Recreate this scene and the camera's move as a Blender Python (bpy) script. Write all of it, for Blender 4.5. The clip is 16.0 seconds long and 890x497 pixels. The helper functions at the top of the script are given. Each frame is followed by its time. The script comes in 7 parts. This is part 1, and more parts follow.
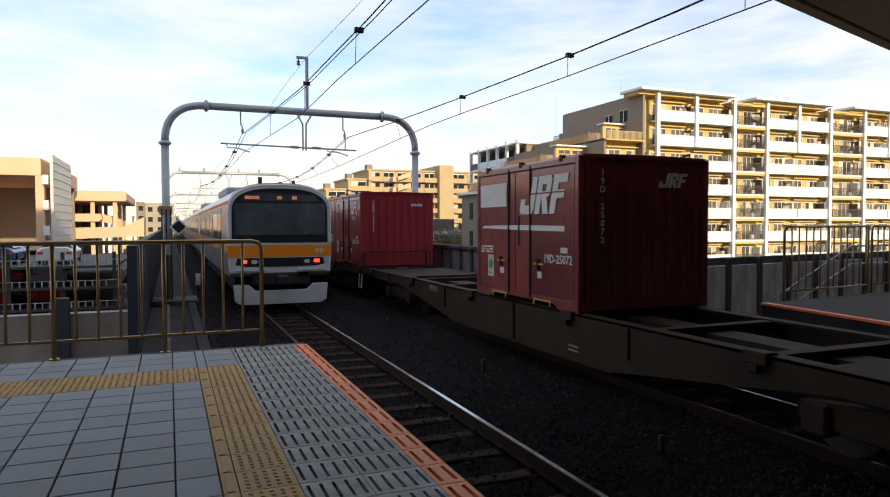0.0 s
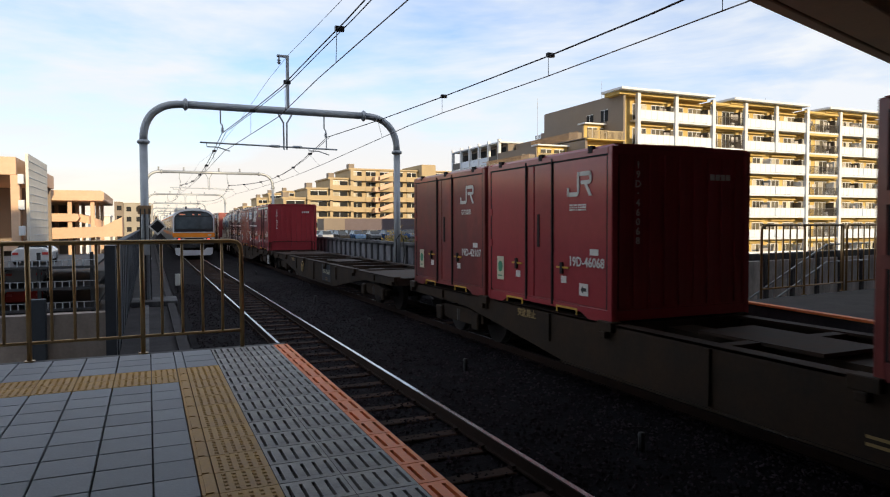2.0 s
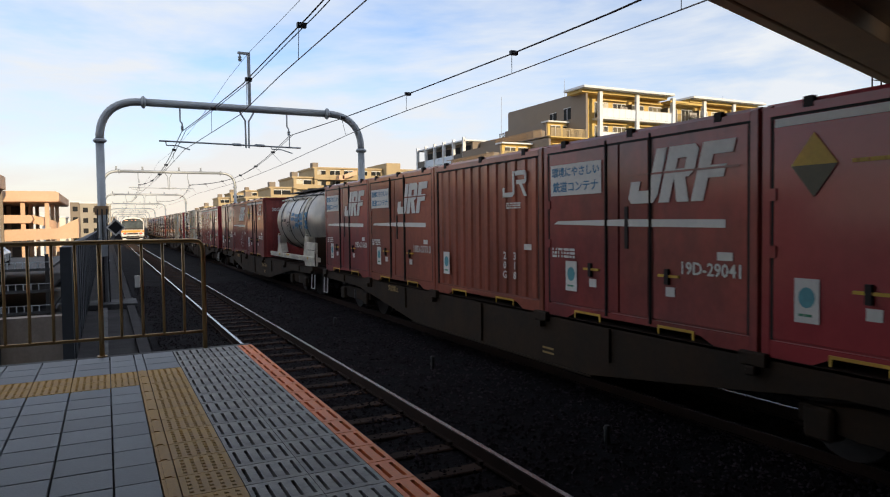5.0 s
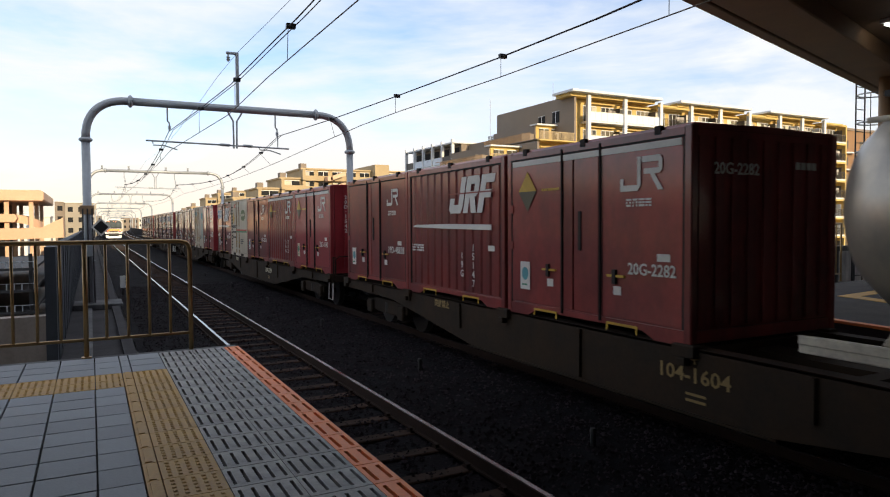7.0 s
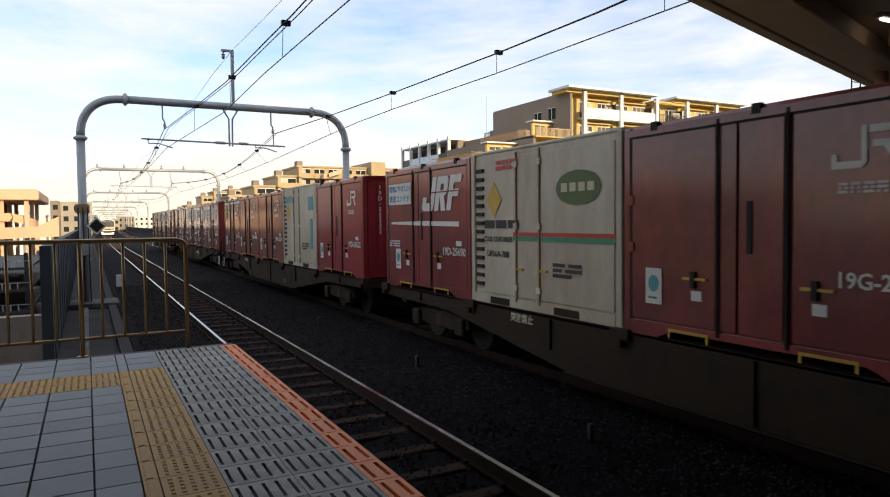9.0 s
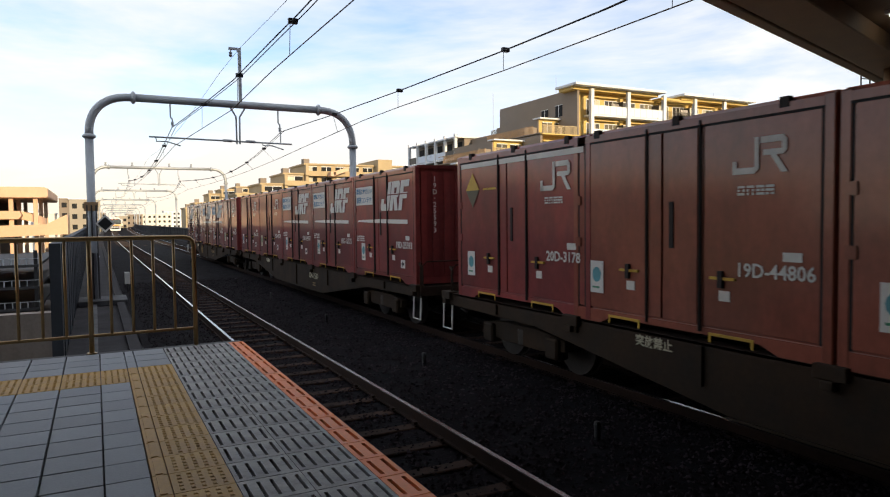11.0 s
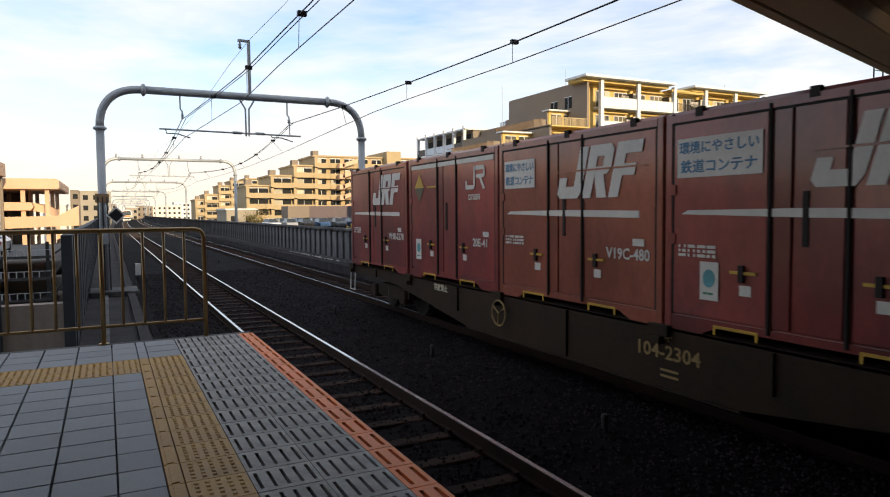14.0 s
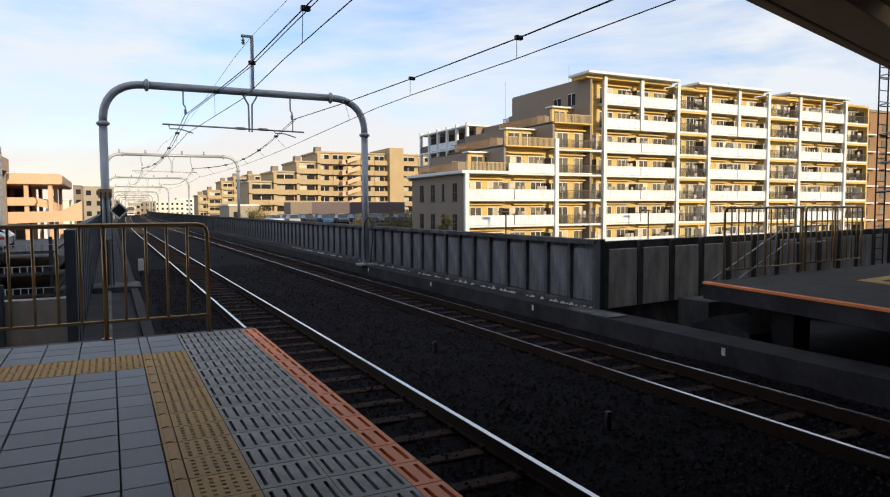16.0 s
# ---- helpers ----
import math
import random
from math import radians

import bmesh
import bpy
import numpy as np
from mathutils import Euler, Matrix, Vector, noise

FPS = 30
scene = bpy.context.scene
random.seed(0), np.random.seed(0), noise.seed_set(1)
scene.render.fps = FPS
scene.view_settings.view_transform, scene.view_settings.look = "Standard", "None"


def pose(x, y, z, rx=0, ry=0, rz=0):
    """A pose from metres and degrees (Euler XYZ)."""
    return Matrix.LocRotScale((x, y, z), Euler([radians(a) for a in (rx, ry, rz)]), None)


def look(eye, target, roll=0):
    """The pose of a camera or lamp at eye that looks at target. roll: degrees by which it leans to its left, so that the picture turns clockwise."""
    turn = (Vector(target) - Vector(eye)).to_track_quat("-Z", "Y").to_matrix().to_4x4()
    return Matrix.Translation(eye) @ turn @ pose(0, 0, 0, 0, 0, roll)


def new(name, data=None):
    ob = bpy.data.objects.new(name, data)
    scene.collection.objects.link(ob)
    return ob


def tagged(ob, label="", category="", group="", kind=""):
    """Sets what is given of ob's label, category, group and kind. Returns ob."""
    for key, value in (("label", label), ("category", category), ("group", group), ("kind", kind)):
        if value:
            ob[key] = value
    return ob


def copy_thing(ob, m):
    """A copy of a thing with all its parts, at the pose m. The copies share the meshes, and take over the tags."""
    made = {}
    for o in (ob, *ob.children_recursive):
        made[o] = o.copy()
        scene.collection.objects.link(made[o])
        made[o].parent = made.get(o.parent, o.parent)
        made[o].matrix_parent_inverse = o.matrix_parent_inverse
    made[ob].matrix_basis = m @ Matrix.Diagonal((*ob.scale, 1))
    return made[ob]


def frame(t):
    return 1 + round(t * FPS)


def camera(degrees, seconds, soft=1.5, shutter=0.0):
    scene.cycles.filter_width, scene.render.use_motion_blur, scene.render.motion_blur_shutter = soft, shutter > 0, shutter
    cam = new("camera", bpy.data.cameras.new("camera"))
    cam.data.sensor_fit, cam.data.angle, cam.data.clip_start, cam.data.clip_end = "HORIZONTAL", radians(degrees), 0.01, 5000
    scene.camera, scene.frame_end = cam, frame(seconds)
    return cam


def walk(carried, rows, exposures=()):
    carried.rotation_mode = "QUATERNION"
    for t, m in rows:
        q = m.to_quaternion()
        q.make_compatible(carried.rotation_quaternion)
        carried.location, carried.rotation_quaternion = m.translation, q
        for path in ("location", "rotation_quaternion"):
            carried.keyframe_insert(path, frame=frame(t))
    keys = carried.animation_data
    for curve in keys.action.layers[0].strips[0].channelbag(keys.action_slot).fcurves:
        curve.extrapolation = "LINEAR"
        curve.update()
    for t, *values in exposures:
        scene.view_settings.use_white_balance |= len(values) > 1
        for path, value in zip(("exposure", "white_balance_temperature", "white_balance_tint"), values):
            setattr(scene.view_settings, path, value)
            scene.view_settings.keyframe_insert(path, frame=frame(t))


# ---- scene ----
cam = camera(67.0, 16.0, soft=1.1, shutter=0.07)
PATH = [
    (0, (-0.234, -6.235, 1.364), (0.525, -4.386, 1.294), -0.1),
    (0.5, (-0.233, -6.229, 1.359), (0.536, -4.384, 1.289), -0.2),
    (1, (-0.233, -6.23, 1.356), (0.55, -4.391, 1.283), -0.2),
    (1.5, (-0.23, -6.246, 1.364), (0.562, -4.411, 1.291), -0.1),
    (2, (-0.223, -6.245, 1.362), (0.584, -4.417, 1.29), -0.2),
    (2.5, (-0.229, -6.206, 1.346), (0.603, -4.389, 1.278), -0.2),
    (3, (-0.227, -6.204, 1.34), (0.637, -4.402, 1.274), -0.2),
    (3.5, (-0.222, -6.224, 1.345), (0.652, -4.426, 1.281), -0.4),
    (4, (-0.216, -6.246, 1.351), (0.665, -4.452, 1.28), -0.7),
    (6.5, (-0.229, -6.212, 1.344), (0.695, -4.44, 1.27), -0.2),
    (7, (-0.224, -6.242, 1.354), (0.707, -4.473, 1.282), -0.3),
    (7.5, (-0.219, -6.245, 1.349), (0.716, -4.479, 1.278), -0.6),
    (8, (-0.223, -6.236, 1.346), (0.716, -4.471, 1.273), -0.5),
    (8.5, (-0.222, -6.237, 1.349), (0.716, -4.472, 1.271), -0.4),
    (9, (-0.219, -6.235, 1.352), (0.72, -4.471, 1.271), -0.6),
    (11.5, (-0.228, -6.248, 1.351), (0.687, -4.472, 1.257), -0.6),
    (12, (-0.236, -6.256, 1.356), (0.673, -4.477, 1.254), -0.6),
    (12.5, (-0.228, -6.253, 1.357), (0.676, -4.471, 1.26), -0.6),
    (13, (-0.23, -6.276, 1.367), (0.667, -4.491, 1.27), -0.6),
    (13.5, (-0.236, -6.258, 1.361), (0.66, -4.473, 1.26), -0.4),
    (14, (-0.231, -6.268, 1.359), (0.667, -4.484, 1.248), -0.5),
    (14.5, (-0.225, -6.24, 1.351), (0.673, -4.457, 1.237), -0.5),
    (15, (-0.223, -6.235, 1.355), (0.671, -4.45, 1.232), -0.5),
    (15.5, (-0.225, -6.25, 1.362), (0.666, -4.464, 1.241), -0.4),
    (16, (-0.231, -6.233, 1.353), (0.66, -4.447, 1.232), -0.3),
]
walk(cam, [(t, look(eye, target, roll)) for t, eye, target, roll in PATH],
     exposures=[(0.0, 0.10, 6700, 10), (1.0, -0.03, 6700, 10), (2.0, -0.06, 6600, 10), (4.0, -0.22, 6500, 10), (6.5, 0.0, 6700, 10), (9.0, 0.06, 6900, 10), (15.0, 0.08, 6900, 10), (16.0, -0.13, 6550, 10)])

# ---------------------------------------------------------------- light
SUN_EL, SUN_AZ = 14.0, 7.0          # low sun behind the platform, a little to the east of the tracks
sun_dir = Vector((math.sin(radians(SUN_AZ)) * math.cos(radians(SUN_EL)),
                  -math.cos(radians(SUN_AZ)) * math.cos(radians(SUN_EL)), math.sin(radians(SUN_EL))))
sun = new("sun", bpy.data.lights.new("sun", "SUN"))
sun.data.energy, sun.data.angle, sun.data.color = 5.0, radians(0.6), (1.0, 0.80, 0.52)
sun.matrix_world = look(sun_dir * 200, (0, 0, 0))

world = bpy.data.worlds.new("sky")
scene.world = world
world.use_nodes = True
wn, wl = world.node_tree.nodes, world.node_tree.links
wn.clear()
w_out, w_bg = wn.new("ShaderNodeOutputWorld"), wn.new("ShaderNodeBackground")
w_sky = wn.new("ShaderNodeTexSky")
w_sky.sky_type, w_sky.sun_disc = "NISHITA", False
w_sky.sun_elevation, w_sky.sun_rotation = radians(SUN_EL), radians(180 - SUN_AZ)
w_sky.air_density, w_sky.dust_density, w_sky.ozone_density = 1.0, 0.6, 1.5
w_co, w_map = wn.new("ShaderNodeTexCoord"), wn.new("ShaderNodeMapping")
w_map.inputs["Scale"].default_value = (1.0, 1.3, 4.5)
w_map.inputs["Rotation"].default_value = (0.25, 0.12, 0.6)
w_noise, w_fine = wn.new("ShaderNodeTexNoise"), wn.new("ShaderNodeTexNoise")
w_noise.inputs["Scale"].default_value, w_noise.inputs["Detail"].default_value = 1.6, 9.0
w_noise.inputs["Roughness"].default_value, w_noise.inputs["Distortion"].default_value = 0.58, 0.5
w_fine.inputs["Scale"].default_value, w_fine.inputs["Detail"].default_value = 9.0, 6.0
w_ramp = wn.new("ShaderNodeValToRGB")
w_ramp.color_ramp.elements[0].position, w_ramp.color_ramp.elements[1].position = 0.34, 0.60
w_ramp.color_ramp.elements[0].color = (0.17, 0.17, 0.17, 1)
w_sep = wn.new("ShaderNodeSeparateXYZ")
w_hz = wn.new("ShaderNodeMapRange")          # haze thickens towards the horizon
w_hz.inputs["From Min"].default_value, w_hz.inputs["From Max"].default_value = 0.0, 0.22
w_hz.inputs["To Min"].default_value, w_hz.inputs["To Max"].default_value = 0.75, 0.0
w_max, w_mix = wn.new("ShaderNodeMath"), wn.new("ShaderNodeMix")
w_max.operation = "MAXIMUM"
w_add = wn.new("ShaderNodeMath")
w_add.operation = "MULTIPLY_ADD"
w_add.inputs[1].default_value, w_add.inputs[2].default_value = 0.25, -0.125
w_sum = wn.new("ShaderNodeMath")
w_mix.data_type = "RGBA"
w_mix.inputs[7].default_value = (8.3, 8.75, 9.35, 1)
wl.new(w_co.outputs["Generated"], w_map.inputs["Vector"])
wl.new(w_map.outputs["Vector"], w_noise.inputs["Vector"])
wl.new(w_map.outputs["Vector"], w_fine.inputs["Vector"])
wl.new(w_fine.outputs["Fac"], w_add.inputs[0])
wl.new(w_noise.outputs["Fac"], w_sum.inputs[0])
wl.new(w_add.outputs[0], w_sum.inputs[1])
wl.new(w_sum.outputs[0], w_ramp.inputs["Fac"])
wl.new(w_co.outputs["Generated"], w_sep.inputs[0])
wl.new(w_sep.outputs["Z"], w_hz.inputs["Value"])
wl.new(w_hz.outputs["Result"], w_max.inputs[0])
wl.new(w_ramp.outputs["Color"], w_max.inputs[1])
wl.new(w_max.outputs[0], w_mix.inputs[0])
w_blue = wn.new("ShaderNodeMix")               # thin high haze lightens the blue
w_blue.data_type, w_blue.blend_type = "RGBA", "MULTIPLY"
w_blue.inputs[0].default_value = 1.0
w_blue.inputs[7].default_value = (1.45, 1.66, 2.12, 1)
wl.new(w_sky.outputs["Color"], w_blue.inputs[6])
wl.new(w_blue.outputs[2], w_mix.inputs[6])
w_warm = wn.new("ShaderNodeMix")               # cream haze along the horizon
w_warm.data_type = "RGBA"
w_warm.inputs[7].default_value = (10.2, 8.8, 7.0, 1)
w_wr = wn.new("ShaderNodeMapRange")
w_wr.inputs["From Min"].default_value, w_wr.inputs["From Max"].default_value = 0.0, 0.13
w_wr.inputs["To Min"].default_value, w_wr.inputs["To Max"].default_value = 0.85, 0.0
wl.new(w_sep.outputs["Z"], w_wr.inputs["Value"])
wl.new(w_wr.outputs["Result"], w_warm.inputs[0])
wl.new(w_mix.outputs[2], w_warm.inputs[6])
wl.new(w_warm.outputs[2], w_bg.inputs["Color"])
w_bg.inputs["Strength"].default_value = 0.112
wl.new(w_bg.outputs[0], w_out.inputs["Surface"])


# ---------------------------------------------------------------- materials
def material(name, base, rough=0.7, metal=0.0, grain=12.0, vary=0.25, stain=1.2, bump=0.15, tint=None, streak=0.0, piece=0.0, emit=0.0, spec=0.5, coat=0.0, island=0.0):
    """Base colour broken up by a fine grain and by large stains; tint: the stains' colour; streak: how far stains run down."""
    m = bpy.data.materials.new(name)
    m.use_nodes = True
    n, l = m.node_tree.nodes, m.node_tree.links
    b = n["Principled BSDF"]
    b.inputs["Roughness"].default_value, b.inputs["Metallic"].default_value = rough, metal
    b.inputs["Specular IOR Level"].default_value = spec
    b.inputs["Coat Weight"].default_value, b.inputs["Coat Roughness"].default_value, b.inputs["Coat IOR"].default_value = coat, 0.13, 1.45
    co, mp = n.new("ShaderNodeTexCoord"), n.new("ShaderNodeMapping")
    mp.inputs["Scale"].default_value = (1, 1, 1 - 0.85 * streak)
    fine, big = n.new("ShaderNodeTexNoise"), n.new("ShaderNodeTexNoise")
    fine.inputs["Scale"].default_value, fine.inputs["Detail"].default_value = grain, 5
    big.inputs["Scale"].default_value, big.inputs["Detail"].default_value, big.inputs["Roughness"].default_value = stain, 6, 0.65
    l.new(co.outputs["Object"], fine.inputs["Vector"])
    l.new(co.outputs["Object"], mp.inputs["Vector"])
    l.new(mp.outputs["Vector"], big.inputs["Vector"])
    ramp = n.new("ShaderNodeValToRGB")
    ramp.color_ramp.elements[0].position, ramp.color_ramp.elements[1].position = 0.38, 0.68
    dark = tint or tuple(c * (1 - vary) for c in base)
    ramp.color_ramp.elements[0].color, ramp.color_ramp.elements[1].color = (*dark, 1), (*base, 1)
    l.new(big.outputs["Fac"], ramp.inputs["Fac"])
    mul = n.new("ShaderNodeMix")
    mul.data_type, mul.blend_type = "RGBA", "MULTIPLY"
    mul.inputs[0].default_value = 1.0
    mr = n.new("ShaderNodeMapRange")
    mr.inputs["To Min"].default_value, mr.inputs["To Max"].default_value = 1 - vary * 0.7, 1 + vary * 0.7
    l.new(fine.outputs["Fac"], mr.inputs["Value"])
    l.new(ramp.outputs["Color"], mul.inputs[6])
    l.new(mr.outputs["Result"], mul.inputs[7])
    col = mul.outputs[2]
    if piece or island:
        info, pr, pm = n.new("ShaderNodeObjectInfo" if piece else "ShaderNodeNewGeometry"), n.new("ShaderNodeMapRange"), n.new("ShaderNodeMix")
        pr.inputs["To Min"].default_value, pr.inputs["To Max"].default_value = 1 - (piece or island), 1 + (piece or island)
        pm.data_type, pm.blend_type = "RGBA", "MULTIPLY"
        pm.inputs[0].default_value = 1.0
        l.new(info.outputs["Random" if piece else "Random Per Island"], pr.inputs["Value"])
        l.new(col, pm.inputs[6])
        l.new(pr.outputs["Result"], pm.inputs[7])
        col = pm.outputs[2]
    l.new(col, b.inputs["Base Color"])
    rr = n.new("ShaderNodeMapRange")
    rr.inputs["To Min"].default_value, rr.inputs["To Max"].default_value = max(0.03, rough - 0.12), min(1, rough + 0.12)
    l.new(big.outputs["Fac"], rr.inputs["Value"])
    l.new(rr.outputs["Result"], b.inputs["Roughness"])
    if bump:
        bp = n.new("ShaderNodeBump")
        bp.inputs["Strength"].default_value, bp.inputs["Distance"].default_value = bump, 0.01
        l.new(fine.outputs["Fac"], bp.inputs["Height"])
        l.new(bp.outputs["Normal"], b.inputs["Normal"])
    if emit:
        b.inputs["Emission Color"].default_value, b.inputs["Emission Strength"].default_value = (*base, 1), emit
    return m


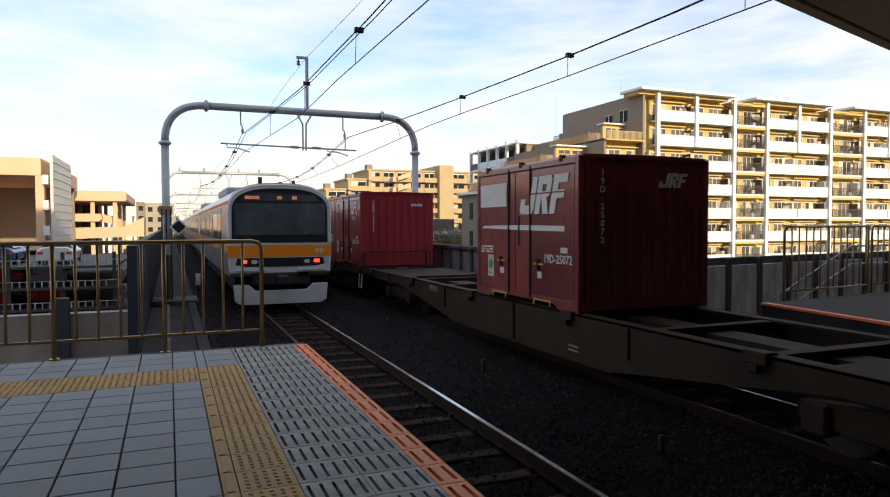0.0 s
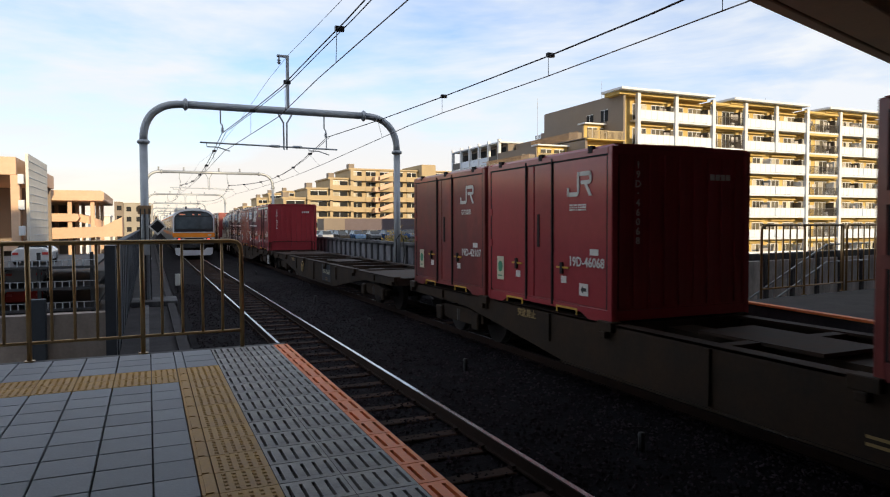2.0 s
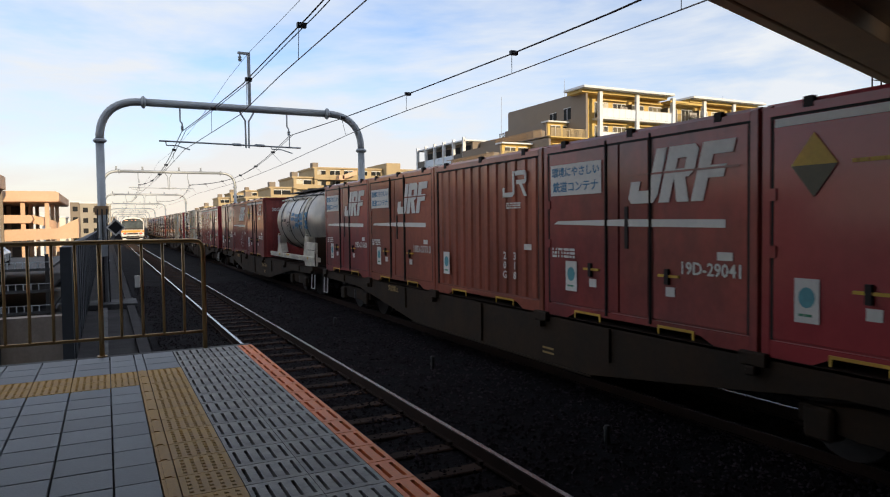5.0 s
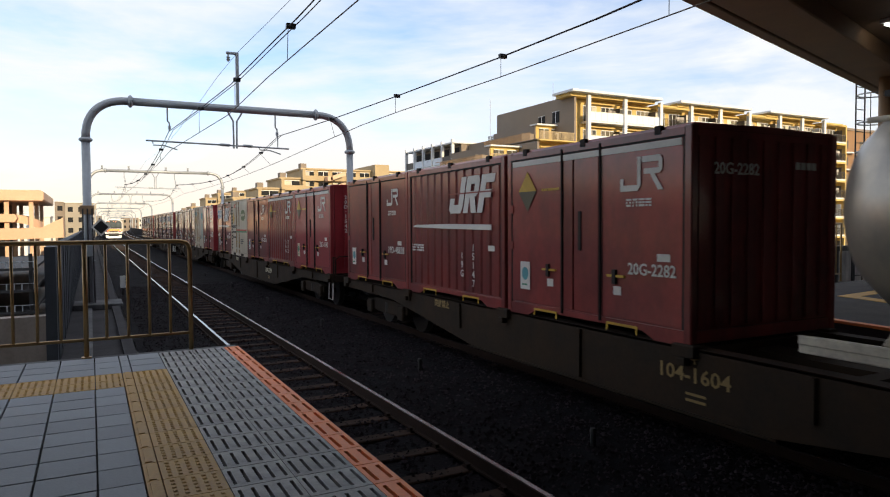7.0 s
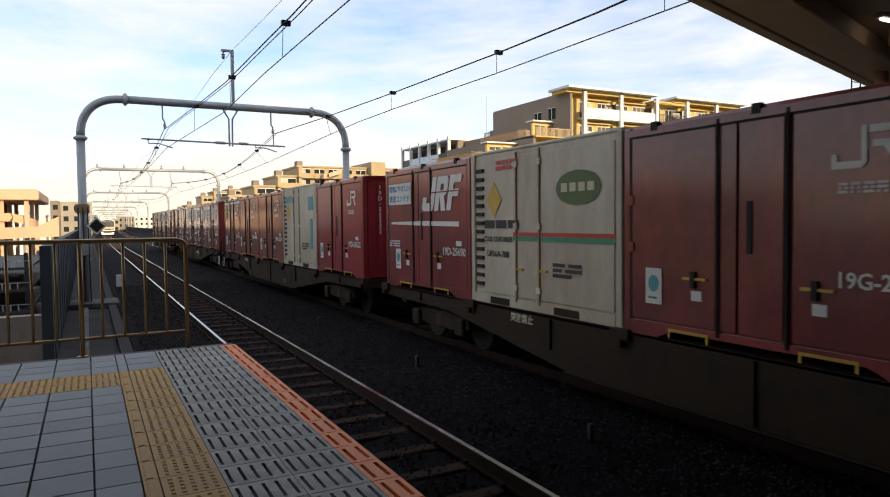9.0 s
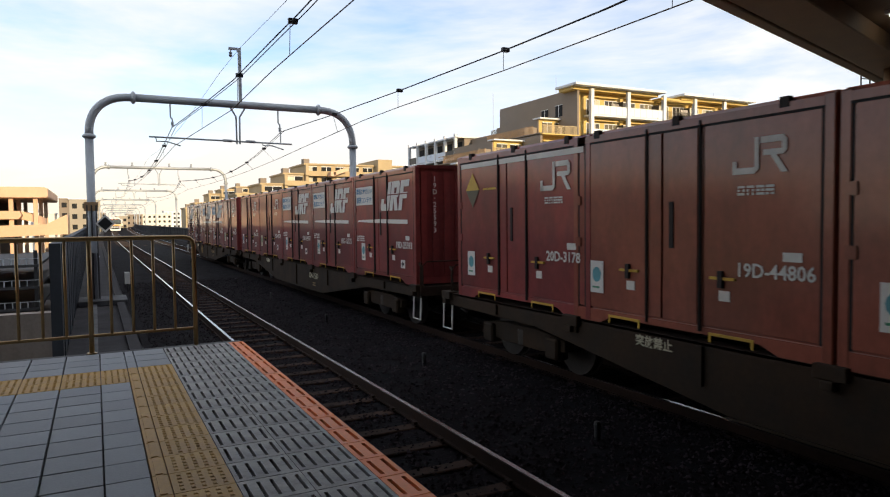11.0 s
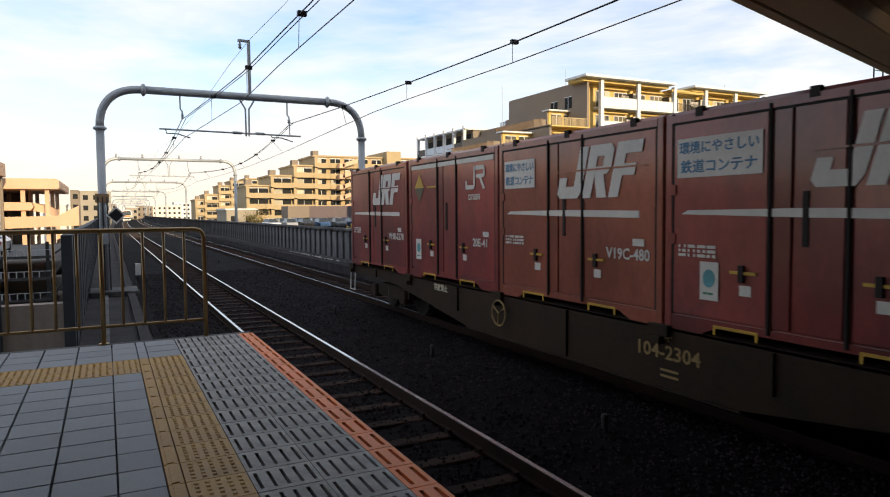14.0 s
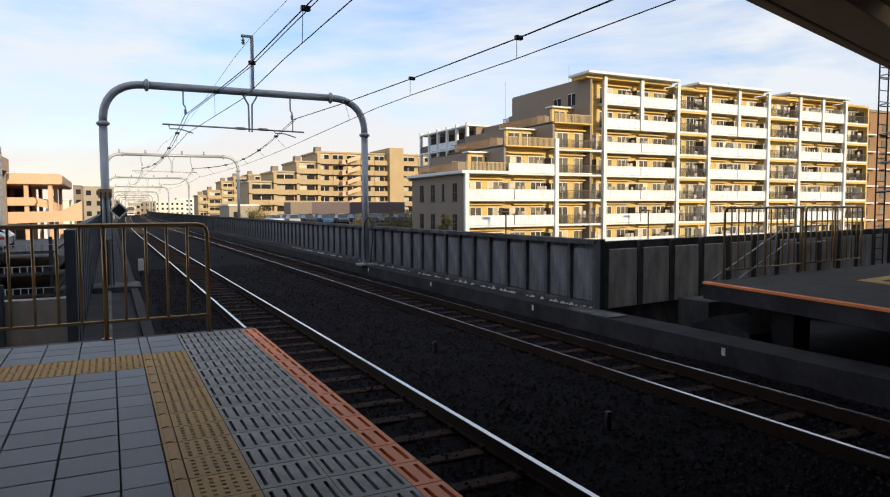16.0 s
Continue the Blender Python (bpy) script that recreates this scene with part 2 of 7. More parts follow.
M = dict(
    tile=material("grey_paving_tile", (0.31, 0.335, 0.37), 0.62, grain=60, vary=0.16, stain=1.5, piece=0.10),
    tactile=material("yellow_tactile_tile", (0.66, 0.37, 0.055), 0.6, grain=60, vary=0.2, stain=2.2, tint=(0.46, 0.25, 0.05), piece=0.08),
    grate=material("grey_slotted_slab", (0.56, 0.54, 0.50), 0.65, grain=50, vary=0.28, stain=2.6, tint=(0.24, 0.235, 0.23), piece=0.12),
    orange=material("orange_edge_paint", (1.0, 0.26, 0.06), 0.55, grain=40, vary=0.12, stain=2.5, piece=0.08),
    slot=material("slot_shade", (0.03, 0.03, 0.033), 0.9, grain=40, vary=0.3),
    concrete=material("weathered_concrete", (0.15, 0.15, 0.152), 0.9, grain=18, vary=0.35, stain=1.4, tint=(0.045, 0.045, 0.05), streak=0.7, bump=0.3),
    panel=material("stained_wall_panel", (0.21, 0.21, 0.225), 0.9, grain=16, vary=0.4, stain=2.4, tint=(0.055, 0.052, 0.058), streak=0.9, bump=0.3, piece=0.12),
    mortar=material("grey_mortar", (0.12, 0.12, 0.12), 0.95, grain=30, vary=0.3),
    # Two colours of one ballast: near bed darkened for shade, far bed warmed as sunlit
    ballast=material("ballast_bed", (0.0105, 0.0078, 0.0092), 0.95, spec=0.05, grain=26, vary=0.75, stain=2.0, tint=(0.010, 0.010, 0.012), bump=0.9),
    sunlit_ballast=material("sunlit_ballast", (0.085, 0.052, 0.032), 0.95, spec=0.05, grain=20, vary=0.5, stain=0.6, tint=(0.045, 0.03, 0.022), bump=0.6),
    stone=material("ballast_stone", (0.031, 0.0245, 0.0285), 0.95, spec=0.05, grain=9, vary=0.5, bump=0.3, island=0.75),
    sleeper=material("concrete_sleeper", (0.058, 0.031, 0.022), 0.9, grain=22, vary=0.4, stain=3, tint=(0.022, 0.013, 0.010), spec=0.15, piece=0.2),
    rail_top=material("polished_rail_head", (0.62, 0.60, 0.60), 0.22, 1.0, grain=80, vary=0.08, bump=0.02),
    rail=material("rusty_rail_web", (0.034, 0.018, 0.013), 0.85, spec=0.15, grain=30, vary=0.4),
    bronze=material("bronze_steel_tube", (0.50, 0.33, 0.15), 0.34, 0.6, grain=40, vary=0.2, bump=0.04),
    galv=material("galvanised_steel", (0.44, 0.47, 0.50), 0.5, 0.35, grain=30, vary=0.15, stain=2.0, bump=0.05),
    dark_steel=material("dark_steel", (0.06, 0.06, 0.062), 0.55, 0.5, grain=40, vary=0.3),
    wire=material("black_wire", (0.025, 0.025, 0.028), 0.5, 0.3, grain=40, vary=0.2, bump=0),
    copper=material("contact_wire", (0.10, 0.075, 0.06), 0.4, 0.8, grain=40, vary=0.2, bump=0),
    white_ins=material("porcelain", (0.75, 0.74, 0.70), 0.3, grain=30, vary=0.1, bump=0.02),
    red=material("maroon_container_paint", (0.30, 0.048, 0.042), 0.4, spec=0.25, grain=9, vary=0.32, stain=0.9, tint=(0.16, 0.034, 0.034), streak=0.6, bump=0.03, piece=0.25, coat=1.0),
    red_new=material("bright_maroon_paint", (0.34, 0.036, 0.045), 0.4, spec=0.25, grain=9, vary=0.18, stain=0.8, streak=0.6, bump=0.03, piece=0.12, coat=1.0),
    brown=material("faded_brown_container_paint", (0.35, 0.092, 0.056), 0.42, spec=0.25, grain=10, vary=0.3, stain=1.1, tint=(0.20, 0.055, 0.034), streak=0.7, bump=0.03, piece=0.15, coat=1.0),
    reefer=material("cream_white_container", (0.60, 0.555, 0.45), 0.5, grain=12, vary=0.12, stain=1.2, tint=(0.40, 0.34, 0.25), streak=0.8, bump=0.05),
    cwhite=material("white_lettering", (0.72, 0.70, 0.66), 0.55, grain=20, vary=0.15, bump=0.02),
    cyellow=material("yellow_marking", (0.62, 0.38, 0.04), 0.5, grain=20, vary=0.25, bump=0.03),
    cblue=material("blue_lettering", (0.05, 0.20, 0.36), 0.5, grain=20, vary=0.15, bump=0.02),
    cgreen=material("green_sticker", (0.05, 0.30, 0.16), 0.5, grain=20, vary=0.25, bump=0.02),
    cteal=material("teal_sticker", (0.10, 0.36, 0.42), 0.5, grain=20, vary=0.25, bump=0.02),
    cream=material("cream_sticker", (0.62, 0.58, 0.42), 0.55, grain=20, vary=0.15, bump=0.02),
    cred=material("red_stripe", (0.55, 0.05, 0.04), 0.5, grain=20, vary=0.2, bump=0.02),
    gap=material("shadow_gap_rubber", (0.02, 0.014, 0.014), 0.8, grain=30, vary=0.3, bump=0.03),
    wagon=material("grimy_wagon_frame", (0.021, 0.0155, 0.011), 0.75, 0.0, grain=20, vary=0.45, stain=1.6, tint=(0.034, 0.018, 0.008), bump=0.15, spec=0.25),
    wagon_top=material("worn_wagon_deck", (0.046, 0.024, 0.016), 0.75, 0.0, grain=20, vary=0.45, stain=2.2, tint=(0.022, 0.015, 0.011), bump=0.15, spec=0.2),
    mark=material("faded_tan_marking", (0.36, 0.24, 0.09), 0.6, grain=20, vary=0.3, bump=0.02),
    wheel=material("wheel_steel", (0.09, 0.08, 0.075), 0.5, 0.6, grain=30, vary=0.4, bump=0.08),
    plate=material("navy_number_panel", (0.014, 0.02, 0.03), 0.55, grain=20, vary=0.2, bump=0.02),
    tank=material("brushed_tank_steel", (0.66, 0.58, 0.47), 0.36, 0.6, grain=14, vary=0.12, stain=1.0, tint=(0.36, 0.34, 0.32), streak=0.6, bump=0.03),
    tank_frame=material("grey_white_frame", (0.74, 0.68, 0.55), 0.5, grain=16, vary=0.2, stain=2.0, tint=(0.40, 0.36, 0.30), bump=0.05),
    silver=material("stainless_car_body", (0.52, 0.53, 0.55), 0.32, 0.75, grain=30, vary=0.1, bump=0.02),
    car_white=material("pale_cab_moulding", (0.66, 0.67, 0.69), 0.4, 0.1, grain=30, vary=0.08, bump=0.02),
    car_orange=material("orange_band", (0.95, 0.29, 0.02), 0.4, grain=30, vary=0.06, bump=0),
    glass=material("dark_window_glass", (0.022, 0.028, 0.034), 0.06, grain=3, vary=0.2, bump=0, spec=0.8),
    # Lighter grey-blue base paints in the reflection on the cab glass
    windscreen=material("reflection_grey_windscreen", (0.11, 0.135, 0.15), 0.08, grain=2, vary=0.5, stain=0.8, bump=0, spec=0.8),
    warm_concrete=material("warm_stained_concrete", (0.40, 0.335, 0.29), 0.9, grain=14, vary=0.25, stain=0.8, tint=(0.24, 0.20, 0.18), streak=0.7, bump=0.2),
    lamp_red=material("red_tail_lamp", (1.0, 0.04, 0.02), 0.3, grain=30, vary=0.05, bump=0, emit=3.0),
    led=material("orange_led_sign", (1.0, 0.36, 0.2), 0.4, grain=30, vary=0.05, bump=0, emit=0.2),
    soffit=material("dark_canopy_soffit", (0.30, 0.21, 0.14), 0.7, grain=10, vary=0.2, stain=1.2),
    canopy_beam=material("tan_canopy_beam", (0.62, 0.42, 0.20), 0.6, grain=14, vary=0.15),
    tube=material("fluorescent_tube", (1.0, 0.97, 0.9), 0.4, grain=10, vary=0.01, bump=0, emit=2.5),
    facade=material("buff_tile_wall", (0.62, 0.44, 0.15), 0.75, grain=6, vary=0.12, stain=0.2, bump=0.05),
    # Taupe base also carries the shade of walls turned from the sun
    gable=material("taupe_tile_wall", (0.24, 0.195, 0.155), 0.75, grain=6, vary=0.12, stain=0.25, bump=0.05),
    frame_white=material("white_concrete_frame", (0.70, 0.72, 0.74), 0.7, grain=4, vary=0.08, stain=0.5, bump=0.03),
    balustrade=material("white_glass_balustrade", (0.62, 0.70, 0.80), 0.3, grain=4, vary=0.08, stain=0.4, bump=0),
    rail_grey=material("dark_balcony_railing", (0.11, 0.095, 0.08), 0.55, 0.3, grain=14, vary=0.2, bump=0.02),
    window=material("apartment_window", (0.05, 0.05, 0.05), 0.12, grain=1.2, vary=0.4, stain=0.6, tint=(0.16, 0.14, 0.10), bump=0, piece=0.5),
    curtain=material("pale_curtain", (0.62, 0.57, 0.46), 0.85, grain=6, vary=0.2, bump=0.05, piece=0.3),
    cloth=material("hung_laundry", (0.50, 0.46, 0.42), 0.9, grain=3, vary=0.5, bump=0.05, piece=0.5),
    salmon=material("salmon_parking_concrete", (0.70, 0.47, 0.32), 0.8, grain=4, vary=0.12, stain=0.3, bump=0.05),
    pale_wall=material("pale_corrugated_screen", (0.75, 0.70, 0.60), 0.6, grain=5, vary=0.1, stain=0.4, bump=0.05),
    asphalt=material("asphalt", (0.055, 0.055, 0.058), 0.9, grain=9, vary=0.3, stain=0.3, bump=0.2),
    earth=material("town_ground", (0.11, 0.105, 0.09), 0.95, grain=0.6, vary=0.4, stain=0.05, bump=0.1),
    leaf=material("autumn_leaf", (0.085, 0.095, 0.028), 0.7, grain=3, vary=0.5, stain=0.9, tint=(0.20, 0.13, 0.03), bump=0.05, piece=0.2),
    bark=material("bark", (0.10, 0.075, 0.05), 0.9, grain=12, vary=0.4, bump=0.3),
    mauve=material("mauve_hoarding", (0.13, 0.10, 0.11), 0.7, grain=5, vary=0.15, bump=0.05),
    sign_black=material("black_sign_paint", (0.012, 0.012, 0.014), 0.5, grain=20, vary=0.1, bump=0),
    # Dark base carries the canopy's shade as well as grime
    dim_tile=material("shaded_grimy_platform_surface", (0.080, 0.070, 0.066), 0.8, grain=20, vary=0.35, stain=1.6, tint=(0.042, 0.036, 0.035), spec=0.25),
    dark_deck=material("dark_steel_deck", (0.06, 0.06, 0.063), 0.7, 0.2, grain=20, vary=0.3),
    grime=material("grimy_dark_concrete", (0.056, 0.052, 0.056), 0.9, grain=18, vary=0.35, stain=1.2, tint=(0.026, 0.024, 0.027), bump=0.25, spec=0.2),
    tan=material("tan_brick_wall", (0.47, 0.36, 0.21), 0.8, grain=5, vary=0.15, stain=0.25, bump=0.05),
    side_wall=material("dark_blue_grey_side_wall", (0.045, 0.055, 0.07), 0.7, grain=10, vary=0.3, stain=1.2, streak=0.8, bump=0.1),
    # Lighter copy of the stained panel, with sky light put into its base colour
    lit_panel=material("sky_lit_stained_panel", (0.78, 0.75, 0.73), 0.9, grain=16, vary=0.28, stain=2.2, tint=(0.36, 0.345, 0.345), streak=0.8, bump=0.25),
    dark_pane=material("dark_house_window", (0.02, 0.022, 0.025), 0.6, grain=2, vary=0.3, bump=0, spec=0.12),
    town=material("greyish_town_wall", (0.36, 0.32, 0.26), 0.8, grain=5, vary=0.15, stain=0.25, bump=0.05),
    brick=material("brown_brick_tile", (0.27, 0.155, 0.08), 0.8, grain=5, vary=0.15, stain=0.25, bump=0.05),
    diamond_dark=material("dark_olive_marking", (0.10, 0.085, 0.045), 0.5, grain=20, vary=0.25, bump=0.02),
    badge=material("olive_green_badge", (0.10, 0.155, 0.045), 0.5, grain=20, vary=0.3, bump=0.02),
    lime=material("white_lime_deposit", (0.62, 0.60, 0.56), 0.9, grain=30, vary=0.3),
    handrail=material("brown_screen", (0.38, 0.24, 0.13), 0.6, grain=20, vary=0.2, bump=0.05),
)
CAR_PAINT = [material("car_paint_" + nm, c, 0.25, 0.2, grain=10, vary=0.05, bump=0) for nm, c in
             (("white", (0.7, 0.7, 0.7)), ("silver", (0.35, 0.36, 0.38)), ("black", (0.02, 0.02, 0.022)), ("blue", (0.04, 0.09, 0.2)), ("grey", (0.14, 0.15, 0.16)), ("red", (0.42, 0.03, 0.02)), ("orange", (0.60, 0.20, 0.03)))]


# ---------------------------------------------------------------- mesh helpers
class Shape:
    """Collects boxes, prisms and tubes as plain vertices and faces."""

    def __init__(self):
        self.v, self.f = [], []

    def add(self, verts, faces):
        k = len(self.v)
        self.v += [tuple(p) for p in verts]
        self.f += [[k + i for i in f] for f in faces]
        return self

    def box(self, x0, x1, y0, y1, z0, z1):
        v = [(x, y, z) for x in (x0, x1) for y in (y0, y1) for z in (z0, z1)]
        return self.add(v, [(0, 1, 3, 2), (4, 6, 7, 5), (0, 4, 5, 1), (2, 3, 7, 6), (0, 2, 6, 4), (1, 5, 7, 3)])

    def prism(self, pts, a0, a1, axis="x"):
        """A closed outline of (a, b) pairs pushed along an axis: for x they are (y, z), for y (x, z), for z (x, y)."""
        k = len(pts)
        put = {"x": lambda s, p: (s, p[0], p[1]), "y": lambda s, p: (p[0], s, p[1]), "z": lambda s, p: (p[0], p[1], s)}[axis]
        v = [put(s, p) for s in (a0, a1) for p in pts]
        f = [list(range(k))[::-1], list(range(k, 2 * k))] + [(i, (i + 1) % k, k + (i + 1) % k, k + i) for i in range(k)]
        return self.add(v, f)

    def tube(self, path, r, n=8, ends=True):
        pts = [Vector(p) for p in path]
        rs = r if isinstance(r, (list, tuple)) else [r] * len(pts)
        rings, up = [], None
        for i, p in enumerate(pts):
            d = (pts[min(i + 1, len(pts) - 1)] - pts[max(i - 1, 0)]).normalized()
            a = d.orthogonal().normalized() if up is None else (up - d * up.dot(d)).normalized()
            up, b = a, d.cross(a)
            rings.append([p + (a * math.cos(t) + b * math.sin(t)) * rs[i] for t in (2 * math.pi * j / n for j in range(n))])
        v = [q for ring in rings for q in ring]
        f = [(i * n + j, i * n + (j + 1) % n, (i + 1) * n + (j + 1) % n, (i + 1) * n + j) for i in range(len(pts) - 1) for j in range(n)]
        if ends:
            f += [list(range(n))[::-1], list(range((len(pts) - 1) * n, len(pts) * n))]
        return self.add(v, f)

    def disc(self, c, r, x0, x1, n=20):
        """A wheel-like drum whose axle runs along x."""
        v = [(x, c[0] + r * math.cos(t), c[1] + r * math.sin(t)) for x in (x0, x1) for t in (2 * math.pi * j / n for j in range(n))]
        return self.add(v, [list(range(n))[::-1], list(range(n, 2 * n))] + [(i, (i + 1) % n, n + (i + 1) % n, n + i) for i in range(n)])

    def mesh(self, name, mat, bevel=0.0, smooth=False):
        me = bpy.data.meshes.new(name)
        me.from_pydata(self.v, [], self.f)
        bm = bmesh.new()
        bm.from_mesh(me)
        bmesh.ops.recalc_face_normals(bm, faces=bm.faces)
        if bevel:
            bmesh.ops.bevel(bm, geom=bm.edges[:], offset=bevel, segments=1, affect="EDGES", clamp_overlap=True)
        if smooth:
            for f in bm.faces:
                f.smooth = len(f.verts) < 6
        bm.to_mesh(me)
        bm.free()
        me.materials.append(mat)
        return me


def part(name, shape, mat, parent, label="", bevel=0.0, smooth=False, at=None):
    """One mesh object under a thing or under a part."""
    ob = new(name, shape if isinstance(shape, bpy.types.Mesh) else shape.mesh(name, mat, bevel, smooth))
    ob.parent = parent
    if at is not None:
        ob.matrix_basis = at
    return tagged(ob, label) if label else ob


def thing(name, label, category, group="", at=None, kind=""):
    ob = new(name)
    ob.empty_display_size = 0.2
    if at is not None:
        ob.matrix_basis = at
    return tagged(ob, label, category, group, kind)


def structure(name, shape, mat, label, category, bevel=0.0, smooth=False):
    return tagged(new(name, shape.mesh(name, mat, bevel, smooth)), label, category, kind="structure")


LETTERS = {}


def lettering(text, size, mat, name, parent, at, align="CENTER", label="", squeeze=1.0, down=False):
    """Flat writing as a mesh of its own; down: one character under another."""
    key = (text, size, align, mat.name, squeeze, down)
    if key not in LETTERS:
        cu = bpy.data.curves.new(name, "FONT")
        cu.body, cu.size, cu.align_x, cu.align_y, cu.extrude = ("\n".join(text) if down else text), size, align, "CENTER", 0.0015
        cu.resolution_u = 2
        cu.space_line = 0.92 if down else 1.0
        cu.offset = size * 0.018
        tmp = new("tmp", cu)
        bpy.context.view_layer.update()
        me = bpy.data.meshes.new_from_object(tmp.evaluated_get(bpy.context.evaluated_depsgraph_get()))
        bpy.data.objects.remove(tmp)
        for v in me.vertices:
            v.co.x *= squeeze
        me.materials.clear()
        me.materials.append(mat)
        LETTERS[key] = me
    return part(name, LETTERS[key], mat, parent, label, at=at)


SIDE = Matrix(((0, 0, -1, 0), (-1, 0, 0, 0), (0, 1, 0, 0), (0, 0, 0, 1)))      # faces -x, reads towards -y
END = Matrix(((1, 0, 0, 0), (0, 0, -1, 0), (0, 1, 0, 0), (0, 0, 0, 1)))        # faces -y, reads towards +x


# ---------------------------------------------------------------- ground, viaduct and tracks
RAIL_Z = -1.03
NEAR_X, FAR_X = 2.72, 6.86


def bend(y):
    """How far the line has swung to the east at y."""
    return 9e-5 * max(0.0, y - 60) ** 2


ground = structure("ground", Shape().add([(-1500, -400, -9.5), (1500, -400, -9.5), (1500, 2600, -9.5), (-1500, 2600, -9.5)], [(0, 1, 2, 3)]),
                   M["earth"], "flat town ground far below the viaduct", "ground")
STATIONS = [-60, -40, -20, -10, 0, 10, 20, 30, 45, 60, 80, 100, 125, 150, 180, 210, 250, 300, 360, 430, 520, 640]


def ribbon(x0, x1, z0, z1, start=-60):
    """A bar that follows the line from start to the horizon."""
    s = Shape()
    pts = [[(x0 + bend(y), y, z0), (x1 + bend(y), y, z0), (x1 + bend(y), y, z1), (x0 + bend(y), y, z1)] for y in [start] + [q for q in STATIONS if q > start]]
    k = 4 * (len(pts) - 1)
    faces = [(i + a, i + (a + 1) % 4, i + 4 + (a + 1) % 4, i + 4 + a) for i in range(0, k, 4) for a in range(4)]
    return s.add([p for ring in pts for p in ring], faces + [(3, 2, 1, 0), (k, k + 1, k + 2, k + 3)])


structure("viaduct_deck", ribbon(0.55, 8.3, -2.6, -1.42), M["concrete"], "grey concrete viaduct deck carrying two tracks", "viaduct")
bed = Shape()


def heap(x):
    """How high the ballast is heaped beside the sleepers, outside the rails."""
    off = min(abs(x - NEAR_X), abs(x - FAR_X))
    return 0.075 * min(1.0, max(0.0, (off - 0.56) / 0.22))


rng = random.Random(3)
grid_y = [-30 + i * 0.45 for i in range(160)] + [42 + i * 4 for i in range(40)] + [202 + i * 20 for i in range(22)]
grid_x = [0.56 + i * 0.3 for i in range(26)] + [8.3]
for y in grid_y:
    for x in grid_x:
        base = -1.225 + heap(x)
        bed.v.append((x + bend(y), y, base + rng.uniform(-0.02, 0.02)))
w_ = len(grid_x)
bed.f = [[j * w_ + i, j * w_ + i + 1, (j + 1) * w_ + i + 1, (j + 1) * w_ + i] for j in range(len(grid_y) - 1) for i in range(w_ - 1)]
structure("ballast", bed, M["ballast"], "crushed stone track ballast, coloured dark for the station's shade", "ballast")
structure("ballast_rusty", ribbon(0.7, 8.2, -1.4, -1.165, 72), M["sunlit_ballast"], "ballast farther along the line, coloured warm as if sunlit", "ballast")
stones = Shape()
for _ in range(30000):
    y, x = -3 + 27 * rng.random() ** 1.4, rng.uniform(0.7, 8.2)
    r, z = rng.uniform(0.018, 0.036), -1.205 + heap(x)
    j = [rng.uniform(0.6, 1.2) * r for _ in range(6)]
    a = rng.uniform(0, 3)
    c, s = math.cos(a), math.sin(a)
    stones.add([(x + j[0] * c, y + j[0] * s, z), (x - j[1] * s, y + j[1] * c, z + 0.2 * r), (x - j[2] * c, y - j[2] * s, z), (x + j[3] * s, y - j[3] * c, z + 0.3 * r), (x, y, z + j[4] * 0.9)],
               [(0, 1, 4), (1, 2, 4), (2, 3, 4), (3, 0, 4)])
me = bpy.data.meshes.new("loose_ballast")
me.from_pydata(stones.v, [], stones.f)
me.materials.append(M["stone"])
tagged(new("loose_ballast", me), "loose dark stones lying on the track bed", "ballast", kind="stuff")


def rail_line(cx, side):
    x = cx + side * 0.565
    t = thing("rail", "worn steel running rail with a bright polished head", "rail", "running rails", kind="structure")
    part("rail_web", ribbon(x - 0.065, x + 0.065, RAIL_Z - 0.15, RAIL_Z - 0.125), M["rail"], t)
    part("rail_head", ribbon(x - 0.033, x + 0.033, RAIL_Z - 0.125, RAIL_Z - 0.008), M["rail"], t)
    part("running_surface", ribbon(x - 0.028, x + 0.028, RAIL_Z - 0.008, RAIL_Z), M["rail_top"], t, "bright polished running surface")


for cx in (NEAR_X, FAR_X):
    for side in (-1, 1):
        rail_line(cx, side)
sleeper_mesh = Shape().prism([(-0.12, 0), (0.12, 0), (0.095, 0.12), (-0.095, 0.12)], -0.82, 0.82, "x").mesh("sleeper", M["sleeper"], 0.012)
fast_mesh = Shape().box(-0.10, 0.10, -0.075, 0.075, 0, 0.018).box(-0.10, -0.05, -0.04, 0.04, 0.018, 0.05).box(0.05, 0.10, -0.04, 0.04, 0.018, 0.05).mesh("rail_fastening", M["rail"])
track_bed = thing("track_sleepers", "brown-grey concrete sleepers bedded in ballast", "sleepers", kind="structure")
rest = Shape()
for cx in (NEAR_X, FAR_X):
    y = -4.45
    while y < 330:
        if y < 70:
            sl = part("sleeper", sleeper_mesh, M["sleeper"], track_bed, at=pose(cx + bend(y), y, RAIL_Z - 0.285))
            if y < 22:
                for s_ in (-1, 1):
                    part("rail_fastening", fast_mesh, M["rail"], sl, at=pose(s_ * 0.565, 0, 0.12))
        else:
            rest.box(cx + bend(y) - 0.82, cx + bend(y) + 0.82, y - 0.11, y + 0.11, RAIL_Z - 0.285, RAIL_Z - 0.165)
        y += 0.71
tagged(part("distant_sleepers", rest, M["sleeper"], track_bed), kind="stuff")
stake = thing("track_marker", "short dark marker post standing in the ballast", "marker post", "marker posts in the ballast", at=pose(4.72, 4.1, -1.24))
part("post", Shape().tube([(0, 0, 0), (0, 0, 0.26)], 0.035, 8), M["dark_steel"], stake)
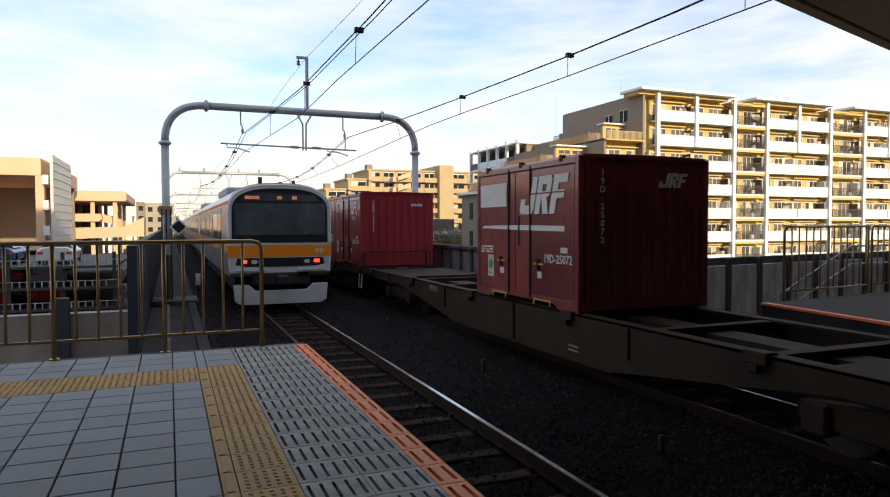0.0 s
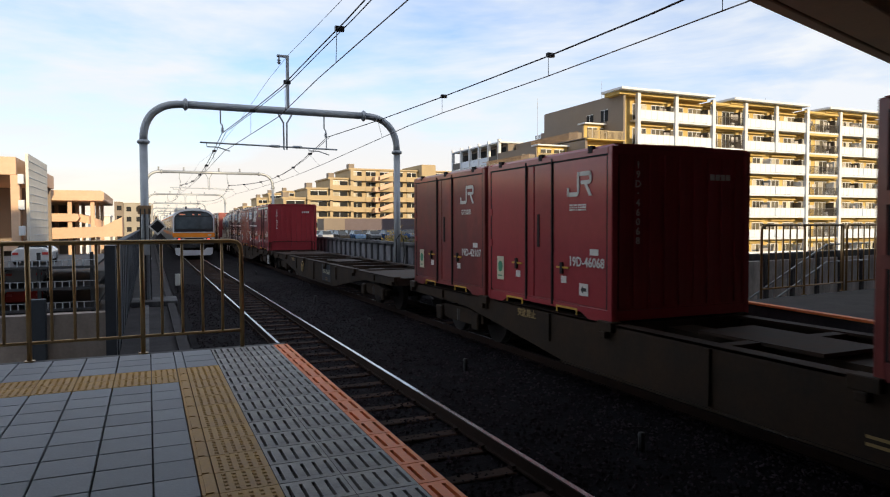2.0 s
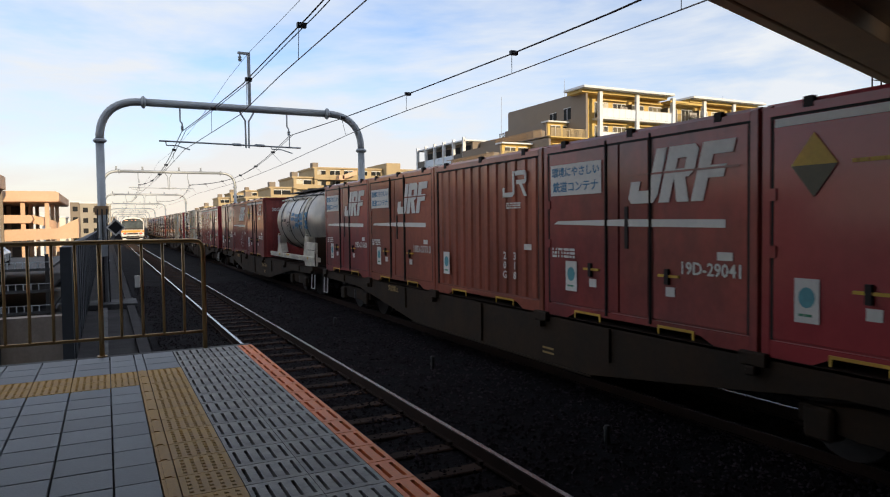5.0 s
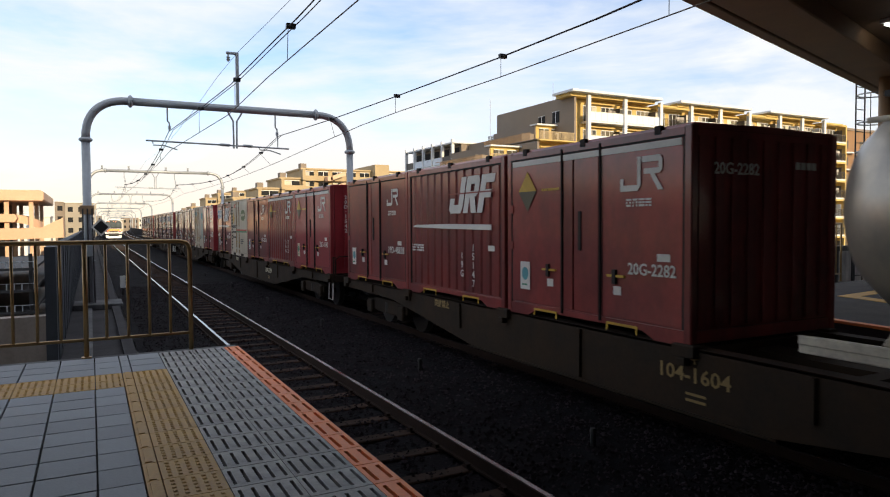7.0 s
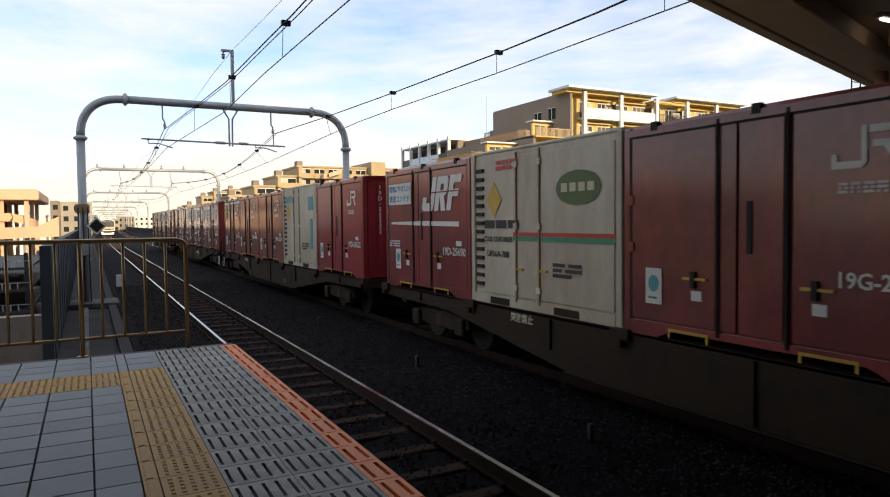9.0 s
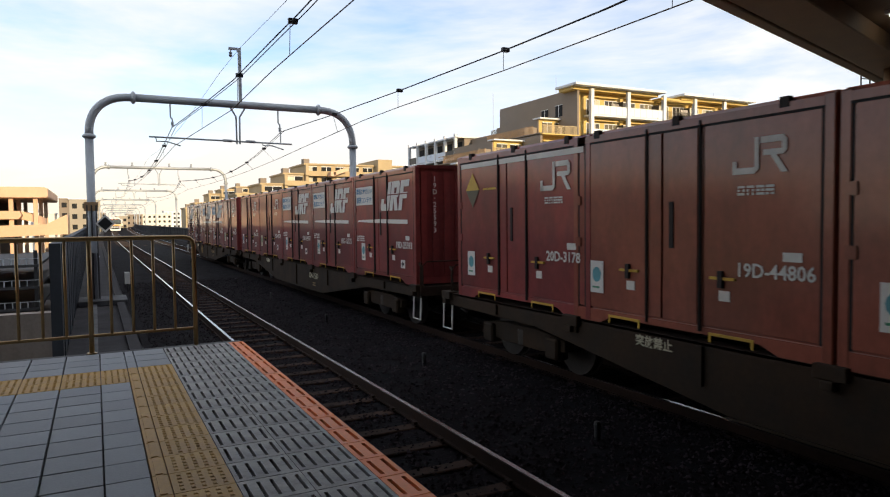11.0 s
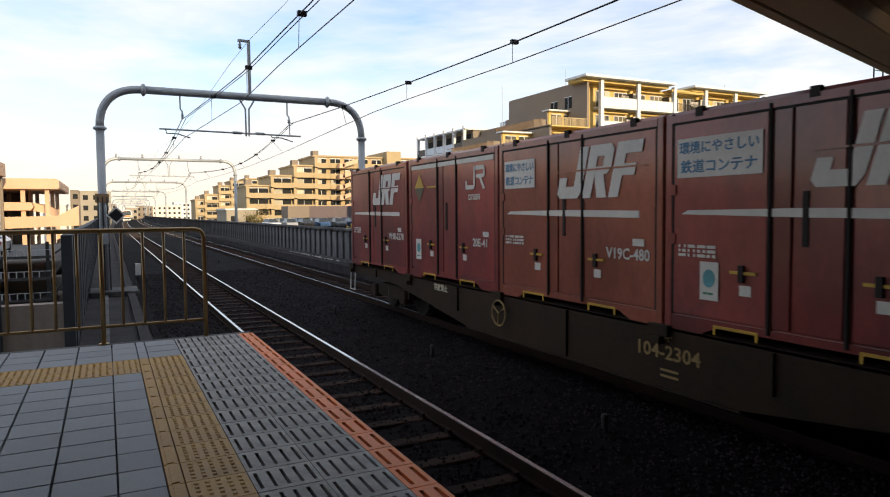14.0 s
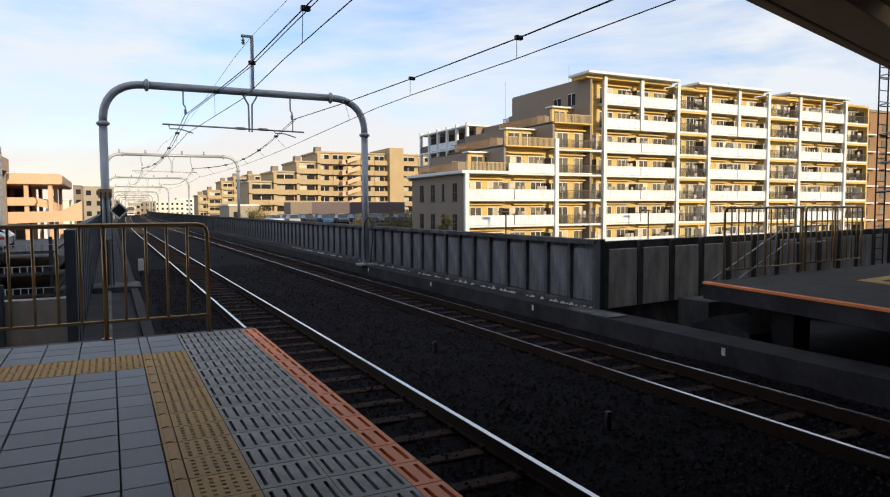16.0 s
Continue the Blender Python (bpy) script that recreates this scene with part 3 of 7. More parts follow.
part("cap", Shape().tube([(0, 0, 0.26), (0, 0, 0.30)], [0.045, 0.03], 8), M["dark_steel"], stake)
for y in (-0.4, 9.6, 15.4, 21.5, 28.5, 36.0):
    copy_thing(stake, pose(4.72, y, -1.24))

# near side walkway with trough and cable cover beside the first gantry
structure("walkway_near", ribbon(-0.79, 0.54, -2.4, -1.22, 1.7), M["grime"], "grey concrete walkway beside the near track", "walkway")
structure("cable_trough", ribbon(0.30, 0.52, -1.215, -1.12), M["grime"], "long narrow concrete cable trough", "cable trough")
structure("walkway_kerb", ribbon(-0.36, -0.24, -1.219, -1.15, 1.7), M["concrete"], "narrow pale kerb along the walkway", "kerb")
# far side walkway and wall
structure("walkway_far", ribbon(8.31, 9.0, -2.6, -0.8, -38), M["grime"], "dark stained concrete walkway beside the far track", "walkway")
WALL_X, WALL_TOP = 8.92, 0.66
wall_far = structure("wall_far", ribbon(WALL_X + 0.06, WALL_X + 0.2, -2.6, WALL_TOP - 0.10, 4.98), M["concrete"], "long weathered concrete panel wall along the track", "wall")
cope = structure("wall_coping", ribbon(WALL_X - 0.06, WALL_X + 0.22, WALL_TOP - 0.10, WALL_TOP, 4.98), M["concrete"], "dark concrete coping on the panel wall", "coping")
panel_mesh = Shape().prism([(0.05, 0.13), (0.83, 0.13), (0.80, 1.20), (0.76, 1.27), (0.12, 1.27), (0.08, 1.20)], 0.03, 0.075, "x").mesh("wall_panel", M["panel"], 0.015)
rib_mesh = Shape().prism([(-0.06, 0.0), (0.06, 0.0), (0.045, 1.36), (-0.045, 1.36)], -0.04, 0.06, "x").mesh("wall_rib", M["concrete"], 0.01)
foot_mesh = Shape().box(-0.05, 0.06, 0.02, 0.86, 0, 0.12).mesh("wall_foot", M["concrete"], 0.015)
far_panels = Shape()
y = 5.0
while y < 260:
    if y < 62:
        a = pose(WALL_X, y, -0.8)
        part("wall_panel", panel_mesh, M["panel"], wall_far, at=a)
        part("wall_rib", rib_mesh, M["concrete"], wall_far, at=a)
        part("wall_foot", foot_mesh, M["concrete"], wall_far, at=a)
    else:
        far_panels.box(WALL_X + bend(y), WALL_X + bend(y) + 0.06, y, y + 0.10, -0.8, 0.56)
    y += 0.88
tagged(part("distant_ribs", far_panels, M["concrete"], wall_far), kind="stuff")

# wall that turns away behind the opposite platform
wall_turn = structure("wall_turn", Shape().prism([(8.98, 4.90), (24.0, 7.0), (24.0, 7.2), (8.98, 5.10)], -2.6, WALL_TOP - 0.04, "z"), M["concrete"],
                      "stained grey concrete wall behind the platform end", "wall")
for i in range(14):
    f = (0.02 + 1.09 * i) / 14.8
    part("wall_panel", Shape().prism([(0.08, 0), (1.02, 0), (0.99, 1.26), (0.11, 1.26)], -0.05, 0.0, "y"), M["lit_panel"], wall_turn, bevel=0.012,
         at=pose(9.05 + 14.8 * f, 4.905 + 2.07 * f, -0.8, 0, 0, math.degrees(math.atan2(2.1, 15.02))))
    part("wall_rib", Shape().box(-0.07, 0.05, -0.10, 0.0, 0, 1.42), M["concrete"], wall_turn, bevel=0.012,
         at=pose(9.05 + 14.8 * f, 4.905 + 2.07 * f, -0.8, 0, 0, math.degrees(math.atan2(2.1, 15.02))))
structure("corner_post", Shape().box(8.88, 9.02, 4.80, 4.97, -0.8, WALL_TOP + 0.02), M["side_wall"], "blue-grey steel post at the wall corner", "post", 0.012)
structure("walkway_cover", Shape().box(8.34, 8.84, 3.9, 5.3, -0.799, -0.775), M["panel"], "pale concrete cover slab on the walkway", "cover slab", 0.01)
lime_rng = random.Random(17)
lime = Shape()
for _ in range(150):
    y, r = 5.0 + 26 * lime_rng.random() ** 1.3, lime_rng.uniform(0.02, 0.07)
    x = WALL_X - 0.065 - r * 0.4
    lime.add([(x - r, y, -0.798), (x, y + r * 1.5, -0.798), (x + r, y, -0.798), (x, y - r * 1.5, -0.798), (x, y, -0.798 + r * lime_rng.uniform(0.5, 1.3))], [(0, 3, 4), (3, 2, 4), (2, 1, 4), (1, 0, 4)])
tagged(new("lime_deposit", lime.mesh("lime_deposit", M["lime"])), "crumbled white lime along the foot of the wall", "lime deposit", kind="stuff")
for y in (1.1, 6.4, 11.8, 17.2):
    structure("distance_mark_1", Shape().box(8.3, 8.309, y, y + 0.07, -0.98, -0.86), M["cwhite"], "small white mark on the walkway edge", "mark")
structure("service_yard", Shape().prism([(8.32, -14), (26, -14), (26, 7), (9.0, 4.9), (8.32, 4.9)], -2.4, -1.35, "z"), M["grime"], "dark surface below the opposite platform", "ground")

# ---------------------------------------------------------------- platforms
EDGE_X, END_Y = 1.215, 1.60
PF = structure("platform", Shape().box(-9.0, EDGE_X - 0.03, -40.0, 1.5, -1.5, -0.035), M["concrete"], "station platform with tiled concrete surface", "platform")
structure("platform_face", Shape().box(EDGE_X - 0.12, EDGE_X - 0.005, -40.0, 1.5, -0.28, -0.036), M["concrete"], "concrete edge beam of the platform", "platform edge", 0.01)
TILE = Shape().box(0.006, 0.294, 0.006, 0.294, -0.034, 0.0).mesh("tile", M["tile"], 0.003)
dots = Shape().box(0.003, 0.297, 0.003, 0.297, -0.034, 0.0)
for i in range(5):
    for j in range(5):
        cx, cy, r = 0.045 + 0.0525 * i, 0.045 + 0.0525 * j, 0.012
        dots.add([(cx - r, cy - r, 0), (cx + r, cy - r, 0), (cx + r, cy + r, 0), (cx - r, cy + r, 0), (cx - r * .6, cy - r * .6, .005), (cx + r * .6, cy - r * .6, .005), (cx + r * .6, cy + r * .6, .005), (cx - r * .6, cy + r * .6, .005)],
                 [(0, 1, 5, 4), (1, 2, 6, 5), (2, 3, 7, 6), (3, 0, 4, 7), (4, 5, 6, 7)])
TAC = dots.mesh("tactile_tile", M["tactile"])
BAR = Shape().box(0.002, 0.078, 0.003, 0.297, -0.034, 0.0).box(0.02, 0.055, 0.012, 0.288, 0.0, 0.006).mesh("tactile_bar_tile", M["tactile"])
GW = (1.055 - 0.385) / 2


def slotted(name, w, n, mat):
    """A slab, 0.3 m deep, with rows of slots cut through its top."""
    s = Shape()
    step = w / n
    for i in range(n + 1):
        a, b = max(0.002, i * step - step * 0.355), min(w - 0.002, i * step + step * 0.355)
        s.box(a, b, 0.004, 0.296, -0.034, 0.0)
    for y0, y1 in ((0.004, 0.042), (0.258, 0.296)):
        for i in range(n):
            s.box(i * step + step * 0.355, (i + 1) * step - step * 0.355, y0, y1, -0.034, 0.0)
    return s.mesh(name, mat)


GR = slotted("slotted_slab", GW, 5, M["grate"])
OR = slotted("orange_edge_slab", EDGE_X - 1.055, 2, M["orange"])
LIN = Shape().box(0.003, 0.297, 0.003, 0.297, -0.034, 0.0)
for i in range(5):
    LIN.box(0.03 + 0.055 * i, 0.05 + 0.055 * i, 0.02, 0.28, 0.0, 0.005)
LIN = LIN.mesh("tactile_line_tile", M["tactile"])
# Near-black sheet stands in for the shade inside the slab slots
structure("slot_shadow", Shape().box(0.385, EDGE_X - 0.03, -8.7, 1.5, -0.0349, -0.031), M["slot"], "near-black sheet painting the shade in the slab slots", "gutter")
PARTIAL = Shape().box(0.003, 0.216, 0.003, 0.297, -0.034, 0.0).mesh("tile", M["tile"], 0.003)
SLIM = Shape().box(0.003, 0.079, 0.003, 0.297, -0.034, 0.0).mesh("tile", M["tile"], 0.003)
PART_TAC = Shape().box(0.003, 0.216, 0.003, 0.297, -0.034, 0.0)
for i in range(4):
    for j in range(5):
        PART_TAC.box(0.03 + 0.05 * i, 0.045 + 0.05 * i, 0.04 + 0.0525 * j, 0.055 + 0.0525 * j, 0.0, 0.004)
PART_TAC = PART_TAC.mesh("tactile_tile", M["tactile"])
for k in range(34):
    y = 1.5 - 0.3 * (k + 1)
    strip = k in (3, 4)
    for i in range(2):
        part("slotted_slab", GR, M["grate"], PF, at=pose(0.385 + GW * i, y, 0))
    part("orange_edge_slab", OR, M["orange"], PF, at=pose(1.055, y, 0))
    if k < 3:
        part("tile", TILE, M["tile"], PF, at=pose(0.085, y, 0))
        part("tile", SLIM, M["tile"], PF, at=pose(0.003, y, 0))
    else:
        part("tactile_tile", TAC, M["tactile"], PF, at=pose(0.085, y, 0))
        part("tactile_bar_tile", BAR, M["tactile"], PF, at=pose(0.003, y, 0))
    part("tactile_tile" if strip else "tile", PART_TAC if strip else PARTIAL, M["tile"], PF, at=pose(-0.219, y, 0))
    for i in range(1, 10):
        part("tactile_tile" if strip else "tile", TAC if strip else TILE, M["tile"], PF, at=pose(-0.219 - 0.3 * i, y, 0))
structure("platform_kerb", Shape().box(-9.0, EDGE_X - 0.005, 1.503, END_Y + 0.02, -0.6, -0.004), M["concrete"], "concrete kerb at the platform end", "kerb", 0.01)


def railing(name, x0, x1, posts, step, label, at=None, H=1.185):
    """Tubular railing along x: top rail bent down at its end, bottom rail, thin bars, thicker posts."""
    t = thing(name, label, "railing", at=at)
    B = 0.185
    part("top_rail", Shape().tube([(x0, 0, H), (x1 - 0.10, 0, H), (x1 - 0.04, 0, H - 0.015), (x1 - 0.012, 0, H - 0.045), (x1, 0, H - 0.10), (x1, 0, 0.0)], 0.024, 10), M["bronze"], t, smooth=True)
    part("bottom_rail", Shape().tube([(x0, 0, B), (x1, 0, B)], 0.017, 8), M["bronze"], t, smooth=True)
    bar = Shape().tube([(0, 0, B), (0, 0, H)], 0.015, 8).mesh("bar", M["bronze"], smooth=True)
    post = Shape().tube([(0, 0, 0), (0, 0, H)], 0.024, 10).tube([(0, 0, 0), (0, 0, 0.012)], 0.05, 10).mesh("post", M["bronze"], smooth=True)
    for x in posts:
        part("post", post, M["bronze"], t, at=pose(x, 0, 0))
    x = x1 - step
    while x > x0:
        if min(abs(x - p) for p in posts) > 0.05:
            part("bar", bar, M["bronze"], t, at=pose(x, 0, 0))
        x -= step
    return t


railing("platform_railing", -4.0, 0.725, [-0.29, -1.33, -2.37, -3.41], 0.206, "bronze-coloured tubular steel railing across the platform end", at=pose(0, END_Y - 0.045, 0))

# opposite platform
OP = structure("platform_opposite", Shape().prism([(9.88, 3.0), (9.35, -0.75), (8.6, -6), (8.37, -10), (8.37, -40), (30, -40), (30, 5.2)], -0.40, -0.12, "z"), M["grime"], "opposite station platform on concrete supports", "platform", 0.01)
structure("platform_opposite_surface", Shape().prism([(10.0, 2.98), (9.48, -0.75), (8.73, -6), (8.5, -10), (8.5, -40), (30, -40), (30, 5.15)], -0.119, -0.085, "z"), M["dim_tile"], "grey tiled surface of the opposite platform, darkened for canopy shade", "platform")
structure("platform_opposite_edge", Shape().prism([(9.86, 3.0), (9.33, -0.75), (8.58, -6), (8.35, -10), (8.35, -40), (8.499, -40), (8.499, -10), (8.729, -6), (9.479, -0.75), (9.999, 3.0)], -0.119, -0.08, "z"), M["orange"], "orange painted edge of the opposite platform", "platform edge")
structure("platform_opposite_tactile", Shape().prism([(12.6, 1.75), (24, 3.4), (24, 3.1), (12.9, 1.48), (11.2, -4.0), (11.2, -14), (10.9, -14), (10.9, -4.0)], -0.085, -0.078, "z"), M["tactile"], "yellow tactile strip on the opposite platform", "tactile strip")
for x, y in ((10.6, 1.6), (10.0, -3.0), (10.0, -8.0), (15.0, 2.6)):
    structure("platform_support_1", Shape().box(x, x + 0.45, y, y + 0.45, -1.4, -0.401), M["grime"], "square concrete support under the platform", "support", 0.01)
structure("concrete_step", Shape().prism([(2.2, -1.35), (3.6, -1.35), (3.6, -1.0), (2.9, -0.75), (2.2, -1.0)], 10.2, 11.0, "x"), M["grime"], "sloped concrete block below the platform end", "block", 0.01)
ang = math.degrees(math.atan2(0.66, 4.8))
railing("opposite_railing", 0.0, 2.9, [0.0, 1.45], 0.235, "dark bronze tubular railing at the far platform end", at=pose(13.45, 3.52, -0.1, 0, 0, ang + 180), H=1.42)
railing("opposite_railing", 0.0, 2.6, [0.0, 1.3], 0.235, "dark bronze tubular railing at the far platform end", at=pose(16.15, 3.88, -0.1, 0, 0, ang + 180), H=1.42)
stair_rail = thing("stair_handrail", "sloping steel stair handrail behind the opposite platform", "handrail")
for dz in (0, -0.42):
    part("rail", Shape().tube([(11.6, 4.3, -0.25 + dz), (14.6, 4.75, 0.85 + dz), (16.5, 5.0, 0.85 + dz)], 0.022, 8), M["galv"], stair_rail, smooth=True)
for i in range(6):
    part("post", Shape().tube([(11.9 + i * 0.55, 4.35 + 0.08 * i, -0.75 + 0.2 * i), (11.9 + i * 0.55, 4.35 + 0.08 * i, -0.15 + 0.2 * i)], 0.016, 6), M["galv"], stair_rail)
structure("stair_landing", Shape().box(11.2, 18, 4.05, 4.9, -1.36, -0.7), M["concrete"], "concrete landing behind the platform railing", "landing")

# canopy over the opposite platform
cz = 4.9
canopy = structure("canopy_roof", Shape().prism([(8.0, 1.19), (30, 7.65), (30, -40), (8.15, -40)], cz + 0.35, cz + 0.6, "z"), M["soffit"], "dark brown canopy roof over the opposite platform", "canopy", 0.02)
structure("canopy_fascia", Shape().prism([(7.95, 1.20), (30, 7.66), (30, 7.91), (7.95, 1.45)], cz - 0.06, cz + 0.64, "z"), M["handrail"], "brown metal fascia along the canopy end", "fascia", 0.02)
structure("canopy_edge_beam", Shape().prism([(8.0, 0.25), (30, 6.71), (30, 7.64), (8.0, 1.18)], cz - 0.05, cz + 0.349, "z"), M["handrail"], "wide brown steel edge beam of the canopy", "beam", 0.02)
structure("canopy_cross_beam", Shape().box(14.6, 14.9, -40, 1.9, cz, cz + 0.348), M["canopy_beam"], "tan steel beam running along the canopy", "beam", 0.015)
for i, y in enumerate((-3.2, -7.2, -11.5, -16)):
    structure("canopy_beam_1", Shape().prism([(8.4, y), (30, y + 6.9), (30, y + 7.2), (8.4, y + 0.3)], cz + 0.05, cz + 0.347, "z"), M["canopy_beam"], "tan steel beam under the canopy", "beam", 0.02)
for x, y in ((13.9, 1.35), (13.2, -3.2), (13.2, -7.5)):
    lampt = thing("canopy_lamp", "lit fluorescent tube lamp under the canopy", "lamp", "lamps under the canopy", at=pose(x, y, cz + 0.271))
    part("housing", Shape().box(-0.6, 0.6, -0.09, 0.09, 0.0, 0.08), M["frame_white"], lampt, bevel=0.01)
    part("tube", Shape().tube([(-0.55, 0, -0.03), (0.55, 0, -0.03)], 0.03, 8), M["tube"], lampt)
for x, y in ((16.9, 3.3), (16.4, -6.0), (16.4, -14.0)):
    structure("canopy_column_1", Shape().tube([(x, y, -0.1), (x, y, cz + 0.352)], 0.16, 12), M["handrail"], "round brown steel column holding the canopy", "column", smooth=True)
cage = thing("caged_ladder", "slim steel ladder with safety hoops behind the platform end", "ladder", at=pose(18.3, 4.62, -0.7))
for dx in (-0.2, 0.2):
    part("ladder_stile", Shape().tube([(dx, 0.12, 0), (dx, 0.12, 5.9)], 0.02, 6), M["dark_steel"], cage)
for i in range(19):
    part("rung", Shape().tube([(-0.2, 0.12, 0.3 + 0.3 * i), (0.2, 0.12, 0.3 + 0.3 * i)], 0.012, 5), M["dark_steel"], cage)
for z in (2.43, 3.19, 3.93, 4.69, 5.44):
    part("hoop", Shape().tube([(0.42 * math.cos(a), -0.22 + 0.36 * math.sin(a), z) for a in (2 * math.pi * i / 16 for i in range(17))], 0.018, 5), M["galv"], cage)
for dx in (-0.38, 0.0, 0.38):
    part("cage_strap", Shape().tube([(dx, -0.22 - 0.36 * math.sqrt(1 - (dx / 0.42) ** 2), 2.43), (dx, -0.22 - 0.36 * math.sqrt(1 - (dx / 0.42) ** 2), 5.44)], 0.012, 5), M["dark_steel"], cage)
# unseen blockers added to shade the tracks: near platform roof, and station block behind
structure("canopy_near", Shape().box(-9, 1.1, -40, 1.2, 4.5, 4.95), M["soffit"], "unseen dark roof added over the near platform for shade", "canopy")
# its last box, over the near tracks, is added to cut sky light there
structure("station_building", Shape().box(-26, 42, -62, -8.6, 5.7, 18.6).box(-26, -9.1, -62, -8.6, -9.5, 5.7).box(30.1, 42, -62, -8.6, -9.5, 5.7).box(-9.1, 30.1, -62, -58, -2, 5.7).box(1.15, 7.9, -8.59, 0.4, 5.8, 7.2), M["grime"], "unseen plain block added behind the platforms and over the tracks for shade", "building")

# ---------------------------------------------------------------- overhead line
GY = 17.7


def gantry(name, label, y, xl, xr, zk, zt, r, at=None, mat=None):
    t = thing(name, label, "gantry", "overhead line gantries", at=at)
    mat = mat or M["galv"]
    bendr = zt - zk
    foot = -1.22
    col = lambda x, z0: Shape().tube([(x, 0, z0), (x, 0, zk)], [r, r], 14)
    part("column", col(xl, foot), mat, t, smooth=True)
    part("column", col(xr, -0.8), mat, t, smooth=True)
    for x, s in ((xl, 1), (xr, -1)):
        arc = [(x + s * bendr * (1 - math.cos(a) ** 0.82), 0, zk + bendr * math.sin(a) ** 0.82) for a in (math.pi / 2 * i / 12 for i in range(12))] + [(x + s * bendr, 0, zt)]
        part("elbow", Shape().tube(arc, r, 14), mat, t, smooth=True)
        part("flange", Shape().tube([(x, 0, zk - 0.07), (x, 0, zk - 0.02), (x, 0, zk + 0.02), (x, 0, zk + 0.07)], [r * 1.15, r * 1.6, r * 1.6, r * 1.15], 14), mat, t)
        part("flange", Shape().tube([(x + s * (bendr - 0.07), 0, zt), (x + s * (bendr - 0.02), 0, zt), (x + s * (bendr + 0.02), 0, zt), (x + s * (bendr + 0.07), 0, zt)], [r * 1.15, r * 1.6, r * 1.6, r * 1.15], 14), mat, t)
        part("base_plate", Shape().box(x - 0.3, x + 0.3, -0.3, 0.3, (-1.22 if s > 0 else -0.8), (-1.14 if s > 0 else -0.72)), mat, t, bevel=0.01)
    part("beam", Shape().tube([(xl + bendr, 0, zt), (xr - bendr, 0, zt)], r, 14), mat, t, smooth=True)
    return t


def hangers(t, zt, arms):
    """Droppers, double post and cross arm below the beam."""
    for x in (2.08, 5.62):
        part("suspension", Shape().tube([(x, 0, zt - 0.1), (x, 0, zt - 0.55), (x + 0.06, 0, zt - 0.62), (x + 0.06, 0, zt - 0.72)], 0.025, 6), M["galv"], t)
        part("insulator", Shape().tube([(x + 0.06, 0, zt - z) for z in (0.70, 0.74, 0.76, 0.80, 0.82, 0.86)], [0.03, 0.06, 0.03, 0.06, 0.03, 0.05], 10), M["galv"], t)
    cx = (NEAR_X + FAR_X) / 2 - 0.55
    for s in (-1, 1):
        part("drop_post", Shape().tube([(cx + s * 0.26, 0, zt), (cx + s * 0.22, 0, zt - 0.15), (cx + s * 0.06, 0, zt - 0.42), (cx + s * 0.05, 0, zt - 1.35)], 0.03, 6), M["galv"], t)
    part("cross_arm", Shape().tube([(1.42, 0, zt - 1.22), (6.1, 0, zt - 1.28)], 0.028, 8), M["galv"], t)
    for x in (cx - 0.35, cx + 0.42):
        part("arm_insulator", Shape().tube([(x - 0.17, 0, zt - 1.245), (x - 0.13, 0, zt - 1.245), (x + 0.13, 0, zt - 1.25), (x + 0.17, 0, zt - 1.25)], [0.03, 0.05, 0.05, 0.03], 10), M["galv"], t)
    for x in (1.62, 5.05):
        part("steady_arm", Shape().tube([(x, 0, zt - 1.25), (x + 0.02, 0, zt - 1.36), (x + 0.35, 0, zt - 1.36), (x + 0.75, 0, zt - 1.48)], 0.02, 6), M["galv"], t)
    part("dropper", Shape().tube([(5.7, 0, zt - 0.85), (5.7, 0, zt - 1.28)], 0.018, 6), M["galv"], t)


g1 = gantry("overhead_gantry", "grey tubular steel gantry spanning both tracks", GY, -0.31, 8.38, 4.06, 5.35, 0.125, at=pose(0, GY, 0))
hangers(g1, 5.35, True)
part("bracket_post", Shape().box(4.29, 4.39, -0.06, 0.06, 5.28, 7.25).box(3.98, 4.39, -0.05, 0.05, 7.2, 7.28), M["galv"], g1, bevel=0.008)
part("bracket_insulator", Shape().tube([(4.05, 0, z) for z in (7.2, 7.12, 7.1, 7.04, 7.02, 6.95)], [0.03, 0.03, 0.07, 0.03, 0.07, 0.03], 10), M["galv"], g1)
for s in (-0.16, 0.0, 0.16):
    part("conduit", Shape().tube([(-0.31 + s, -0.17, -1.15), (-0.31 + s * 0.8, -0.17, 1.9)], 0.022, 6), M["dark_steel"], g1)
part("junction_box", Shape().box(-0.48, -0.18, -0.34, -0.14, 0.4, 0.85), M["galv"], g1, bevel=0.01)
part("kilometre_plate", Shape().box(-0.52, -0.12, -0.17, -0.13, 1.72, 2.0), M["handrail"], g1, "small brown plate on the column", bevel=0.005)
part("column_cable", Shape().tube([(8.5, -0.1, -0.8), (8.62, -0.1, 0.2), (8.6, -0.1, 0.8), (8.45, -0.12, 1.0), (8.3, -0.12, 0.8), (8.3, -0.12, -0.6)], 0.02, 6), M["wire"], g1)
sign = thing("diamond_sign", "black diamond sign with a white border on the gantry column", "sign", at=pose(0.06, GY - 0.32, 1.32))
part("border", Shape().prism([(0, 0.28), (0.28, 0), (0, -0.28), (-0.28, 0)], 0, 0.02, "y"), M["cwhite"], sign)
part("face", Shape().prism([(0, 0.21), (0.21, 0), (0, -0.21), (-0.21, 0)], -0.005, 0.0, "y"), M["sign_black"], sign)
part("bracket", Shape().tube([(0, 0.02, 0), (-0.3, 0.2, 0)], 0.02, 6), M["galv"], sign)
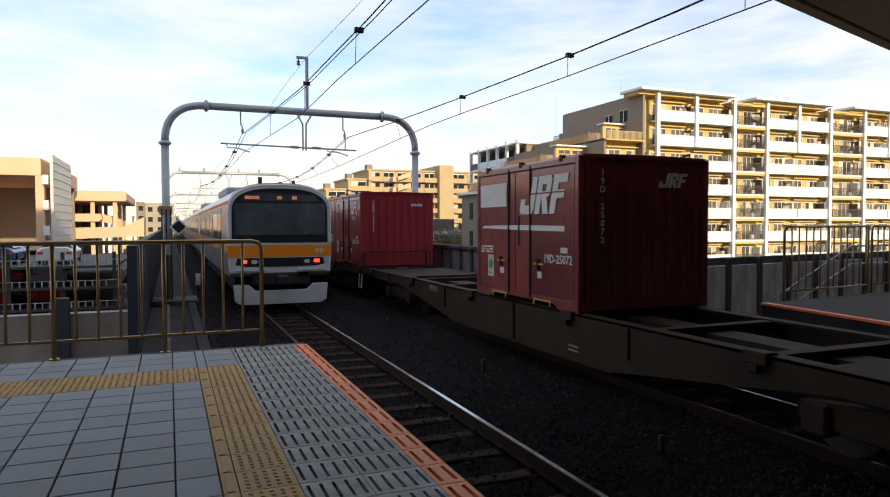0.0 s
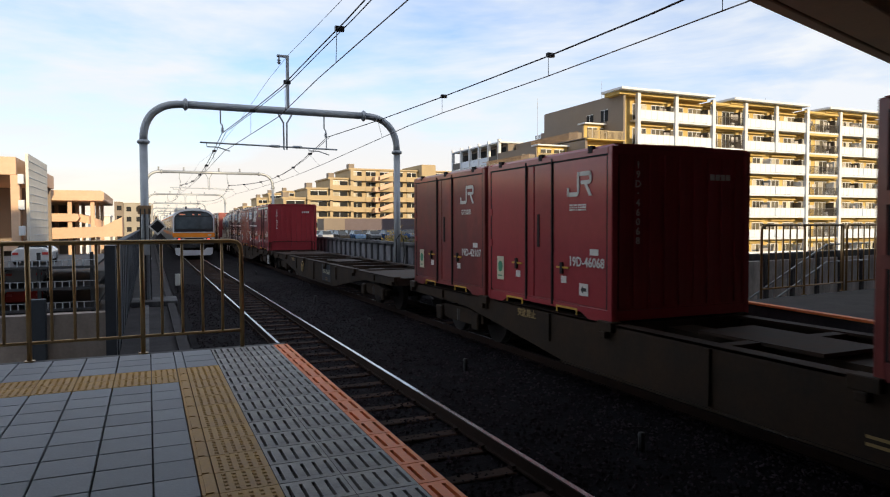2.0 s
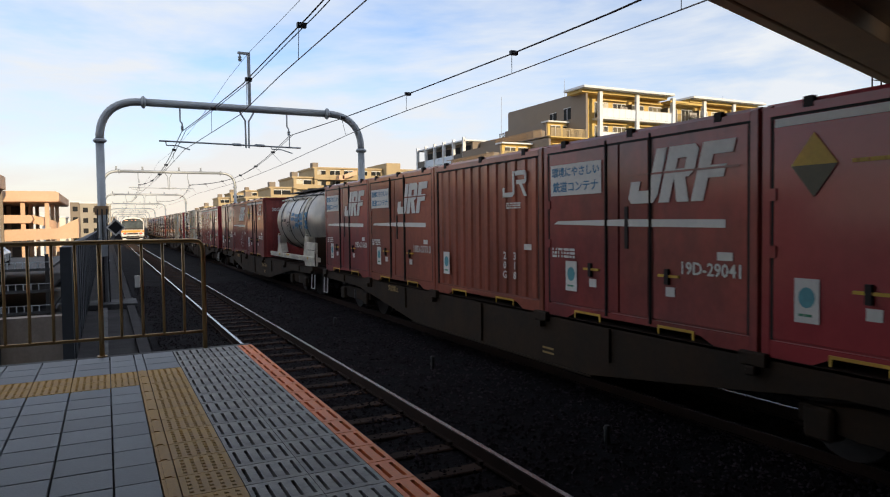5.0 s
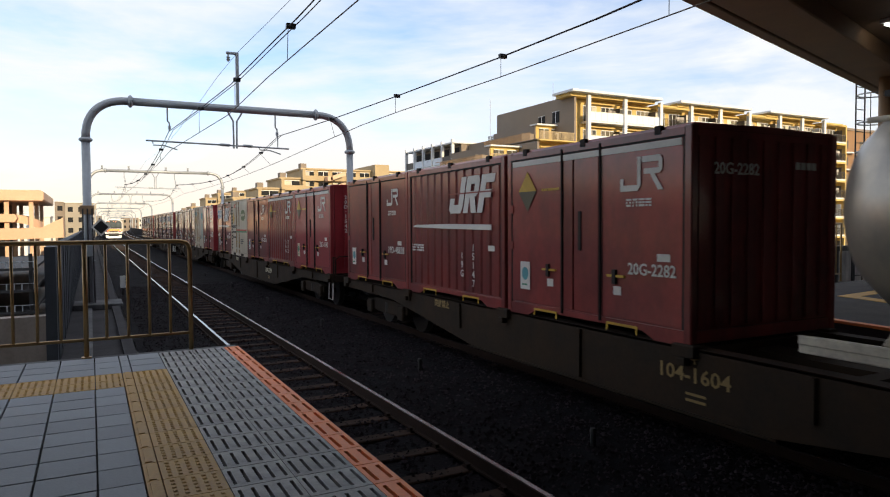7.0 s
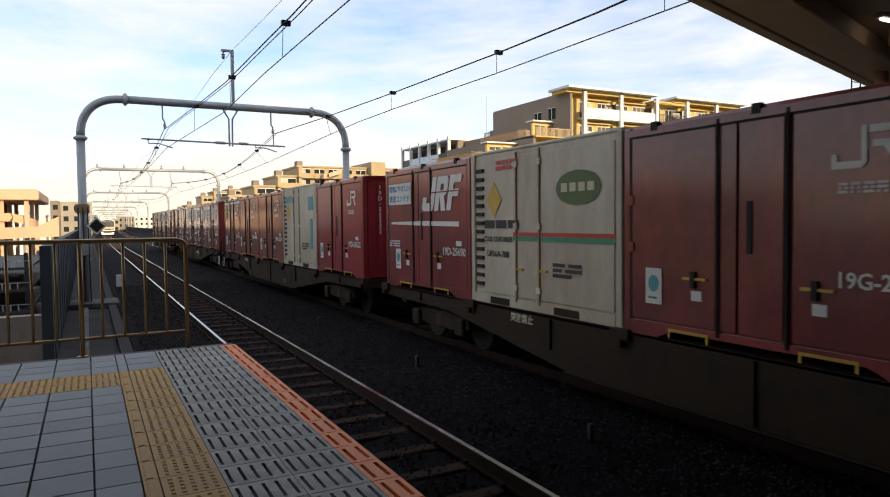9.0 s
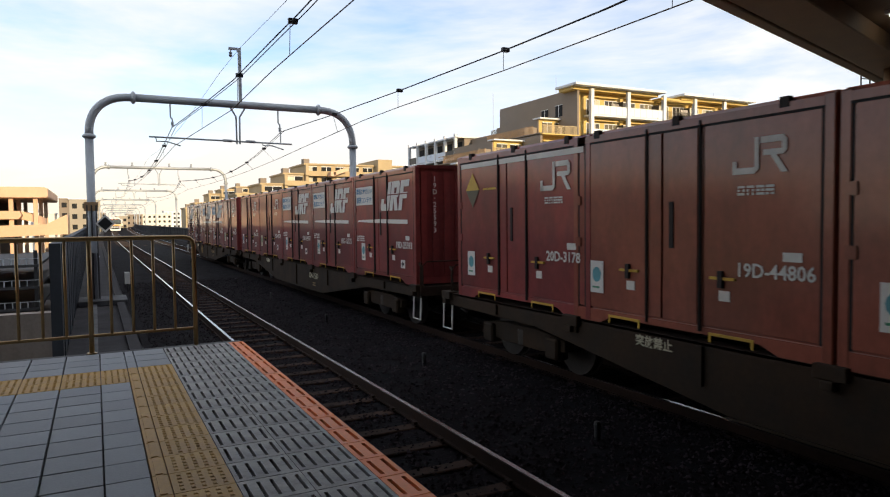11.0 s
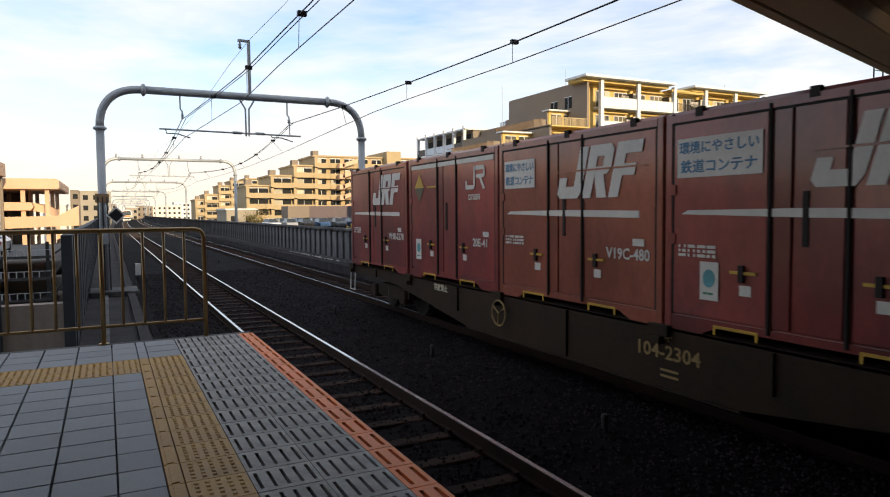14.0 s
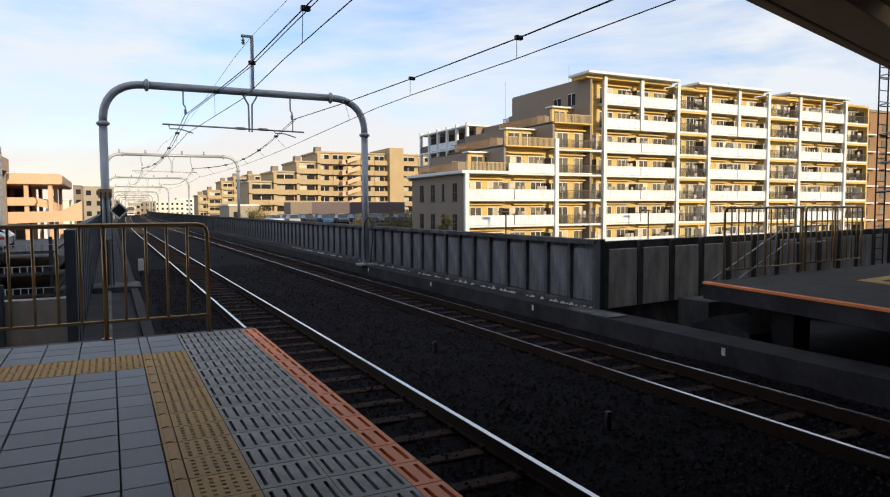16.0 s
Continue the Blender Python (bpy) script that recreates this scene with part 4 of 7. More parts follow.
g2 = gantry("overhead_gantry", "grey tubular steel gantry farther along the line", 0, -0.3, 9.2, 4.40, 5.50, 0.11, at=pose(bend(50), 50, 0))
for x in (0.6, 2.4, 5.0, 6.6):
    part("insulator", Shape().tube([(x, 0, 5.58), (x, 0, 5.66), (x, 0, 5.72), (x, 0, 5.86)], [0.05, 0.09, 0.05, 0.07], 8), M["galv"], g2)
hangers(g2, 5.50, True)
for y in (88, 126, 165, 205, 245, 290, 340):
    copy_thing(g2, pose(bend(y), y, -0.12))


def catenary(name, label, pts, r, mat, sag=0.0):
    return tagged(new(name, Shape().tube(pts, r, 6).mesh(name, mat, smooth=True)), label, "wire", kind="structure")


SUP = [-42.0, GY, 50.0, 88.0, 126.0, 165.0, 205.0, 245.0, 290.0, 340.0]


LINES = (
    (NEAR_X, [(2.75, -40, 5.6), (2.74, -10, 4.85), (2.72, 4.3, 4.61), (2.72, 6.2, 4.62), (2.70, 9.86, 4.60), (2.48, 13.5, 4.55), (2.12, GY, 4.46)], [(2.72, -40, 4.15), (2.70, 3.9, 4.07), (2.70, 6.2, 4.06), (2.70, 10.2, 3.96), (2.18, GY, 3.86)]),
    (FAR_X, [(6.88, -40, 5.6), (6.88, -10, 4.75), (6.88, 2.1, 4.57), (6.86, 4.9, 4.58), (6.63, 9.3, 4.57), (6.22, 13.5, 4.52), (5.72, GY, 4.50)], [(6.88, -40, 4.25), (6.88, 0.8, 4.21), (6.86, 4.9, 4.20), (6.63, 9.28, 4.17), (6.4, 11.2, 4.08), (6.29, GY, 3.88)]))


def along(pts, y):
    for (xa, ya, za), (xb, yb, zb) in zip(pts, pts[1:]):
        if ya <= y <= yb:
            f = (y - ya) / (yb - ya)
            return xa + (xb - xa) * f, za + (zb - za) * f
    return pts[-1][0] + bend(y), pts[-1][2]


for cx, mess, contact in LINES:
    x0, zs = mess[-1][0], mess[-1][2]
    tailm, tailc = [], []
    for a, b in zip(SUP[1:], SUP[2:]):
        for i in range(1, 11):
            f = i / 10
            y = a + (b - a) * f
            swing = (cx - 0.4 - x0) * math.sin(math.pi * f)
            tailm.append((x0 + swing + bend(y), y, zs - 0.45 * math.sin(math.pi * f)))
            tailc.append((contact[-1][0] + swing * 0.6 + bend(y), y, 3.86))
    mess, contact = mess + tailm, contact + tailc
    catenary("messenger_wire", "dark twisted messenger wire above the track", mess, 0.013, M["wire"])
    catenary("feeder_wire", "dark auxiliary wire close to the messenger", [(x + 0.13, y, z + 0.05) for x, y, z in mess], 0.010, M["wire"])
    catenary("contact_wire", "copper contact wire above the track", contact, 0.010, M["copper"])
    drop = thing("wire_droppers", "thin droppers between messenger and contact wire", "droppers", kind="structure")
    for y in (-5.0, 0.6, 4.86, 9.4, 13.4, 22.0, 27.0, 32.0, 38.0, 44.0, 50.0):
        (xm, zm), (xc, zc) = along(mess, y), along(contact, y)
        part("dropper", Shape().tube([(xc, y, zc), (xm, y, zm)], 0.006, 5), M["wire"], drop)
        part("clamp", Shape().box(xm - 0.03, xm + 0.12, y - 0.04, y + 0.04, zm - 0.02, zm + 0.06), M["wire"], drop)
catenary("earth_wire", "thin wire hung from the gantry bracket", [(4.05 + bend(y), y, 6.95 - 0.5 * math.sin(math.pi * ((y - GY) % 40) / 40)) for y in range(-40, 300, 4)], 0.007, M["wire"])


# ---------------------------------------------------------------- freight train
def run(t):
    """How far the freight train has come since the start: it slows a little."""
    return 11.25 * t + 5.92 * (1 - math.exp(-t / 3.2))


CL, CW, CH = 3.70, 2.60, 2.50
HL, HW = CL / 2, CW / 2
DECK_Z = -0.03
MOVING = []


def jr_logo(kind, h):
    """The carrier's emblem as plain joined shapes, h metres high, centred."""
    s = Shape()
    def bar(pts):
        s.prism(pts, 0.0, 0.003, "z")
    w = h * 0.5
    if kind == "JR":
        bar([(-w * 0.15, h * .5), (w * 0.02, h * .5), (w * 0.02, -h * .36), (-w * .15, -h * .36)])
        bar([(-w * 1.05, -h * .5), (-w * .15, -h * .5), (w * .02, -h * .36), (-w * .15, -h * .32), (-w * 0.9, -h * .32)])
        bar([(-w * 1.05, -h * .5), (-w * .88, -h * .5), (-w * .88, -h * .12), (-w * 1.05, -h * .12)])
        bar([(w * .08, h * .5), (w * .95, h * .5), (w * 1.08, h * .38), (w * .95, h * .32), (w * .08, h * .32)])
        bar([(w * .90, h * .40), (w * 1.08, h * .38), (w * 1.08, h * .08), (w * .95, -h * .02), (w * .90, h * .1)])
        bar([(w * .18, h * .14), (w * .92, h * .14), (w * .95, -h * .02), (w * .18, -h * .02)])
        bar([(w * .48, -h * .02), (w * .70, -h * .02), (w * 1.12, -h * .5), (w * .88, -h * .5)])
    else:
        glyphs = ([(-.62, .5), (-.36, .5), (-.36, -.34), (-.44, -.5), (-1.02, -.5), (-1.13, -.40), (-1.13, -.08), (-.88, -.08), (-.88, -.26), (-.62, -.26)],
                  [(-.30, .5), (-.04, .5), (-.04, -.5), (-.30, -.5)], [(-.04, .5), (.30, .5), (.40, .40), (.40, .28), (-.04, .28)],
                  [(.16, .28), (.40, .28), (.40, .05), (.30, -.06), (-.04, -.06), (-.04, .09), (.16, .09)], [(-.04, -.06), (.22, -.06), (.42, -.5), (.14, -.5)],
                  [(.47, .5), (1.14, .5), (1.14, .28), (.74, .28), (.74, .10), (1.06, .10), (1.06, -.11), (.74, -.11), (.74, -.5), (.47, -.5)])
        for g in glyphs:                             # leaning letters
            bar([((x + 0.28 * y) * h, y * h) for x, y in g])
    sx = 1.6 if kind == "JR" else 1.0
    s.v = [(x * sx, y, z) for x, y, z in s.v]
    return s


LOGOS = {}


def put_logo(kind, h, mat, parent, at):
    if (kind, h) not in LOGOS:
        LOGOS[kind, h] = jr_logo(kind, h).mesh("carrier_emblem", mat)
    part("carrier_emblem", LOGOS[kind, h], mat, parent, "white carrier emblem", at=at)


def on_side(p, z, off=0.004):
    """A place on the near side wall: p metres from its far end, z above the container's foot."""
    return Matrix.Translation((-HW - off, HL - p, z)) @ SIDE


def on_end(x, z, off=0.004):
    return Matrix.Translation((x, -HL - off, z)) @ END


def bars(name, rows, w, h, mat, parent, at, label):
    """Unreadable small print as plain bars."""
    s = Shape()
    for i, row in enumerate(rows):
        x = 0.0
        for f in row:
            if f > 0:
                s.box(x * w, (x + f) * w, -i * h * 1.5, -i * h * 1.5 + h, 0, 0.002)
            x += abs(f)
    part(name, s, mat, parent, label, at=at)


def container(u, style, number, paint="red", ribs=False, diamond=False, band=False, box=False, sticker="teal", endnum=True, arrow=False):
    """A twelve-foot rail container, near end at u metres along the train."""
    names = {"red": "maroon", "red_new": "bright maroon", "brown": "faded reddish-brown"}
    label = f"{names[paint]} steel freight container with {'ribbed' if ribs else 'smooth'} side"
    if diamond:
        label += " and yellow diamond mark"
    elif style == "JRF":
        label += " and white stripe"
    t = thing("freight_container", label, "container", "containers on the freight train")
    m = M[paint]
    part("body", Shape().box(-HW + 0.035, HW - 0.035, -HL + 0.05, HL - 0.05, 0.12, CH - 0.05), m, t)
    part("roof", Shape().prism([(-HW + 0.02, CH - 0.06), (HW - 0.02, CH - 0.06), (HW - 0.06, CH), (0, CH + 0.02), (-HW + 0.06, CH)], -HL + 0.02, HL - 0.02, "y"), m, t)
    post = Shape().box(-0.055, 0.055, -0.055, 0.055, 0.0, CH - 0.02).mesh("corner_post", m, 0.012)
    for sx in (-1, 1):
        for sy in (-1, 1):
            part("corner_post", post, m, t, at=pose(sx * (HW - 0.055), sy * (HL - 0.055), 0))
        part("bottom_rail", Shape().prism([(-HL + 0.1, 0.0), (-HL + 0.55, 0.0), (-HL + 0.75, 0.09), (HL - 0.75, 0.09), (HL - 0.55, 0.0), (HL - 0.1, 0.0), (HL - 0.1, 0.17), (-HL + 0.1, 0.17)], sx * HW - sx * 0.09, sx * HW - sx * 0.005, "x"), m, t)
        part("top_rail", Shape().box(sx * HW - 0.05 - (0.04 if sx > 0 else -0.045), sx * HW + 0.05 - (0.05 if sx > 0 else -0.04) - 0.04 * (sx > 0) , -HL + 0.1, HL - 0.1, CH - 0.13, CH - 0.045), m, t)
    part("top_gap", Shape().box(-HW + 0.002, -HW + 0.03, -HL + 0.1, HL - 0.1, CH - 0.155, CH - 0.131), M["gap"], t)
    for p in (0.118, CL - 0.118):
        part("post_gap", Shape().box(-HW + 0.006, -HW + 0.03, HL - p - 0.012, HL - p + 0.012, 0.18, CH - 0.14), M["gap"], t)
    for p in (0.5, 1.85, 3.2):
        part("roof_lug", Shape().box(-HW - 0.012, -HW + 0.05, HL - p - 0.05, HL - p + 0.05, CH - 0.09, CH + 0.012), M["gap"], t)
    # end walls with shallow ribs
    for sy in (-1, 1):
        s = Shape()
        for i in range(9):
            x = -HW + 0.21 + i * (CW - 0.42) / 8
            y0, y1 = sorted((sy * (HL - 0.05), sy * (HL - 0.022)))
            s.box(x - 0.07, x + 0.07, y0, y1, 0.2, CH - 0.14)
        part("end_wall_ribs", s, m, t)
        part("end_sill", Shape().box(-HW + 0.11, HW - 0.11, min(sy * (HL - 0.06), sy * (HL - 0.01)), max(sy * (HL - 0.06), sy * (HL - 0.01)), 0.03, 0.17), m, t)
    if ribs:
        s = Shape()
        for i in range(12):
            p = 0.24 + i * (CL - 0.48) / 11
            y = HL - p
            s.prism([(y - 0.085, -HW + 0.036), (y - 0.055, -HW + 0.008), (y + 0.055, -HW + 0.008), (y + 0.085, -HW + 0.036)][::-1], 0, 1, "z")
            s.v[-8:] = [(q[1], q[0], 0.2 if q[2] == 0 else CH - 0.14) for q in s.v[-8:]]
        part("side_ribs", s, m, t)
    else:
        for a, b in ((0.13, 1.36), (1.43, 1.62), (1.65, 2.15), (2.24, CL - 0.13)):
            leaf = part("door_leaf" if b - a > 0.8 else "side_panel", Shape().box(-HW + 0.008, -HW + 0.034, HL - b, HL - a, 0.19, CH - 0.14), m, t, bevel=0.006)
        for p in (1.395, 2.195):
            part("locking_rod", Shape().tube([(-HW + 0.0, HL - p, 0.12), (-HW + 0.0, HL - p, CH - 0.08)], 0.022, 6), M["gap"], t)
        for p in (1.78,):
            part("slot_handle", Shape().box(-HW - 0.006, -HW + 0.012, HL - p - 0.03, HL - p + 0.03, 1.02, 1.55), M["gap"], t)
        for p in (1.1, 2.5):
            part("hinge", Shape().box(-HW - 0.01, -HW + 0.02, HL - 0.17, HL - 0.06, 0.55 + p * 0.4, 0.67 + p * 0.4), m, t)
        for p in (1.02, 2.42):
            h = part("door_handle", Shape().box(-HW - 0.02, -HW + 0.006, HL - p - 0.24, HL - p + 0.08, 0.705, 0.735), M["cyellow"], t, "yellow door handle bar")
            part("latch", Shape().box(-HW - 0.03, -HW + 0.006, HL - p - 0.09, HL - p - 0.03, 0.62, 0.80), M["gap"], h)
            part("data_plate", Shape().box(-HW - 0.001, -HW + 0.0075, HL - p - 0.17, HL - p - 0.03, 0.48, 0.59), M["cwhite"], t, "small white data plate")
    for p in (1.0, 2.6):
        part("fork_pocket", Shape().box(-HW - 0.004, -HW + 0.006, HL - p - 0.28, HL - p + 0.28, 0.095, 0.125).box(-HW - 0.004, -HW + 0.006, HL - p - 0.28, HL - p - 0.25, 0.02, 0.095).box(-HW - 0.004, -HW + 0.006, HL - p + 0.25, HL - p + 0.28, 0.02, 0.095), M["cyellow"], t, "yellow-edged fork pocket")
    off = 0.004 if not ribs else 0.0
    if style == "JR":
        put_logo("JR", 0.36 if number[0] == "1" else 0.41, M["cwhite"], t, on_side(2.92, 1.98, off))
        bars("carrier_bars", [(.2, -.06, .2, -.06, .22, -.04, .22), (.06, -.08, .06, -.06, .06, -.08, .06, -.06, .1, -.04, .08, -.04, .22), (.2, -.06, .06, -.08, .06, -.06, .22, -.04, .08, -.06, .08)], 0.42, 0.024, M["cwhite"], t, on_side(2.68, 1.66, off), "small white bars of lettering")
    else:
        lh, lp = (0.64, 2.62) if number[0] == "1" else (0.70, 2.5)
        put_logo("JRF", lh, M["cwhite"], t, on_side(lp, 1.90, off))
        part("emblem_line", Shape().box(-1.25 * lh, 1.35 * lh, -0.012, 0.012, 0.0, 0.004), m, t, "thin maroon line through the emblem", at=on_side(lp, 1.93, off + 0.002))
        part("stripe", Shape().prism([(-1.55, 0.0), (-1.45, 0.045), (0, 0.06), (1.5, 0.045), (1.5, -0.045), (0, -0.03)], 0, 0.003, "z"), M["cwhite"], t, "white tapering stripe", at=on_side(1.80, 1.33, off - 0.006 if not ribs else off))
        bars("carrier_bars", [(.05, -.1, .05, -.06, .2, -.06, .22, -.04, .22), (.05, -.05, .1, -.06, .05, -.1, .05, -.06, .08, -.06, .08, -.04, .22), (.2, -.06, .05, -.1, .05, -.06, .22, -.04, .08, -.06, .08)], 0.52, 0.034, M["cwhite"], t, on_side(0.22, 0.955, off), "white bars of lettering")
    bw = 0.56 if number[0] == "1" else 0.43
    bp = bw + 0.19
    if box:
        part("slogan_board", Shape().box(-bw, bw, -0.22, 0.22, 0, 0.003), M["cwhite"], t, "white slogan board", at=on_side(bp, 1.96, off))
    if box is True:
        lettering("環境にやさしい", 0.145, M["cblue"], "slogan", t, on_side(bp, 2.06, off + 0.005), label="slogan in grey-blue characters", squeeze=0.84 * bw / 0.45)
        lettering("鉄道コンテナ", 0.155, M["cblue"], "slogan", t, on_side(bp, 1.85, off + 0.005), squeeze=0.88 * bw / 0.45)
    if diamond:
        d = 0.23
        part("diamond_mark", Shape().prism([(0, d * 1.3), (d, 0), (0, 0.0), (-d, 0)], 0, 0.003, "z"), M["cyellow"], t, "yellow upper half of a diamond mark", at=on_side(0.56, 1.87, off))
        part("diamond_mark", Shape().prism([(-d, 0), (0, 0), (d, 0), (0, -d * 1.3)], 0, 0.003, "z"), M["diamond_dark"], t, "dark lower half of a diamond mark", at=on_side(0.56, 1.87, off))
        bars("mark_bars", [(.1, -.03, .2, -.03, .3, -.02, .3)], 0.42, 0.035, M["cyellow"], t, on_side(0.92, 1.86, off), "small yellow bars of lettering")
    if band:
        part("top_band", Shape().box(-HW - 0.001, -HW + 0.0075, -HL + 0.15, HL - 0.15, CH - 0.24, CH - 0.16), M["cwhite"], t, "white band under the roof edge")
    if ribs:
        for p, word in zip((2.62, 2.92) if style == "JR" else (2.3, 2.7), number.split("-")):
            lettering(word, 0.17, M["cwhite"], "container_number", t, on_side(p, 0.66, off), label="white container number", down=True)
    else:
        lettering(number, 0.20, M["cwhite"], "container_number", t, on_side(3.10, 0.82, off), squeeze=0.96, label="white container number")
    part("data_plate", Shape().box(-0.10, 0.10, -0.045, 0.045, 0, 0.003), M["cwhite"], t, "small white data plate", at=on_side(3.3, 0.98, off))
    if arrow:
        part("arrow_plate", Shape().box(-0.11, 0.11, -0.09, 0.09, 0, 0.003), M["cwhite"], t, "white plate with a black arrow", at=on_side(3.05, 0.42, off))
        part("arrow", Shape().prism([(-0.07, 0), (-0.01, 0.06), (-0.01, 0.025), (0.07, 0.025), (0.07, -0.025), (-0.01, -0.025), (-0.01, -0.06)], 0, 0.002, "z"), M["sign_black"], t, at=on_side(3.05, 0.42, off + 0.004))
    if sticker:
        st = part("eco_sticker", Shape().box(-0.125, 0.125, -0.21, 0.21, 0, 0.003), M["cream"] if sticker == "green" else M["cwhite"], t, "pale sticker with a green picture", at=on_side(0.66 if style == "JRF" else 0.5, 0.60, off))
        part("sticker_picture", Shape().prism([(0.085 * math.cos(a), 0.03 + 0.1 * math.sin(a)) for a in (2 * math.pi * i / 12 for i in range(12))], 0.0031, 0.005, "z"), M["cgreen"] if sticker == "green" else M["cteal"], st)
        bars("sticker_bars", [(.3, -.05, .4)], 0.18, 0.025, M["cgreen"], st, Matrix.Translation((-0.08, -0.15, 0.0031)), "")
    if endnum:
        if number.startswith("20G") or number.startswith("V"):
            lettering(number, 0.19, M["cwhite"], "end_number", t, on_end(-0.55, 2.0, -0.016), label="white container number")
        else:
            lettering(number.replace("-", "·"), 0.145, M["cwhite"], "end_number", t, on_end(-0.84, 1.68, -0.016), label="white number written downwards", down=True)
        if style == "JRF":
            put_logo("JRF", 0.24, M["cwhite"], t, on_end(0.55, 2.12, -0.016))
        else:
            bars("end_bars", [(.2, -.05, .2, -.05, .2, -.04, .2)], 0.42, 0.09, M["cwhite"], t, on_end(0.50, 2.03, -0.016), "small white bars of lettering")
    MOVING.append((t, u + HL, FAR_X + HW - 1.225, DECK_Z))
    return t


def wagon_parts(near_end, far_end, brake):
    """A container flat wagon 19.6 m long, its middle at the origin and the rail top at z = 0."""
    t = thing("container_wagon", "long grimy dark grey container flat wagon", "wagon", "wagons of the freight train")
    L, W = 9.45, 1.22
    prof = [(-L, 0.78), (-L, 1.0), (L, 1.0), (L, 0.78), (6.5, 0.74), (3.0, 0.27), (-3.0, 0.27), (-6.5, 0.74)]
    for s in (-1, 1):
        part("side_sill", Shape().prism(prof, s * W - s * 0.02, s * W, "x"), M["wagon"], t, bevel=0.006)
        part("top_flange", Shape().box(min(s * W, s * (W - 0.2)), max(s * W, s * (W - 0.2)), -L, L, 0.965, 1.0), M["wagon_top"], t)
        part("bottom_flange", Shape().box(min(s * W + s * 0.03, s * (W - 0.15)), max(s * W + s * 0.03, s * (W - 0.15)), -3.0, 3.0, 0.25, 0.27), M["wagon"], t)
        for y in (-7.6, -5.5, -3.35, 0, 3.35, 5.5, 7.6):
            part("stiffener", Shape().box(min(s * W + s * 0.04, s * W), max(s * W + s * 0.04, s * W), y - 0.04, y + 0.04, 0.80 if abs(y) > 5 else 0.52 if abs(y) > 3 else 0.3, 0.96), M["wagon"], t)
        if brake:
            bx, by, bz = s * (W + 0.09), 1.72, 0.69
            part("brake_wheel", Shape().tube([(bx, by + 0.21 * math.cos(a), bz + 0.21 * math.sin(a)) for a in (2 * math.pi * i / 20 for i in range(21))], 0.016, 6)
                 .tube([(bx, by + 0.2 * math.cos(0.5), bz + 0.2 * math.sin(0.5)), (bx, by, bz), (bx, by + 0.2 * math.cos(2.6), bz + 0.2 * math.sin(2.6))], 0.013, 5).tube([(bx, by, bz), (bx, by + 0.02, bz - 0.2)], 0.013, 5), M["mark"], t, "dull yellow hand brake wheel")
        for y in ([-9.45] if near_end else []) + ([9.25] if far_end else []):
            part("step", Shape().tube([(s * 1.25, y - 0.17, 0.78), (s * 1.27, y - 0.17, 0.34), (s * 1.27, y + 0.17, 0.34), (s * 1.25, y + 0.17, 0.78)], 0.018, 6), M["cwhite"], t, "white foot step")
            part("ladder_rail", Shape().tube([(s * 1.2, y - 0.05, 0.95), (s * 1.2, y - 0.05, 1.42), (s * 1.18, y + 0.05, 1.48), (s * 1.1, y + 0.1, 1.48), (s * 1.1, y + 0.1, 0.95)], 0.016, 6), M["wagon_top"], t)
        for k in range(6):
            y = -9.3 + k * 3.72
            part("container_lock", Shape().box(min(s * 1.1, s * 1.29), max(s * 1.1, s * 1.29), y - 0.16, y + 0.16, 0.89, 1.03).box(min(s * 1.22, s * 1.32), max(s * 1.22, s * 1.32), y - 0.06, y + 0.06, 0.80, 0.89), M["wagon"], t, bevel=0.01)
    part("centre_sill", Shape().box(-0.25, 0.25, -9.6, 9.6, 0.55, 0.90), M["wagon"], t)
    for y in [-9.4, -7.9, -5.6, -3.7, -1.85, 0.0, 1.85, 3.7, 5.6, 7.9, 9.4]:
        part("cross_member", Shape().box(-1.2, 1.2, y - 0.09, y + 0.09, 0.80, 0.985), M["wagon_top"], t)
    for y0, y1, hw in ((-9.45, -6.3, 1.01), (6.3, 9.45, 1.01), (-0.9, 0.9, 0.5)):
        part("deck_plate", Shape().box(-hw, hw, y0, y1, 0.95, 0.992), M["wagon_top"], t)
    for y in ([-9.4] if near_end else []) + ([9.4] if far_end else []):
        part("end_rail", Shape().tube([(-1.1, y, 1.0), (-1.1, y, 1.42), (-1.0, y, 1.5), (1.0, y, 1.5), (1.1, y, 1.42), (1.1, y, 1.0)], 0.016, 6), M["wagon_top"], t)
    part("brake_gear", Shape().box(-0.9, -0.3, -1.2, 0.2, 0.45, 0.8).tube([(-0.6, 1.0, 0.6), (-0.6, 2.4, 0.6)], 0.18, 12), M["wagon"], t)
    for cy in (-7.1, 7.1):
        b = part("bogie", Shape().box(-1.0, 1.0, cy - 0.2, cy + 0.2, 0.42, 0.75).prism([(cy - 1.15, 0.42), (cy - 1.15, 0.58), (cy - 0.5, 0.66), (cy + 0.5, 0.66), (cy + 1.15, 0.58), (cy + 1.15, 0.42), (cy + 0.55, 0.34), (cy - 0.55, 0.34)], -1.08, -0.90, "x")
                 .prism([(cy - 1.15, 0.42), (cy - 1.15, 0.58), (cy - 0.5, 0.66), (cy + 0.5, 0.66), (cy + 1.15, 0.58), (cy + 1.15, 0.42), (cy + 0.55, 0.34), (cy - 0.55, 0.34)], 0.90, 1.08, "x"), M["wagon"], t, bevel=0.01)
        for dy in (-0.9, 0.9):
            w = part("wheelset", Shape().tube([(-0.95, cy + dy, 0.43), (0.95, cy + dy, 0.43)], 0.08, 10), M["wheel"], b)
